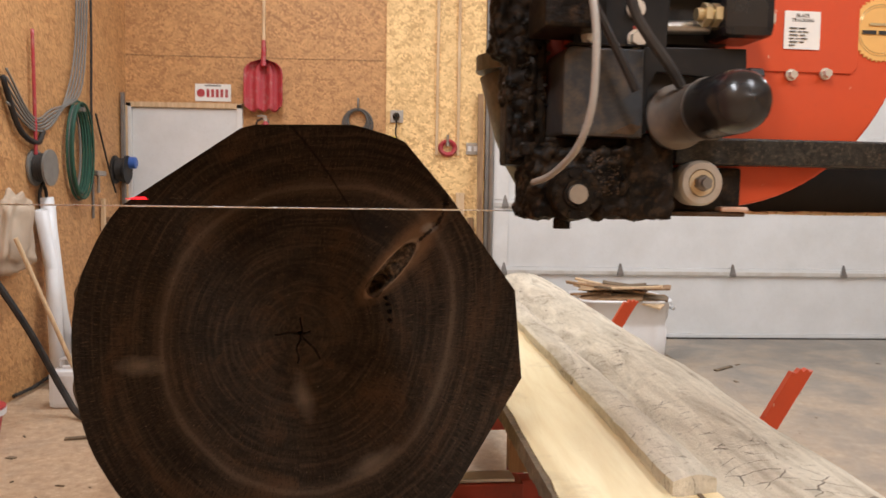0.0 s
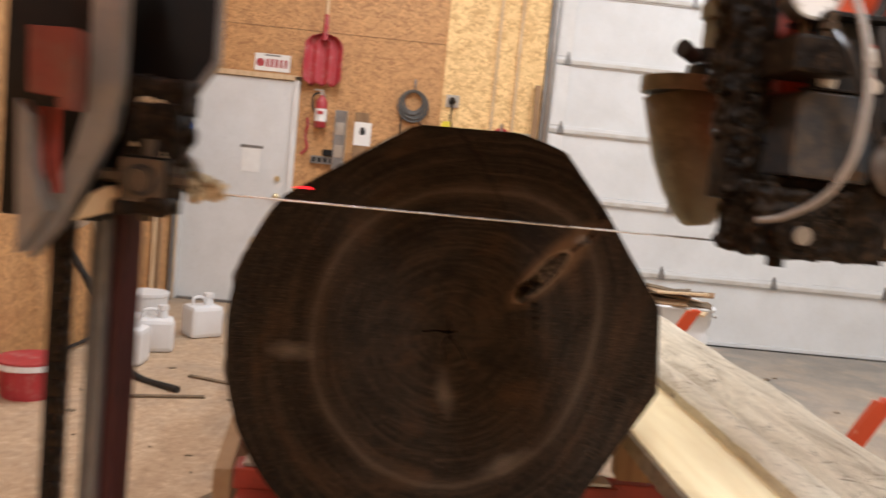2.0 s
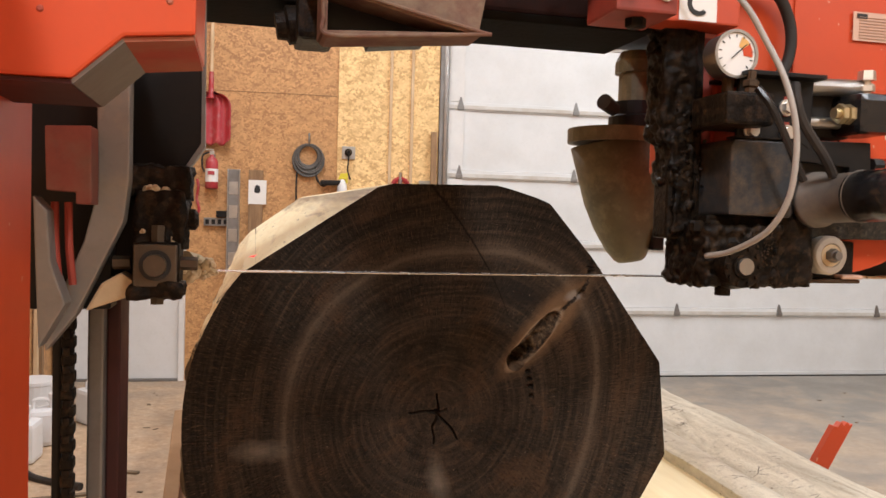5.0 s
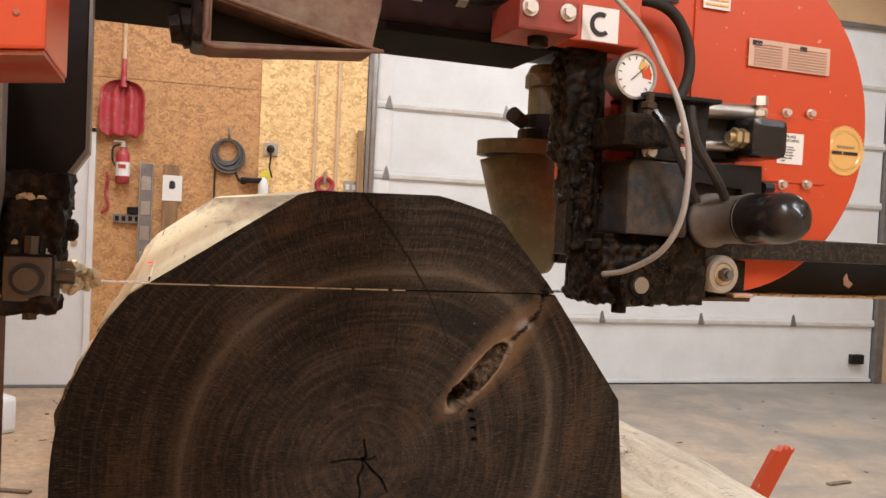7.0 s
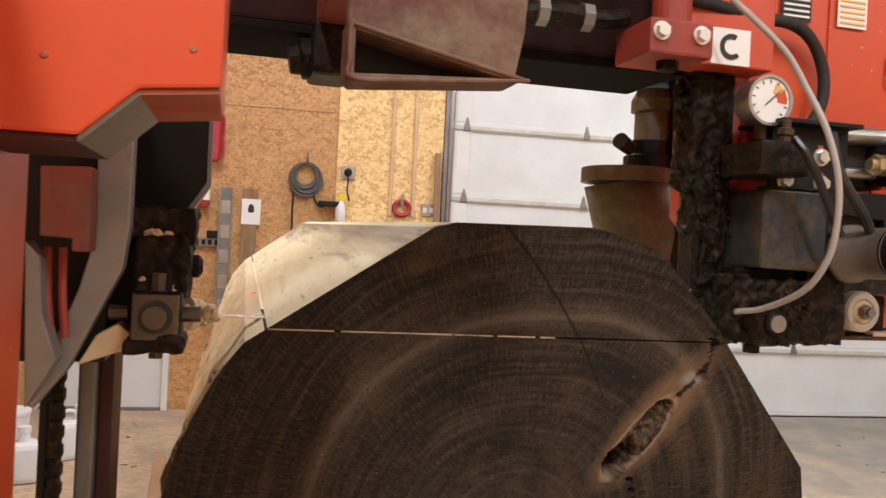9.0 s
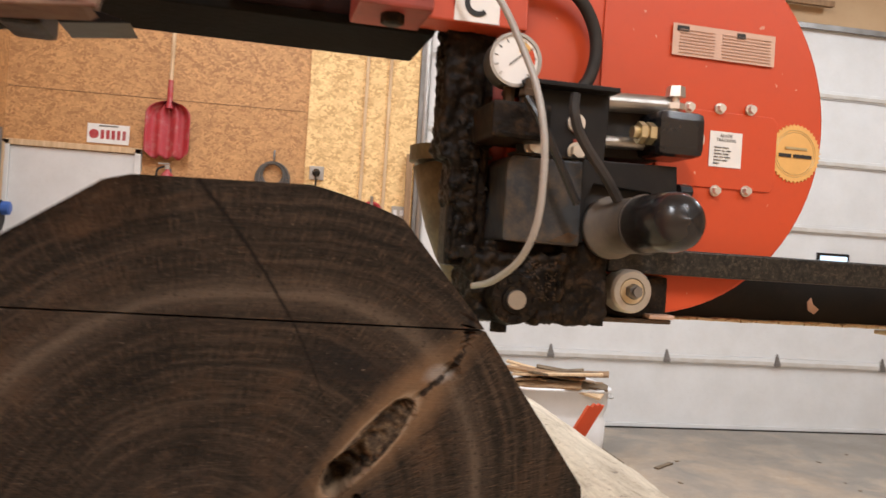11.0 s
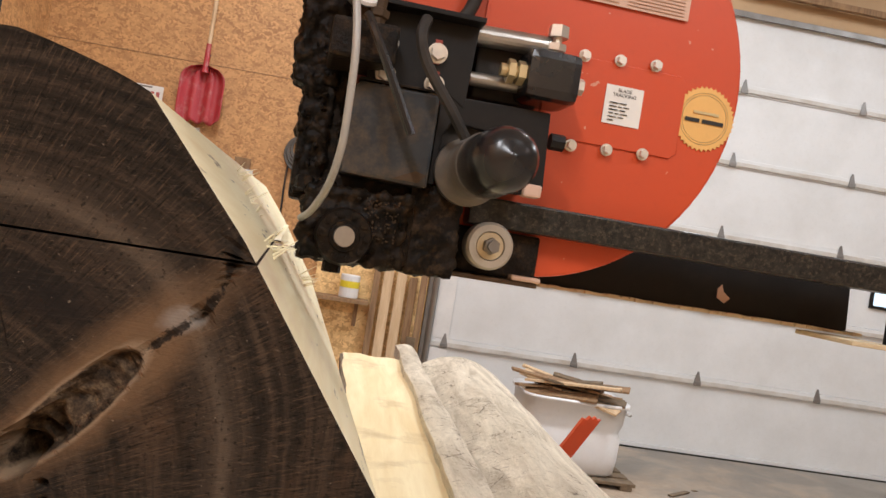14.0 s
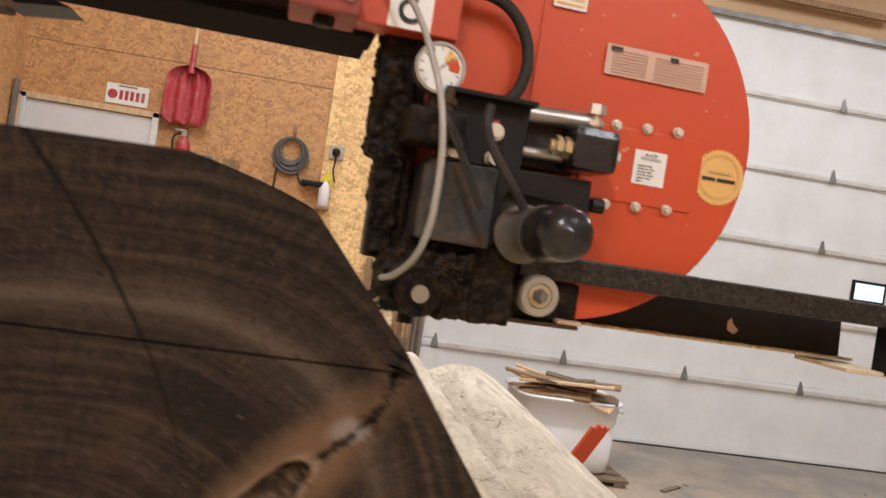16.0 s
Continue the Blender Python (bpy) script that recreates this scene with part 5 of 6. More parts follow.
# amber dust chute and the motor over it
chute = part("dust_chute", lathe([(0, 0.024), (0.006, 0.032), (0.03, 0.047), (0.075, 0.064), (0.13, 0.077), (0.245, 0.088)], (0.452, 0.41, 1.305), (0.41, 0.42, 1.56), 28), AMBER, head, "dusty amber plastic chute", True)
part("chute_rim", lathe([(0, 0.092), (0.028, 0.092)], (0.41, 0.42, 1.543), (0.41, 0.42, 1.6), 28), AMBER, chute)
part("rubber_boot", lathe([(0, 0.052), (0.03, 0.052), (0.034, 0.046), (0.06, 0.046)], (0.455, 0.42, 1.568), (0.455, 0.42, 2), 20), BLACK, head)
part("motor_can", lathe([(0, 0.038), (0.06, 0.038), (0.062, 0.046), (0.085, 0.046), (0.105, 0.036)], (0.46, 0.42, 1.625), (0.46, 0.42, 2), 20), AMBER, head)
part("hose_stub", lathe([(0, 0.014), (0.04, 0.016)], (0.40, 0.40, 1.61), (0.37, 0.38, 1.62), 12), RUBBER, head)
part("chute_mount", box(0.40, 0.52, 0.14, 0.45, 1.74, 1.76, 0.004), BLACK, head)
part("chute_stay", box(0.475, 0.50, 0.36, 0.40, 1.33, 1.75, 0.004), BLACK, head)

# left column, mast box and rule
col = part("column", box(-0.485, -0.470, -0.79, -0.45, 0.32, 1.62, 0.003), HOUSE_RED, head, "tall orange-red column")
mbx = part("mast_box", plate([(-0.70, 1.452), (-0.413, 1.452), (-0.385, 1.478), (-0.345, 1.482), (-0.345, 1.95), (-0.70, 1.95)], -0.61, -0.50, 0.002), HOUSE_RED, head, "orange-red mast box")
# underside plates: shade put into the colour of floor and step, dusty chamfer between
part("shaded_box_floor", plate([(-0.700, 1.449), (-0.414, 1.449), (-0.413, 1.4515), (-0.700, 1.4515)], -0.607, -0.502, 0), MAROON, mbx)
part("box_chamfer", plate([(-0.413, 1.4490), (-0.385, 1.475), (-0.386, 1.4775), (-0.414, 1.4515)], -0.607, -0.502, 0), GREY_PLATE, mbx, "dusty chamfered edge")
part("shaded_box_step", plate([(-0.385, 1.475), (-0.346, 1.479), (-0.346, 1.4815), (-0.386, 1.4775)], -0.607, -0.502, 0), RED_DULL, mbx)
part("box_label", box(-0.52, -0.418, -0.6125, -0.611, 1.555, 1.62, 0), LABEL, mbx)
part("box_label_print", box(-0.515, -0.422, -0.614, -0.6125, 1.560, 1.62, 0), INK, mbx)
for bx, bz in ((-0.36, 1.50), (-0.36, 1.58), (-0.43, 1.49)):
    part("rivet", lathe([(0, 0.0022), (0.001, 0.0012)], (bx, -0.61, bz), (bx, -1, bz), 8), RED_DULL, mbx)
part("stain", plate([(-0.4695, 0.60), (-0.4685, 0.60), (-0.4685, 1.15), (-0.4695, 1.15)], -0.50, -0.455, 0), RED_DULL, col)
RULE_GREY = worn("worn_grey_rule", (0.44, 0.43, 0.44), (0.28, 0.26, 0.25), 0.45, 0.2, 12, 80, 0.5, 0.05)
scale_b = part("rule_board", box(-0.535, -0.4855, -0.788, -0.775, 1.312, 1.75, 0.001), BLACK, head)
scale = part("inch_rule", box(-0.531, -0.4875, -0.7905, -0.7885, 1.318, 1.75, 0.0004), RULE_GREY, scale_b, "white ruled height scale")
for k in range(44):
    z = 1.3255 + k * 0.0032
    ribbon("tick", -0.4912 if k % 4 else -0.4952, -0.4878, z, z + 0.0005, -0.7906, INK, scale)
for j in range(3):
    for k in range(7):
        ribbon("digit_mark", -0.5105 + 0.0035 * j, -0.5092 + 0.0035 * j, 1.328 + 0.017 * k + 0.005 * j, 1.3298 + 0.017 * k + 0.005 * j, -0.7906, INK, scale)
part("rule_screw", lathe([(0, 0.0022), (0.0006, 0.002)], (-0.4935, -0.7905, 1.322), (-0.4935, -1, 1.322), 10), STEEL_DULL, scale)
part("column_foot", box(-0.70, -0.45, -0.84, -0.40, 0.20, 0.34, 0.01), RED, head)
# lift mast with its chain
for nm, x0, x1, y0, y1, mt in (("mast_post", -0.526, -0.516, -0.11, -0.05, BLACK), ("mast_post", -0.497, -0.478, -0.06, 0.02, STEEL_DULL), ("mast_post", -0.478, -0.462, -0.04, 0.04, MAROON)):
    part(nm, box(x0, x1, y0, y1, 0.22, 1.62, 0.003), mt, head)
chain = bmesh.new()
for k in range(52):
    z = 0.28 + k * 0.02
    add_box(chain, -0.514, -0.500, -0.125, -0.105, z, z + 0.014, 0.003)
    add_box(chain, -0.511, -0.503, -0.129, -0.101, z + 0.012, z + 0.022, 0.002)
part("lift_chain", chain, GREASE, head, "oily lift chain")
part("mast_foot", box(-0.60, -0.40, -0.20, 0.10, 0.10, 0.24, 0.006), BLACK, head)
for wy in (-0.15, 0.05):
    part("track_wheel", lathe([(0, 0.09), (0.05, 0.09), (0.055, 0.075)], (-0.55, wy, 0.06), (1, wy, 0.06), 24), STEEL_DULL, head)

# grey bent bracket, red cover and blade guide on the left
brack = part("bent_bracket", plate([(-0.468, 1.60), (-0.434, 1.60), (-0.434, 1.411), (-0.439, 1.366), (-0.485, 1.267), (-0.514, 1.229), (-0.516, 1.248), (-0.478, 1.345), (-0.465, 1.398)], -0.20, -0.17, 0.002), GREY_PLATE, head, "bent grey steel bracket")
part("bracket_flange", plate([(-0.512, 1.238), (-0.487, 1.283), (-0.501, 1.324), (-0.505, 1.376), (-0.518, 1.391)], -0.24, -0.205, 0.002), GREY_PLATE, head)
part("red_cover", plate([(-0.506, 1.459), (-0.463, 1.461), (-0.462, 1.383), (-0.477, 1.383), (-0.477, 1.395), (-0.504, 1.396)], -0.25, -0.21, 0.002), SHADED_RED, head)
# solid black block standing in for the shade of the open recess
part("recess_shade", box(-0.56, -0.455, -0.17, -0.12, 1.27, 1.62, 0.003), BLACK, head)
for x0 in (-0.505, -0.492):
    part("pulley_edge", hose([(x0, -0.205, 1.385), (x0 + 0.002, -0.21, 1.34), (x0 + 0.006, -0.21, 1.30)], 0.004, 8), RED_DARK, head)
part("black_shield", plate([(-0.470, 1.66), (-0.370, 1.66), (-0.368, 1.462), (-0.392, 1.425), (-0.44, 1.41), (-0.470, 1.45)], -0.06, -0.035, 0.002), BLACK, head, "flat black shield plate")
part("shield_edge", plate([(-0.3695, 1.66), (-0.366, 1.66), (-0.364, 1.460), (-0.390, 1.420), (-0.394, 1.424), (-0.3685, 1.464)], -0.062, -0.034, 0), STEEL_DULL, head)
GUIDE_STEEL = worn("oily_guide_steel", (0.11, 0.085, 0.06), (0.03, 0.022, 0.015), 0.45, 0.4, 14, 80, 0.7, 0.2)
lg = part("left_guide_block", box(-0.430, -0.382, -0.20, -0.14, 1.292, 1.345, 0.004), GREASE, head, "left blade guide block with a square bolt plate")
part("square_plate", box(-0.428, -0.384, -0.207, -0.20, 1.298, 1.343, 0.002), GUIDE_STEEL, lg)
part("guide_hole", cyl((-0.406, -0.207, 1.321), (-0.406, -0.2085, 1.321), 0.0165, seg=24), INK, lg)
part("guide_pin", cyl((-0.406, -0.207, 1.321), (-0.406, -0.216, 1.321), 0.0125, 0.0115, 24), GUIDE_STEEL, lg)
for bx, bz, ax in ((-0.443, 1.322, (1, 0, 0)), (-0.373, 1.322, (1, 0, 0)), (-0.406, 1.286, (0, 0, 1)), (-0.406, 1.354, (0, 0, 1))):
    d = Vector(ax) * 0.009
    part("set_bolt", cyl(Vector((bx, -0.18, bz)) - d, Vector((bx, -0.18, bz)) + d, 0.0075, seg=6), GUIDE_STEEL, lg)
part("upper_block", box(-0.432, -0.380, -0.17, -0.09, 1.352, 1.400, 0.006), BLACK, lg)
part("top_knob", lathe([(0, 0.015), (0.010, 0.015), (0.012, 0.021), (0.022, 0.021), (0.026, 0.014)], (-0.406, -0.15, 1.40), (-0.406, -0.15, 2), 12), BLACK, lg)
part("side_knob", lathe([(0, 0.012), (0.016, 0.012), (0.02, 0.007)], (-0.385, -0.15, 1.37), (0, -0.15, 1.375), 8), GREASE, lg)
part("grease", lumpy(-0.43, -0.38, -0.178, -0.11, 1.338, 1.40, 0.0042, 21), GREASE, lg, "", True)
tagged(part("sawdust_cake", clump(-0.43, -0.392, -0.178, -0.15, 1.345, 1.362, 60, 0.0035, 22), DUST, lg), kind="stuff")
part("dust_shroud", plate([(-0.478, 1.270), (-0.436, 1.285), (-0.42, 1.295), (-0.442, 1.312), (-0.462, 1.30)], -0.19, -0.15, 0.003), DUST, head)
part("grease", lumpy(-0.432, -0.380, -0.205, -0.15, 1.286, 1.300, 0.0042, 24), GREASE, lg, "", True)
part("grease", lumpy(-0.440, -0.376, -0.17, -0.10, 1.395, 1.428, 0.0042, 25), GREASE, lg, "", True)
for ca, cb, ya, yb, za, zb, sd in ((-0.425, -0.395, -0.175, -0.10, 1.400, 1.404, 26), (-0.388, -0.352, -0.06, 0.02, 1.296, 1.318, 27)):
    tagged(part("sawdust_cake", clump(ca, cb, ya, yb, za, zb, 70, 0.0045, sd), DUST, lg), kind="stuff")
part("dust_nozzle", lathe([(0, 0.018), (0.02, 0.016), (0.045, 0.006)], (-0.388, -0.03, 1.312), (-0.335, 0.03, 1.303), 12), DUST, head)
part("guide_support", box(-0.46, -0.40, -0.14, -0.03, 1.29, 1.40, 0.004), BLACK, head)
part("blade_guide_roller", lathe([(0, 0.025), (0.03, 0.025), (0.032, 0.02)], (-0.42, 0.05, 1.325), (-0.42, -0.5, 1.325), 20), STEEL_DULL, head)

# tan dust on red that is darkened for the shade under the beam
TRAY_DUST_SHADE = worn("dusty_shaded_red_tray", (0.12, 0.032, 0.020), (0.05, 0.026, 0.018), 0.7, 0, 9, 60, 0.7, 0.3, (0.25, 0.185, 0.115), 0.85)
# red sawdust tray hanging under the beam
tray = part("tray_body", plate([(-0.250, 1.540), (-0.246, 1.537), (-0.104, 1.549), (-0.100, 1.553), (-0.246, 1.544)], -0.378, -0.335, 0.001), TRAY_DUST_SHADE, head, "dusty red wedge-shaped tray")
part("tray_side", plate([(-0.252, 1.588), (-0.252, 1.541), (-0.246, 1.541), (-0.246, 1.588)], -0.378, -0.335, 0.001), TRAY_DUST_SHADE, tray)
part("tray_slope", plate([(-0.246, 1.580), (-0.104, 1.549), (-0.099, 1.553), (-0.246, 1.586)], -0.378, -0.335, 0.001), TRAY_DUST_SHADE, tray)
part("tray_rim", hose([(-0.250, -0.379, 1.587), (-0.250, -0.379, 1.556), (-0.246, -0.379, 1.540), (-0.19, -0.379, 1.543), (-0.103, -0.379, 1.551), (-0.103, -0.379, 1.553), (-0.17, -0.379, 1.567), (-0.25, -0.379, 1.585)], 0.0021, 8), TRAY_DUST_SHADE, tray)
# black plate across the back, painting the shade inside the tray
part("tray_inner_shade", plate([(-0.248, 1.543), (-0.115, 1.553), (-0.248, 1.582)], -0.340, -0.336, 0), BLACK, tray)
part("tray_back", box(-0.25, -0.09, -0.33, -0.03, 1.662, 1.72, 0.004), RED_DARK, head)
part("tray_cover", plate([(-0.25, 1.588), (-0.098, 1.556), (-0.090, 1.60), (-0.085, 1.70), (-0.25, 1.70)], -0.352, -0.338, 0.002), TRAY_DUST_SHADE, head)
part("actuator", lathe([(0, 0.024), (0.03, 0.026), (0.033, 0.02), (0.045, 0.018)], (-0.235, -0.02, 1.632), (-0.28, -0.02, 1.625), 16), GREASE, head)
part("actuator_body", box(-0.255, -0.205, -0.07, 0.02, 1.602, 1.67, 0.008), GREASE, head)
part("tray_foot", plate([(-0.17, 1.588), (-0.10, 1.596), (-0.15, 1.61), (-0.175, 1.60)], -0.15, -0.08, 0.001), BLACK, head)

RAG = worn("sawdusty_rag", (0.55, 0.51, 0.46), (0.42, 0.33, 0.24), 0.9, 0, 40, 200, 0.6, 0.5, (0.50, 0.37, 0.24), 0.7)
# dusty rag caught on the column
bm = bmesh.new()
bmesh.ops.create_grid(bm, x_segments=24, y_segments=16, size=0.5)
for v in bm.verts:
    x, y = v.co.x, v.co.y
    e = 0.004 * noise.noise((x * 7, y * 7, 2))
    v.co = Vector((-0.502 + 0.088 * x + e, -0.835 + 0.07 * y, 1.283 - 0.032 * (0.5 - y) * (0.7 + 0.9 * max(0, -x)) + 0.004 * noise.noise((x * 6, y * 6, 4))))
ext = bmesh.ops.extrude_face_region(bm, geom=list(bm.faces))
bmesh.ops.translate(bm, vec=(0, 0, -0.003), verts=[v for v in ext["geom"] if isinstance(v, bmesh.types.BMVert)])
bmesh.ops.recalc_face_normals(bm, faces=bm.faces)
part("dusty_rag", bm, RAG, head, "white rag strewn with sawdust", True)

# ---- things on and along the walls ----
WY = WALL_Y - 0.001
CLOTH_RED = worn("red_plastic", (0.42, 0.035, 0.045), (0.28, 0.03, 0.035), 0.45, 0, 6, 60, 0.4, 0.05, (0.5, 0.35, 0.3), 0.4)
GREEN = worn("green_hose_rubber", (0.03, 0.09, 0.06), (0.02, 0.05, 0.035), 0.5, 0, 10, 60, 0.4, 0.05)
GREY_HOSE = worn("grey_hose", (0.20, 0.19, 0.17), (0.11, 0.10, 0.09), 0.6, 0, 10, 60, 0.4, 0.1)
YELLOW = worn("yellow_plastic", (0.75, 0.62, 0.04), (0.5, 0.4, 0.04), 0.4, 0, 10, 60, 0.3, 0.03)
BLUE = worn("blue_plastic", (0.05, 0.13, 0.42), (0.03, 0.07, 0.25), 0.4, 0, 10, 60, 0.3, 0.03)
WHITE_PLASTIC = worn("white_plastic", (0.74, 0.74, 0.74), (0.55, 0.52, 0.48), 0.4, 0, 4, 50, 0.35, 0.05)
PAPER = worn("brown_paper", (0.50, 0.40, 0.30), (0.36, 0.27, 0.19), 0.8, 0, 6, 50, 0.4, 0.4)

# entrance door
pd = group_at("door_1", "white painted entrance door in a timber frame", "door", kind="structure")
part("door_leaf", box(-2.05, -1.15, WY - 0.028, WY - 0.004, FLOOR + 0.02, 1.985, 0.004), DOOR_WHITE, pd)
for x0, x1, z0, z1 in ((-2.10, -2.052, FLOOR, 2.03), (-1.148, -1.10, FLOOR, 2.03), (-2.10, -1.10, 1.99, 2.035)):
    part("frame", box(x0, x1, WY - 0.05, WY - 0.002, z0, z1, 0.004), TIMBER_PALE if z0 > 1 else TRIM_WHITE, pd)
part("threshold", box(-2.05, -1.15, WY - 0.06, WY - 0.002, FLOOR, FLOOR + 0.02, 0.003), STEEL_DULL, pd)
part("handle", lathe([(0, 0.03), (0.006, 0.03), (0.01, 0.012), (0.03, 0.012), (0.04, 0.026), (0.06, 0.026), (0.068, 0.015)], (-1.235, WY - 0.028, 0.96), (-1.235, 0, 0.96), 20), BRASS, pd, "round brass knob")
part("deadbolt", lathe([(0, 0.026), (0.02, 0.024)], (-1.235, WY - 0.028, 1.12), (-1.235, 0, 1.12), 16), BRASS, pd)
notice = tagged(part("paper_notice", box(-1.56, -1.40, WY - 0.031, WY - 0.0285, 1.16, 1.38, 0), LABEL), "white paper notice taped to the door", "notice")
part("tape", box(-1.58, -1.38, WY - 0.0325, WY - 0.031, 1.37, 1.395, 0), STEEL_DULL, notice)

# number plate above the door, its characters as plain bars
npl = tagged(part("number_plate", box(-1.515, -1.205, WY - 0.008, WY - 0.003, 2.055, 2.205, 0.002), LABEL), "white pressed metal number plate with red print", "number plate")
part("round_emblem", lathe([(0, 0.036), (0.002, 0.034)], (-1.465, WY - 0.008, 2.125), (-1.465, 0, 2.125), 20), CLOTH_RED, npl)
for k in range(5):
    part("bar", box(-1.415 + 0.04 * k, -1.39 + 0.04 * k, WY - 0.011, WY - 0.008, 2.09, 2.16, 0.002), CLOTH_RED, npl)
part("bar", box(-1.43, -1.29, WY - 0.0105, WY - 0.008, 2.185, 2.197, 0), GREY_HOSE, npl)

# scoop shovel, hung upside down
shovel = group_at("scoop_shovel", "red scoop shovel with a wooden shaft hung on the wall", "shovel")
bm = bmesh.new()
nx, nz = 16, 18
grid = []
for j in range(nz + 1):
    v = j / nz
    half = 0.168 * (1 if v < 0.72 else math.sqrt(max(0.02, 1 - ((v - 0.72) / 0.28) ** 2.2)))
    half *= 1 if v > 0.14 else 0.80 + 0.20 * math.sqrt(1 - ((0.14 - v) / 0.14) ** 2)
    row = []
    for i in range(nx + 1):
        u = 2 * i / nx - 1
        dep = 0.055 * (1 - u * u) * (0.4 + 0.6 * v) + 0.022 * math.cos(u * 9.4)
        row.append(bm.verts.new((-0.942 + half * u, WY - 0.09 + dep, 1.965 + 0.45 * v + (0.03 * (1 - v) ** 3 * (1 - abs(math.cos(u * 4.7)))))))
    grid.append(row)
for j in range(nz):
    for i in range(nx):
        bm.faces.new((grid[j][i], grid[j][i + 1], grid[j + 1][i + 1], grid[j + 1][i]))
ext = bmesh.ops.extrude_face_region(bm, geom=list(bm.faces))
bmesh.ops.translate(bm, vec=(0, 0.006, 0), verts=[v for v in ext["geom"] if isinstance(v, bmesh.types.BMVert)])
bmesh.ops.recalc_face_normals(bm, faces=bm.faces)
part("blade", bm, CLOTH_RED, shovel, "ribbed red scoop", True)
part("socket", lathe([(0, 0.03), (0.06, 0.022), (0.22, 0.019)], (-0.942, WY - 0.075, 2.36), (-0.942, WY - 0.07, 2.9), 16), CLOTH_RED, shovel)
part("shaft", cyl((-0.942, WY - 0.073, 2.55), (-0.942, WY - 0.045, 3.30), 0.0165), TIMBER_PALE, shovel, "varnished wooden shaft")
part("grip", lathe([(0, 0.02), (0.08, 0.04), (0.13, 0.04)], (-0.942, WY - 0.045, 3.28), (-0.942, WY - 0.04, 3.6), 14), CLOTH_RED, shovel)
part("hook", box(-0.955, -0.929, WY - 0.06, WY, 2.50, 2.515, 0.002), STEEL_DULL, shovel)

# fire extinguisher
fx = group_at("fire_extinguisher", "small red fire extinguisher on a wall bracket", "fire extinguisher")
part("cylinder", lathe([(0, 0.045), (0.008, 0.052), (0.22, 0.052), (0.25, 0.040), (0.27, 0.018), (0.285, 0.016)], (-0.927, WY - 0.065, 1.605), (-0.927, WY - 0.065, 3), 24), CLOTH_RED, fx, "", True)
bm = lathe([(0, 0.0535), (0.11, 0.0535)], (-0.927, WY - 0.065, 1.66), (-0.927, WY - 0.065, 3), 24)
part("label_band", bm, LABEL, fx)
part("print_bar", box(-0.955, -0.90, WY - 0.121, WY - 0.117, 1.72, 1.75, 0), CLOTH_RED, fx)
part("valve", box(-0.945, -0.91, WY - 0.08, WY - 0.05, 1.885, 1.92, 0.004), STEEL, fx)
part("lever", box(-1.0, -0.915, WY - 0.072, WY - 0.058, 1.925, 1.937, 0.002), STEEL, fx)
part("nozzle_hose", hose([(-0.95, WY - 0.07, 1.91), (-1.0, WY - 0.075, 1.88), (-1.005, WY - 0.075, 1.80), (-0.985, WY - 0.08, 1.74)], 0.008, 8), RUBBER, fx)
part("bracket", box(-0.95, -0.905, WY - 0.012, WY, 1.60, 1.90, 0.002), STEEL_DULL, fx)

# levels and straight edges leaning on the wall
bar = group_at("straight_edge", "long aluminium straight edge leaning on the wall", "straight edge")
part("web", box(-0.797, -0.700, WY - 0.05, WY - 0.03, FLOOR, 1.775, 0.003), STEEL_DULL, bar)
for k in range(7):
    z = 1.62 - 0.20 * k
    part("cutout", box(-0.785, -0.712, WY - 0.053, WY - 0.0505, z - 0.06, z + 0.05, 0.002), STEEL, bar)
for x in (-0.80, -0.704):
    part("flange", box(x, x + 0.008, WY - 0.062, WY - 0.02, FLOOR, 1.775, 0.002), STEEL, bar)
plank = tagged(part("dark_board", box(-0.625, -0.505, WY - 0.04, WY - 0.012, FLOOR, 1.775, 0.004), TIMBER), "dark stained board leaning on the wall", "board")
card = tagged(part("paper_card", box(-0.625, -0.475, WY - 0.043, WY - 0.0405, 1.485, 1.690, 0), LABEL), "white card with a small dark picture", "card")
part("print", plate([(-0.57, 1.58), (-0.535, 1.58), (-0.525, 1.60), (-0.53, 1.635), (-0.55, 1.65), (-0.57, 1.64), (-0.577, 1.60)], WY - 0.0445, WY - 0.043, 0), INK, card)
# wall switch box and socket strip
sw = tagged(part("switch_box", box(-0.99, -0.78, WY - 0.04, WY, 1.29, 1.36, 0.004), STEEL_DULL), "grey metal socket strip on the wall", "socket strip")
for k in range(4):
    part("socket", box(-0.975 + 0.05 * k, -0.945 + 0.05 * k, WY - 0.043, WY - 0.04, 1.305, 1.345, 0.002), BLACK, sw)
tagged(part("charger", box(-0.885, -0.80, WY - 0.07, WY - 0.002, 1.365, 1.42, 0.005), BLACK), "small black charger on the wall", "charger")
tagged(part("red_hook", hose([(-1.05, WY - 0.02, 1.68), (-1.035, WY - 0.05, 1.62), (-1.05, WY - 0.03, 1.52), (-1.03, WY - 0.03, 1.42), (-1.08, WY - 0.03, 1.36)], 0.012, 8), CLOTH_RED), "red rubber strap on a hook", "strap")

for x0, x1, z in ((LEFT_X + 0.01, 0.06, 2.44),):
    tagged(part("panel_joint", box(x0, x1, WALL_Y - 0.0035, WALL_Y - 0.0005, z, z + 0.004, 0), TIMBER), "thin dark joint between wall sheets", "panel joint", kind="structure")
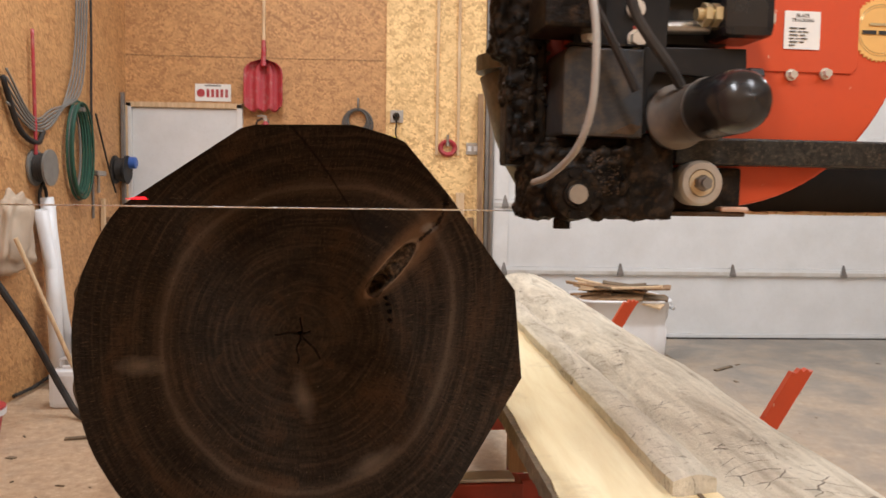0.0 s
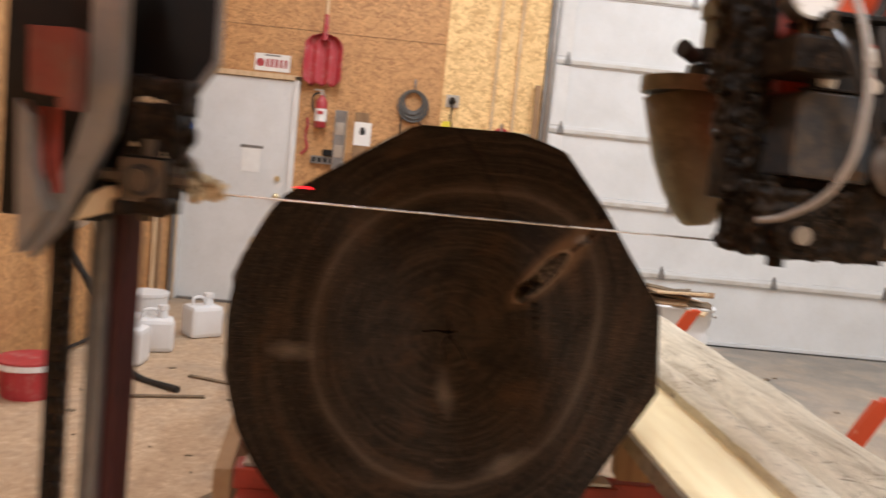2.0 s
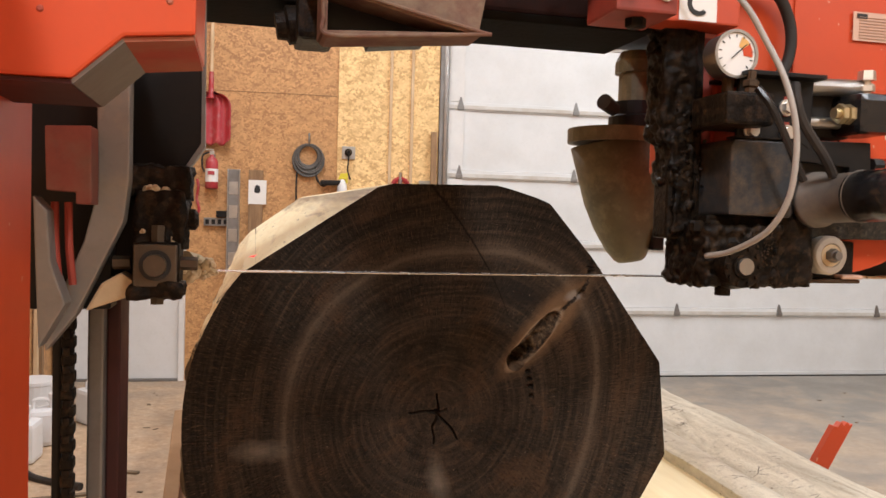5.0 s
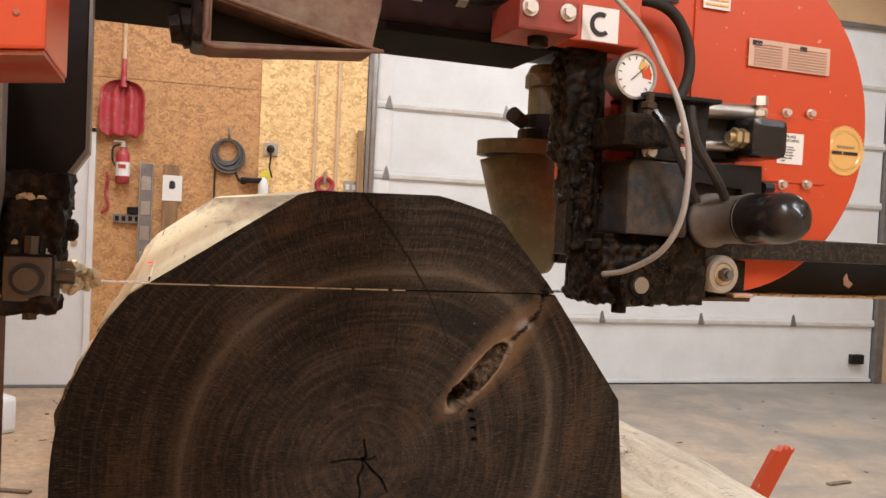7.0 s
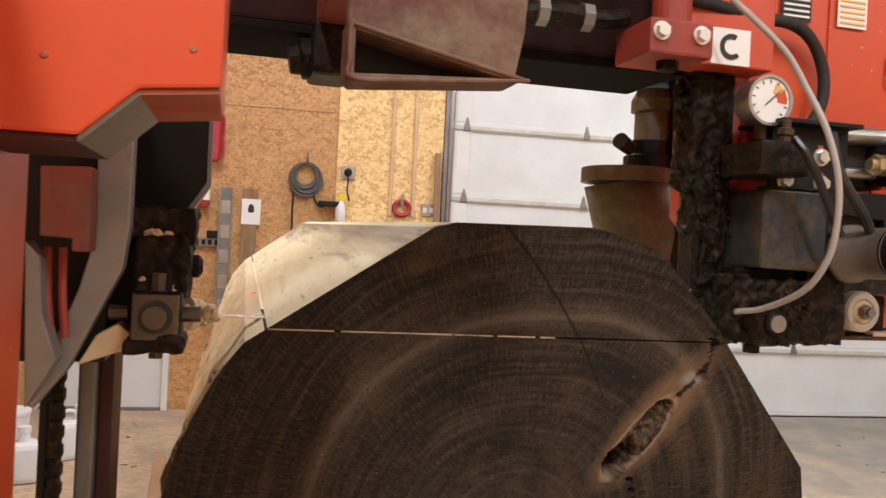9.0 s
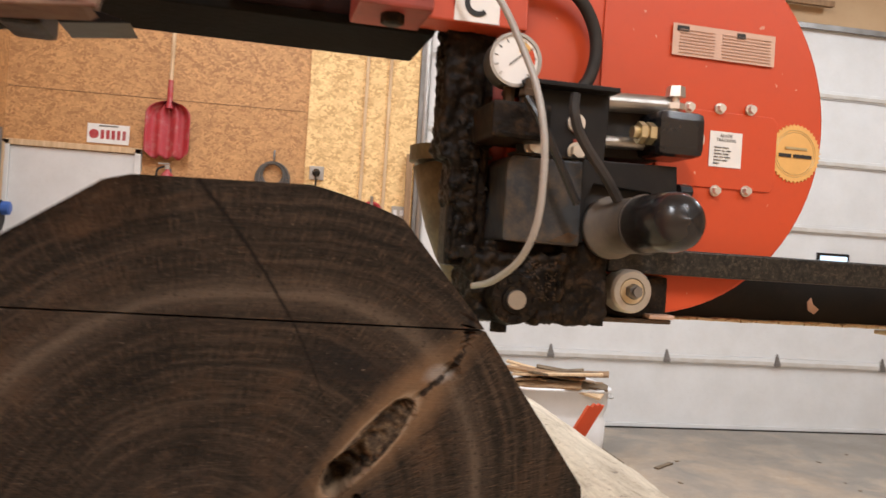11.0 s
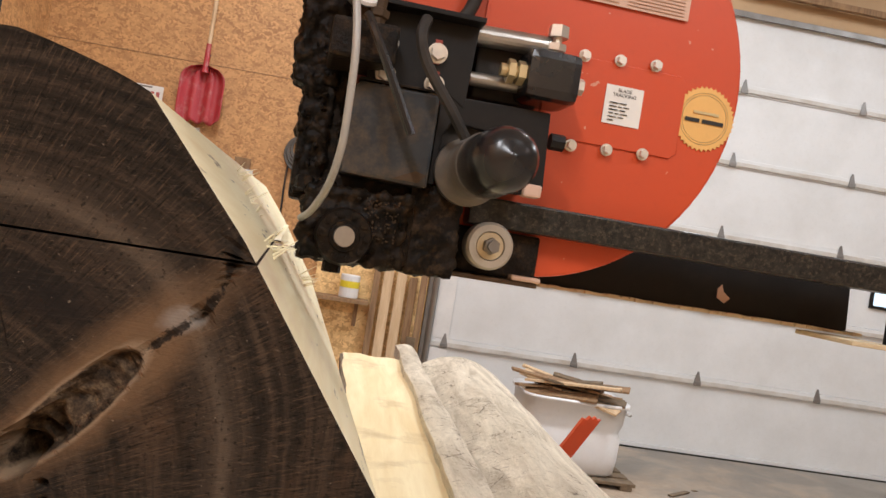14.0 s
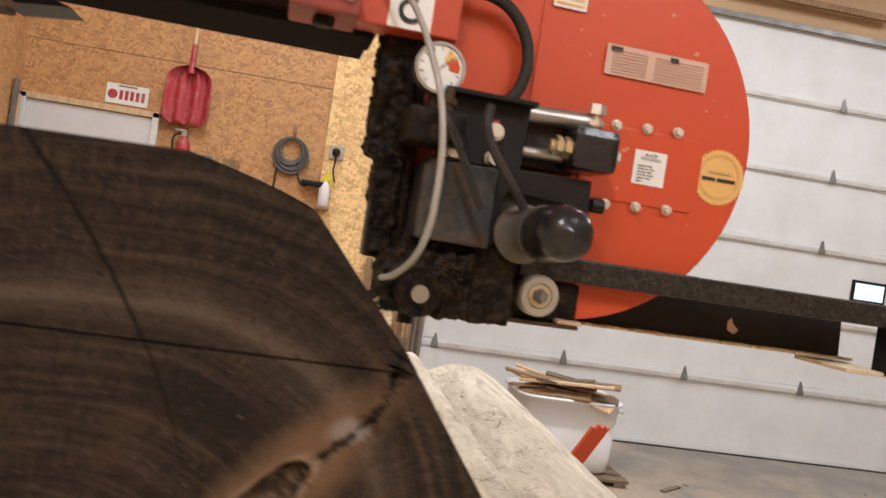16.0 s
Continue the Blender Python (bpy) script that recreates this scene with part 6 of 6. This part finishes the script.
# cable coil with its lead
COIL_GREY = worn("dark_grey_cable", (0.10, 0.09, 0.08), (0.05, 0.045, 0.04), 0.55, 0, 10, 60, 0.4, 0.1)
coil = group_at("cable_coil", "grey cable coil hung on a hook with its lead", "cable")
rng = random.Random(12)
for k in range(11):
    r0 = 0.082 + 0.005 * k
    cx, cz = -0.128 + rng.uniform(-0.012, 0.012), 1.915 - 0.004 * k
    pts = [(cx + r0 * math.sin(a), WY - 0.025 - 0.006 * (k % 4), cz + r0 * 1.05 * math.cos(a)) for a in [2 * math.pi * j / 20 for j in range(21)]]
    part("loop", hose(pts, 0.0085, 6, 3), COIL_GREY, coil)
part("lead", hose([(-0.21, WY - 0.03, 1.85), (-0.225, WY - 0.03, 1.70), (-0.22, WY - 0.03, 1.40), (-0.20, WY - 0.03, 1.0)], 0.008, 6, 6), RUBBER, coil)
part("lead", hose([(-0.07, WY - 0.03, 1.83), (-0.05, WY - 0.04, 1.72), (0.0, WY - 0.05, 1.66), (0.06, WY - 0.05, 1.69)], 0.009, 6, 6), RUBBER, coil)
part("tool_head", box(-0.02, 0.16, WY - 0.09, WY - 0.03, 1.665, 1.71, 0.012, None), BLACK, coil)
part("hook", hose([(-0.123, WY, 2.10), (-0.123, WY - 0.05, 2.10), (-0.123, WY - 0.06, 2.04), (-0.123, WY - 0.03, 2.0)], 0.008, 8, 5), STEEL_DULL, coil)
# socket with its plug
PANEL_Y = WALL_Y - 0.013
so = tagged(part("wall_socket", box(0.16, 0.275, PANEL_Y - 0.012, PANEL_Y, 1.90, 2.01, 0.003), STEEL), "steel wall socket with a black plug", "socket")
part("plug", lathe([(0, 0.032), (0.05, 0.032), (0.07, 0.018), (0.09, 0.012)], (0.213, PANEL_Y - 0.012, 1.955), (0.213, 0, 1.93), 12), BLACK, so)
part("plug_cord", hose([(0.213, PANEL_Y - 0.09, 1.95), (0.215, PANEL_Y - 0.07, 1.88), (0.21, PANEL_Y - 0.05, 1.80), (0.235, PANEL_Y - 0.05, 1.72)], 0.007, 6, 5), RUBBER, so)
# spray bottle hung on the wall
bot = group_at("spray_bottle", "white spray bottle with a yellow trigger head", "spray bottle")
part("bottle", lathe([(0, 0.035), (0.01, 0.042), (0.14, 0.042), (0.18, 0.028), (0.20, 0.014)], (0.165, WY - 0.065, 1.52), (0.165, WY - 0.065, 3), 20), WHITE_PLASTIC, bot, "", True)
part("trigger_head", plate([(0.13, 1.72), (0.20, 1.72), (0.215, 1.75), (0.21, 1.775), (0.15, 1.77), (0.14, 1.745)], WY - 0.08, WY - 0.05, 0.003), YELLOW, bot)
part("trigger", box(0.195, 0.212, WY - 0.072, WY - 0.058, 1.69, 1.74, 0.003), YELLOW, bot)
part("shelf_bracket", box(0.11, 0.22, WY - 0.12, WY - 0.0, 1.50, 1.52, 0.003), TIMBER, bot)
# battens, reel of red hose, twin socket
for x in (0.577, 0.766):
    tagged(part("batten", box(x - 0.013, x + 0.013, PANEL_Y - 0.02, PANEL_Y, 1.62, CEIL - 0.02, 0.003), TIMBER_PALE), "narrow pale timber batten up the wall", "batten", "battens on the wall")
reel = group_at("air_hose", "coiled red air hose on a wall tap", "hose")
for k in range(4):
    r0 = 0.05 + 0.009 * k
    pts = [(0.675 + r0 * math.sin(a), PANEL_Y - 0.02 - 0.008 * (k % 3), 1.685 + r0 * 0.9 * math.cos(a)) for a in [2 * math.pi * j / 16 for j in range(17)]]
    part("loop", hose(pts, 0.008, 6, 3), CLOTH_RED, reel)
part("tap", lathe([(0, 0.018), (0.05, 0.018), (0.055, 0.012), (0.10, 0.012)], (0.672, PANEL_Y - 0.03, 1.70), (0.672, PANEL_Y - 0.03, 3), 10), STEEL, reel)
ts = tagged(part("twin_socket", box(0.84, 0.96, PANEL_Y - 0.012, PANEL_Y, 1.63, 1.735, 0.003), STEEL), "steel twin wall socket", "socket")
for x in (0.87, 0.925):
    part("outlet", box(x - 0.016, x + 0.016, PANEL_Y - 0.015, PANEL_Y - 0.012, 1.66, 1.705, 0.004), WHITE_PLASTIC, ts)
# everything from the shovel to the twin socket hangs a little nearer the entrance door, which stands in the corner
for ob in list(bpy.data.objects):
    kind_name = ob.name.split(".")[0]
    if kind_name in ("scoop_shovel", "fire_extinguisher", "straight_edge", "dark_board", "paper_card", "switch_box", "charger", "red_hook", "cable_coil",
                     "wall_socket", "spray_bottle", "batten", "air_hose", "twin_socket"):
        ob.location.x -= 0.056
    elif kind_name in ("door_1", "paper_notice", "number_plate"):
        ob.location.x -= 0.088
# door jamb, track and lumber beside the overhead door
tagged(part("door_jamb", box(0.955, GX0 + 0.055, WALL_Y - 0.03, WALL_Y + 0.10, FLOOR, GTOP + 0.05, 0.004), STEEL_DULL), "grey steel jamb and track of the overhead door", "door jamb", kind="structure")
tagged(part("door_jamb", box(GX1 - 0.04, GX1 + 0.06, WALL_Y - 0.03, WALL_Y + 0.10, FLOOR, GTOP + 0.05, 0.004), STEEL_DULL), "grey steel jamb of the overhead door", "door jamb", kind="structure")
tagged(part("door_track", hose([(1.01, WALL_Y - 0.03, 0.1), (1.01, WALL_Y - 0.03, 2.0), (1.01, WALL_Y - 0.04, 3.5), (1.01, WALL_Y - 0.3, 3.95), (1.01, WALL_Y - 1.6, 4.05)], 0.022, 8), STEEL), "galvanised door track", "door track", kind="structure")
tagged(part("angle_iron", box(3.1, 4.6, WALL_Y - 0.12, WALL_Y - 0.07, 3.78, 3.83, 0.003), TIMBER), "rusty angle iron above the overhead door", "angle iron", kind="structure")
tagged(part("angle_hanger", box(3.78, 3.84, WALL_Y - 0.11, WALL_Y - 0.002, 3.80, CEIL, 0.003), TIMBER), "rusty hanger above the overhead door", "hanger", kind="structure")
tagged(part("door_header", box(GX0, GX1, WALL_Y - 0.02, WALL_Y, GTOP - 0.03, GTOP + 0.02, 0.003), STEEL_DULL), "grey steel header of the overhead door", "door header", kind="structure")
for k, (x, w, h, mt) in enumerate(((0.63, 0.075, 1.15, TIMBER_PALE), (0.735, 0.075, 1.32, TIMBER_PALE), (0.83, 0.06, 1.10, TIMBER), (0.905, 0.05, 2.2, TIMBER), (0.54, 0.05, 1.22, TIMBER))):
    tagged(part("leaning_board", box(x - w / 2, x + w / 2, -0.016, 0.016, 0, h, 0.003, Matrix.Translation((0, WALL_Y - 0.13, FLOOR)) @ pose(0, 0, 0, -4, 0, 0) if h < 2 else Matrix.Translation((0, WALL_Y - 0.20, FLOOR)) @ pose(0, 0, 0, -4, 0, 0)), mt), "rough board leaning beside the overhead door", "board", "boards beside the overhead door")
tagged(part("bark_offcut", box(0.83, 0.90, WALL_Y - 0.24, WALL_Y - 0.21, FLOOR, 0.62, 0.006), BARK), "splintered bark offcut beside the boards", "offcut")
tag2 = tagged(part("can", lathe([(0, 0.07), (0.005, 0.075), (0.17, 0.075), (0.178, 0.07)], (0.34, WALL_Y - 0.12, 0.84), (0.34, WALL_Y - 0.12, 3), 20), WHITE_PLASTIC), "white can with a yellow band on a shelf", "can")
part("band", lathe([(0, 0.0762), (0.05, 0.0762)], (0.34, WALL_Y - 0.12, 0.92), (0.34, WALL_Y - 0.12, 3), 20), YELLOW, tag2)
shelf = tagged(part("wall_shelf", box(-0.35, 0.5, WALL_Y - 0.25, WALL_Y - 0.014, 0.81, 0.84, 0.003), TIMBER), "brown timber wall shelf", "shelf")
for x in (-0.25, 0.40):
    part("bracket", plate([(x, 0.81), (x + 0.03, 0.81), (x + 0.03, 0.62), (x, 0.62)], WALL_Y - 0.05, WALL_Y - 0.014, 0.002), TIMBER, shelf)

# windows in the overhead door
m_w, nt_w, bs_w, _, _ = nodes_of("daylit_glass")
bs_w.inputs["Base Color"].default_value = (0.6, 0.75, 0.9, 1)
bs_w.inputs["Emission Color"].default_value, bs_w.inputs["Emission Strength"].default_value = (0.62, 0.82, 1.0, 1), 0.9
bs_w.inputs["Roughness"].default_value = 0.1
for x in (2.62, 4.83):
    w = part("window", box(x - 0.16, x + 0.16, WALL_Y + 0.008, WALL_Y + 0.031, 1.41, 1.60, 0.006), BLACK, garage, "small black-framed window")
    part("pane", box(x - 0.135, x + 0.135, WALL_Y + 0.005, WALL_Y + 0.008, 1.435, 1.575, 0), m_w, w)
part("weather_strip", box(GX0 + 0.06, GX1 - 0.03, WALL_Y + 0.0, WALL_Y + 0.06, FLOOR, FLOOR + 0.012, 0), RUBBER, garage)

# tote of scraps by the overhead door
pal = group_at("pallet", "old timber pallet on the floor", "pallet")
for k in range(5):
    part("deck_board", box(1.62, 2.36, 4.50 + 0.15 * k, 4.61 + 0.15 * k, FLOOR + 0.03, FLOOR + 0.05, 0.003), BARK, pal)
for x in (1.64, 1.95, 2.26):
    part("bearer", box(x, x + 0.08, 4.50, 5.20, FLOOR, FLOOR + 0.03, 0.003), BARK, pal)
tote = group_at("plastic_tote", "white plastic tote heaped with bark scraps", "tote")
bm = bmesh.new()
prof = [(0.0, 0.86), (0.02, 0.93), (0.10, 0.96), (0.22, 0.97), (0.24, 0.93), (0.27, 0.93), (0.30, 0.98), (0.40, 1.0), (0.405, 1.05), (0.425, 1.05)]
prev = None
for h, sc in prof:
    row = []
    for k in range(48):
        a = 2 * math.pi * k / 48
        ca, sa = math.cos(a), math.sin(a)
        px, py = abs(ca) ** 0.35 * math.copysign(0.345, ca) * sc, abs(sa) ** 0.35 * math.copysign(0.30, sa) * sc
        row.append(bm.verts.new((1.93 + px, 4.84 + py, FLOOR + 0.05 + h * 1.14)))
    if prev:
        for k in range(48):
            bm.faces.new((prev[k], prev[(k + 1) % 48], row[(k + 1) % 48], row[k]))
    else:
        bm.faces.new(row[::-1])
    prev = row
inner = [bm.verts.new((1.93 + (v.co.x - 1.93) * 0.93, 4.84 + (v.co.y - 4.84) * 0.93, v.co.z - 0.03)) for v in prev]
for k in range(48):
    bm.faces.new((prev[k], prev[(k + 1) % 48], inner[(k + 1) % 48], inner[k]))
bm.faces.new(inner)
bmesh.ops.recalc_face_normals(bm, faces=bm.faces)
part("tub", bm, WHITE_PLASTIC, tote, "", True)
for dx in (-1, 1):
    part("handle", hose([(1.93 + dx * 0.40, 4.74, FLOOR + 0.46), (1.93 + dx * 0.43, 4.80, FLOOR + 0.44), (1.93 + dx * 0.43, 4.88, FLOOR + 0.44), (1.93 + dx * 0.40, 4.94, FLOOR + 0.46)], 0.014, 8, 5), WHITE_PLASTIC, tote)
part("liner", box(1.62, 2.24, 4.60, 5.08, FLOOR + 0.50, FLOOR + 0.515, 0.004), PAPER, tote)
rng = random.Random(31)
for k in range(16):
    L, w = rng.uniform(0.3, 0.72), rng.uniform(0.05, 0.13)
    m = Matrix.Translation((1.93 + rng.uniform(-0.14, 0.12), 4.80 + rng.uniform(-0.18, 0.16), FLOOR + 0.535 + 0.006 * k)) @ pose(0, 0, 0, rng.uniform(-14, 14), rng.uniform(-11, 11), rng.uniform(-35, 35))
    tagged(part("scrap_board", box(-L / 2, L / 2, -w / 2, w / 2, -0.008, 0.008, 0.003, m), (BARK, TIMBER, TIMBER, BARK, TIMBER_PALE)[k % 5]), "rough bark scrap heaped in the tote", "wood scrap", "scraps in the tote")

# ---- side wall: hoses, cables and tools ----
LX = LEFT_X + 0.004


def on_wall(pts):
    return [(LX + 0.03, y, z) for y, z in pts]


def wall_hose(name, pts, r, mt, label, cat="hose"):
    return tagged(part(name, hose(on_wall(pts), r, 8, 8), mt, None, "", True), label, cat)


for k in range(5):
    o = 0.05 * k
    wall_hose("grey_cable", [(4.72 + o, 2.9), (4.66 + o, 2.3), (4.50 + o, 1.95), (4.25, 1.72 + o * 0.5), (3.95, 1.66 + o * 0.4), (3.60, 1.80 + o)], 0.0075, GREY_HOSE, "grey cable hanging in a long loop on the side wall", "cable")
gh = group_at("green_hose", "dark green garden hose coiled on a wall hook", "hose")
for k in range(9):
    cy, ry, rz = 4.62 + 0.010 * k, 0.11 + 0.014 * k, 0.28 + 0.010 * k
    pts = [(LX + 0.03 + 0.012 * (k % 4), cy + ry * math.sin(a), 1.56 + rz * math.cos(a)) for a in [2 * math.pi * j / 18 for j in range(19)]]
    part("loop", hose(pts, 0.009, 7, 3), GREEN if k % 5 else GREY_HOSE, gh)
part("hook", box(LX, LX + 0.10, 4.62, 4.66, 1.84, 1.87, 0.004), STEEL_DULL, gh)
wall_hose("hanging_cable", [(4.98, 3.0), (4.98, 2.4), (4.96, 1.9), (4.99, 1.6)], 0.010, RUBBER, "black cord hanging on the side wall", "cord")
wall_hose("hanging_cable", [(5.05, 1.86), (5.22, 1.60), (5.36, 1.40), (5.48, 1.25)], 0.008, RUBBER, "thin black cord slung across the side wall", "cord")
wall_hose("red_rod", [(3.965, 2.30), (3.975, 1.9), (3.985, 1.45)], 0.012, CLOTH_RED, "thin red rod hung on the side wall", "rod")
wall_hose("black_belt", [(3.55, 1.95), (3.75, 1.66), (4.0, 1.58), (4.1, 1.66)], 0.018, RUBBER, "black rubber belt on the side wall", "belt")
for y, z, mt, nm in ((4.02, 1.42, GREY_HOSE, "reel"), (5.55, 1.44, RUBBER, "reel")):
    rl = tagged(part("cord_reel", lathe([(0, 0.12), (0.015, 0.12), (0.02, 0.05), (0.09, 0.05), (0.095, 0.12), (0.11, 0.12)], (LX, y, z), (1, y, z), 24), mt), "dark cord reel on the side wall", "reel", "reels on the side wall")
    for k in range(4):
        part("winding", hose([(LX + 0.03 + 0.015 * k, y + 0.085 * math.sin(a), z + 0.085 * math.cos(a)) for a in [2 * math.pi * j / 12 for j in range(13)]], 0.012, 6, 3), RUBBER, rl)
part("blue_cap", lathe([(0, 0.05), (0.05, 0.05), (0.06, 0.03)], (LX + 0.11, 5.60, 1.50), (1, 5.60, 1.50), 16), BLUE, bpy.data.objects["cord_reel.001"])
clamp = group_at("bar_clamp", "grey steel bar clamp hung on the side wall", "clamp")
part("bar", box(LX, LX + 0.012, 5.02, 5.05, 1.05, 1.55, 0.003), STEEL_DULL, clamp)
part("jaw", box(LX, LX + 0.09, 4.92, 5.10, 1.38, 1.42, 0.008), STEEL, clamp)
part("screw", cyl((LX + 0.05, 5.03, 1.25), (LX + 0.05, 5.03, 1.40), 0.012), STEEL, clamp)
pl = group_at("pliers", "black handled pliers on a nail", "pliers")
for dy in (-1, 1):
    part("handle", hose([(LX + 0.02, 4.10, 1.32), (LX + 0.02, 4.10 + 0.05 * dy, 1.25), (LX + 0.02, 4.10 + 0.04 * dy, 1.15)], 0.012, 8, 5), RUBBER, pl)
for y, z1, mt in ((5.70, 2.1, STEEL_DULL), (5.76, 2.0, TIMBER_PALE), (5.20, 1.2, TIMBER_PALE), (5.32, 1.05, TIMBER)):
    tagged(part("long_tool", box(LX + 0.01, LX + 0.04, y - 0.02, y + 0.02, FLOOR, z1, 0.004), mt), "long thin tool leaning on the side wall", "tool", "tools along the side wall")

# white pipes, bag, jugs on the floor
for k, (y, dx, h) in enumerate(((3.95, 0.10, 1.22), (4.12, 0.12, 1.26), (4.20, 0.16, 1.20))):
    m = Matrix.Translation((LX + 0.16, y, FLOOR)) @ pose(0, 0, 0, -7 + 9 * k, -5, 0)
    bm = lathe([(0, 0.045), (h, 0.045), (h, 0.040), (h - 0.02, 0.040)], (0, 0, 0), (0, 0, 1), 18)
    bmesh.ops.transform(bm, matrix=m, verts=bm.verts)
    tagged(part("plastic_pipe", bm, WHITE_PLASTIC, None, "", True), "white plastic pipe leaning on the side wall", "pipe", "pipes along the side wall")
bm = bmesh.new()
bmesh.ops.create_icosphere(bm, subdivisions=4, radius=1)
for v in bm.verts:
    n = noise.noise(v.co * 2.2) * 0.16 + noise.noise(v.co * 6) * 0.06
    w = abs(v.co.z) ** 0.5 * math.copysign(1, v.co.z)
    v.co = Vector((LX + 0.09 + v.co.x * (0.07 + n * 0.25), 3.52 + v.co.y * (0.19 + n * 0.3) * (1.1 - 0.3 * w), 1.02 + w * (0.24 + n * 0.3)))
tagged(part("paper_sack", bm, PAPER, None, "", True), "crumpled brown paper sack hung on the wall", "sack")
for k, (x, y, s) in enumerate(((-1.78, 3.55, 1.0), (-1.72, 3.92, 0.95), (-1.55, 4.45, 1.0))):
    jug = group_at("plastic_jug", "white plastic jug standing in the sawdust", "jug", pose(x, y, FLOOR, 0, 0, 20 * k), "jugs on the floor")
    part("body", box(-0.12 * s, 0.12 * s, -0.10 * s, 0.10 * s, 0, 0.23 * s, 0.03), WHITE_PLASTIC, jug)
    part("neck", lathe([(0, 0.035), (0.05, 0.03), (0.055, 0.036), (0.085, 0.036)], (0.04, 0, 0.23 * s), (0.04, 0, 1), 16), WHITE_PLASTIC, jug)
    part("handle", hose([(-0.08, 0, 0.22 * s), (-0.075, 0, 0.28 * s), (-0.01, 0, 0.285 * s), (0.02, 0, 0.25 * s)], 0.012, 8, 5), WHITE_PLASTIC, jug)
tagged(part("broom_stick", cyl((-1.72, 3.60, FLOOR + 0.02), (-2.02, 3.35, 1.0), 0.013), TIMBER_PALE), "wooden broom stick leaning on the wall", "stick")
wall_hose("floor_cable", [(4.4, 0.05), (4.2, 0.02), (3.9, 0.0), (3.6, 0.01)], 0.012, RUBBER, "black cable trailing down to the floor", "cable")
tagged(part("dark_hose", hose([(LX + 0.1, 3.1, 0.9), (LX + 0.3, 3.2, 0.5), (-1.75, 3.3, 0.12), (-1.6, 3.2, FLOOR + 0.02), (-1.3, 3.0, FLOOR + 0.02)], 0.02, 8), RUBBER), "black rubber hose looped down to the floor", "hose")
tub = tagged(part("red_tub", lathe([(0, 0.13), (0.18, 0.16), (0.19, 0.17), (0.2, 0.17)], (-2.0, 2.75, FLOOR), (-2.0, 2.75, 1), 24), CLOTH_RED), "small red tub on the floor", "tub")
part("tub_rim", lathe([(0, 0.172), (0.03, 0.172)], (-2.0, 2.75, FLOOR + 0.16), (-2.0, 2.75, 1), 24), WHITE_PLASTIC, tub)
tagged(part("white_bucket", lathe([(0, 0.12), (0.30, 0.145), (0.31, 0.15), (0.33, 0.15)], (-1.89, 4.23, FLOOR), (-1.89, 4.23, 1), 24), WHITE_PLASTIC), "white bucket standing in the sawdust", "bucket")

# scraps strewn over the floor
rng = random.Random(77)
bm = bmesh.new()
for k in range(240):
    x, y = rng.uniform(-2.0, 5.5), rng.uniform(0.8, 5.7)
    if -0.6 < x < 1.3 and y < 4 or x > 1.3 and rng.random() < 0.65:
        continue
    L = rng.uniform(0.006, 0.022) * (2.5 if rng.random() < 0.08 else 1)
    W = L * rng.uniform(0.15, 0.7)
    add_box(bm, -L, L, -W, W, 0, 0.004, 0, Matrix.Translation((x, y, FLOOR + 0.001)) @ pose(0, 0, 0, 0, 0, rng.uniform(0, 180)))
tagged(part("wood_chips", bm, [BARK]), "dark bark chips strewn over the floor", "wood chips", kind="stuff")
for x, y, L, a in ((-1.35, 2.9, 0.22, 15), (-1.2, 3.3, 0.14, -20), (2.7, 4.6, 0.12, 40), (3.4, 2.9, 0.09, 10)):
    tagged(part("bark_strip", box(-L, L, -0.018, 0.018, 0, 0.012, 0.004, Matrix.Translation((x, y, FLOOR + 0.001)) @ pose(0, 0, 0, 0, 0, a)), BARK), "dark strip of bark on the floor", "bark strip", "bark strips on the floor")



def motions():
    """The head's way down the log, and the wood that the blade pushes through the cut."""
    rows, tongue = [], []
    for t, s in ((0, -0.418), (1.0, -0.418), (2.0, -0.418), (2.8, -0.416), (3.2, -0.408), (3.5, -0.386), (4.0, -0.327), (5.2, -0.17), (6.5, -0.043), (7, 0.0), (8, 0.058), (9, 0.115), (10, 0.176),
                 (12.5, 0.327), (13.5, 0.391), (14.5, 0.450), (15.5, 0.514), (16, 0.548)):
        p = AXIS * s
        rows.append((t, pose(p.x, p.y, 0.008 * s, 0, 0, HEAD_TURN)))
    for t, s in ((0, 0.0), (4.0, 0.0), (6.0, 0.0), (6.5, 0.05), (7, 0.094), (8, 0.154), (9, 0.212), (10, 0.273), (12.5, 0.422), (14.5, 0.547), (16, 0.646)):
        p = AXIS * s
        tongue.append((t, pose(p.x, p.y, 0.014 * s)))
    walk(kerf_dust, [(t, pose(AXIS.x * y, y, 0)) for t, y in ((0, 0.05), (5.0, 0.05), (6.3, 0.002), (10.2, 0.002), (12.2, 0.14), (16, 0.3))])
    walk(head, rows)
    walk(kerf_wood, tongue)


motions()
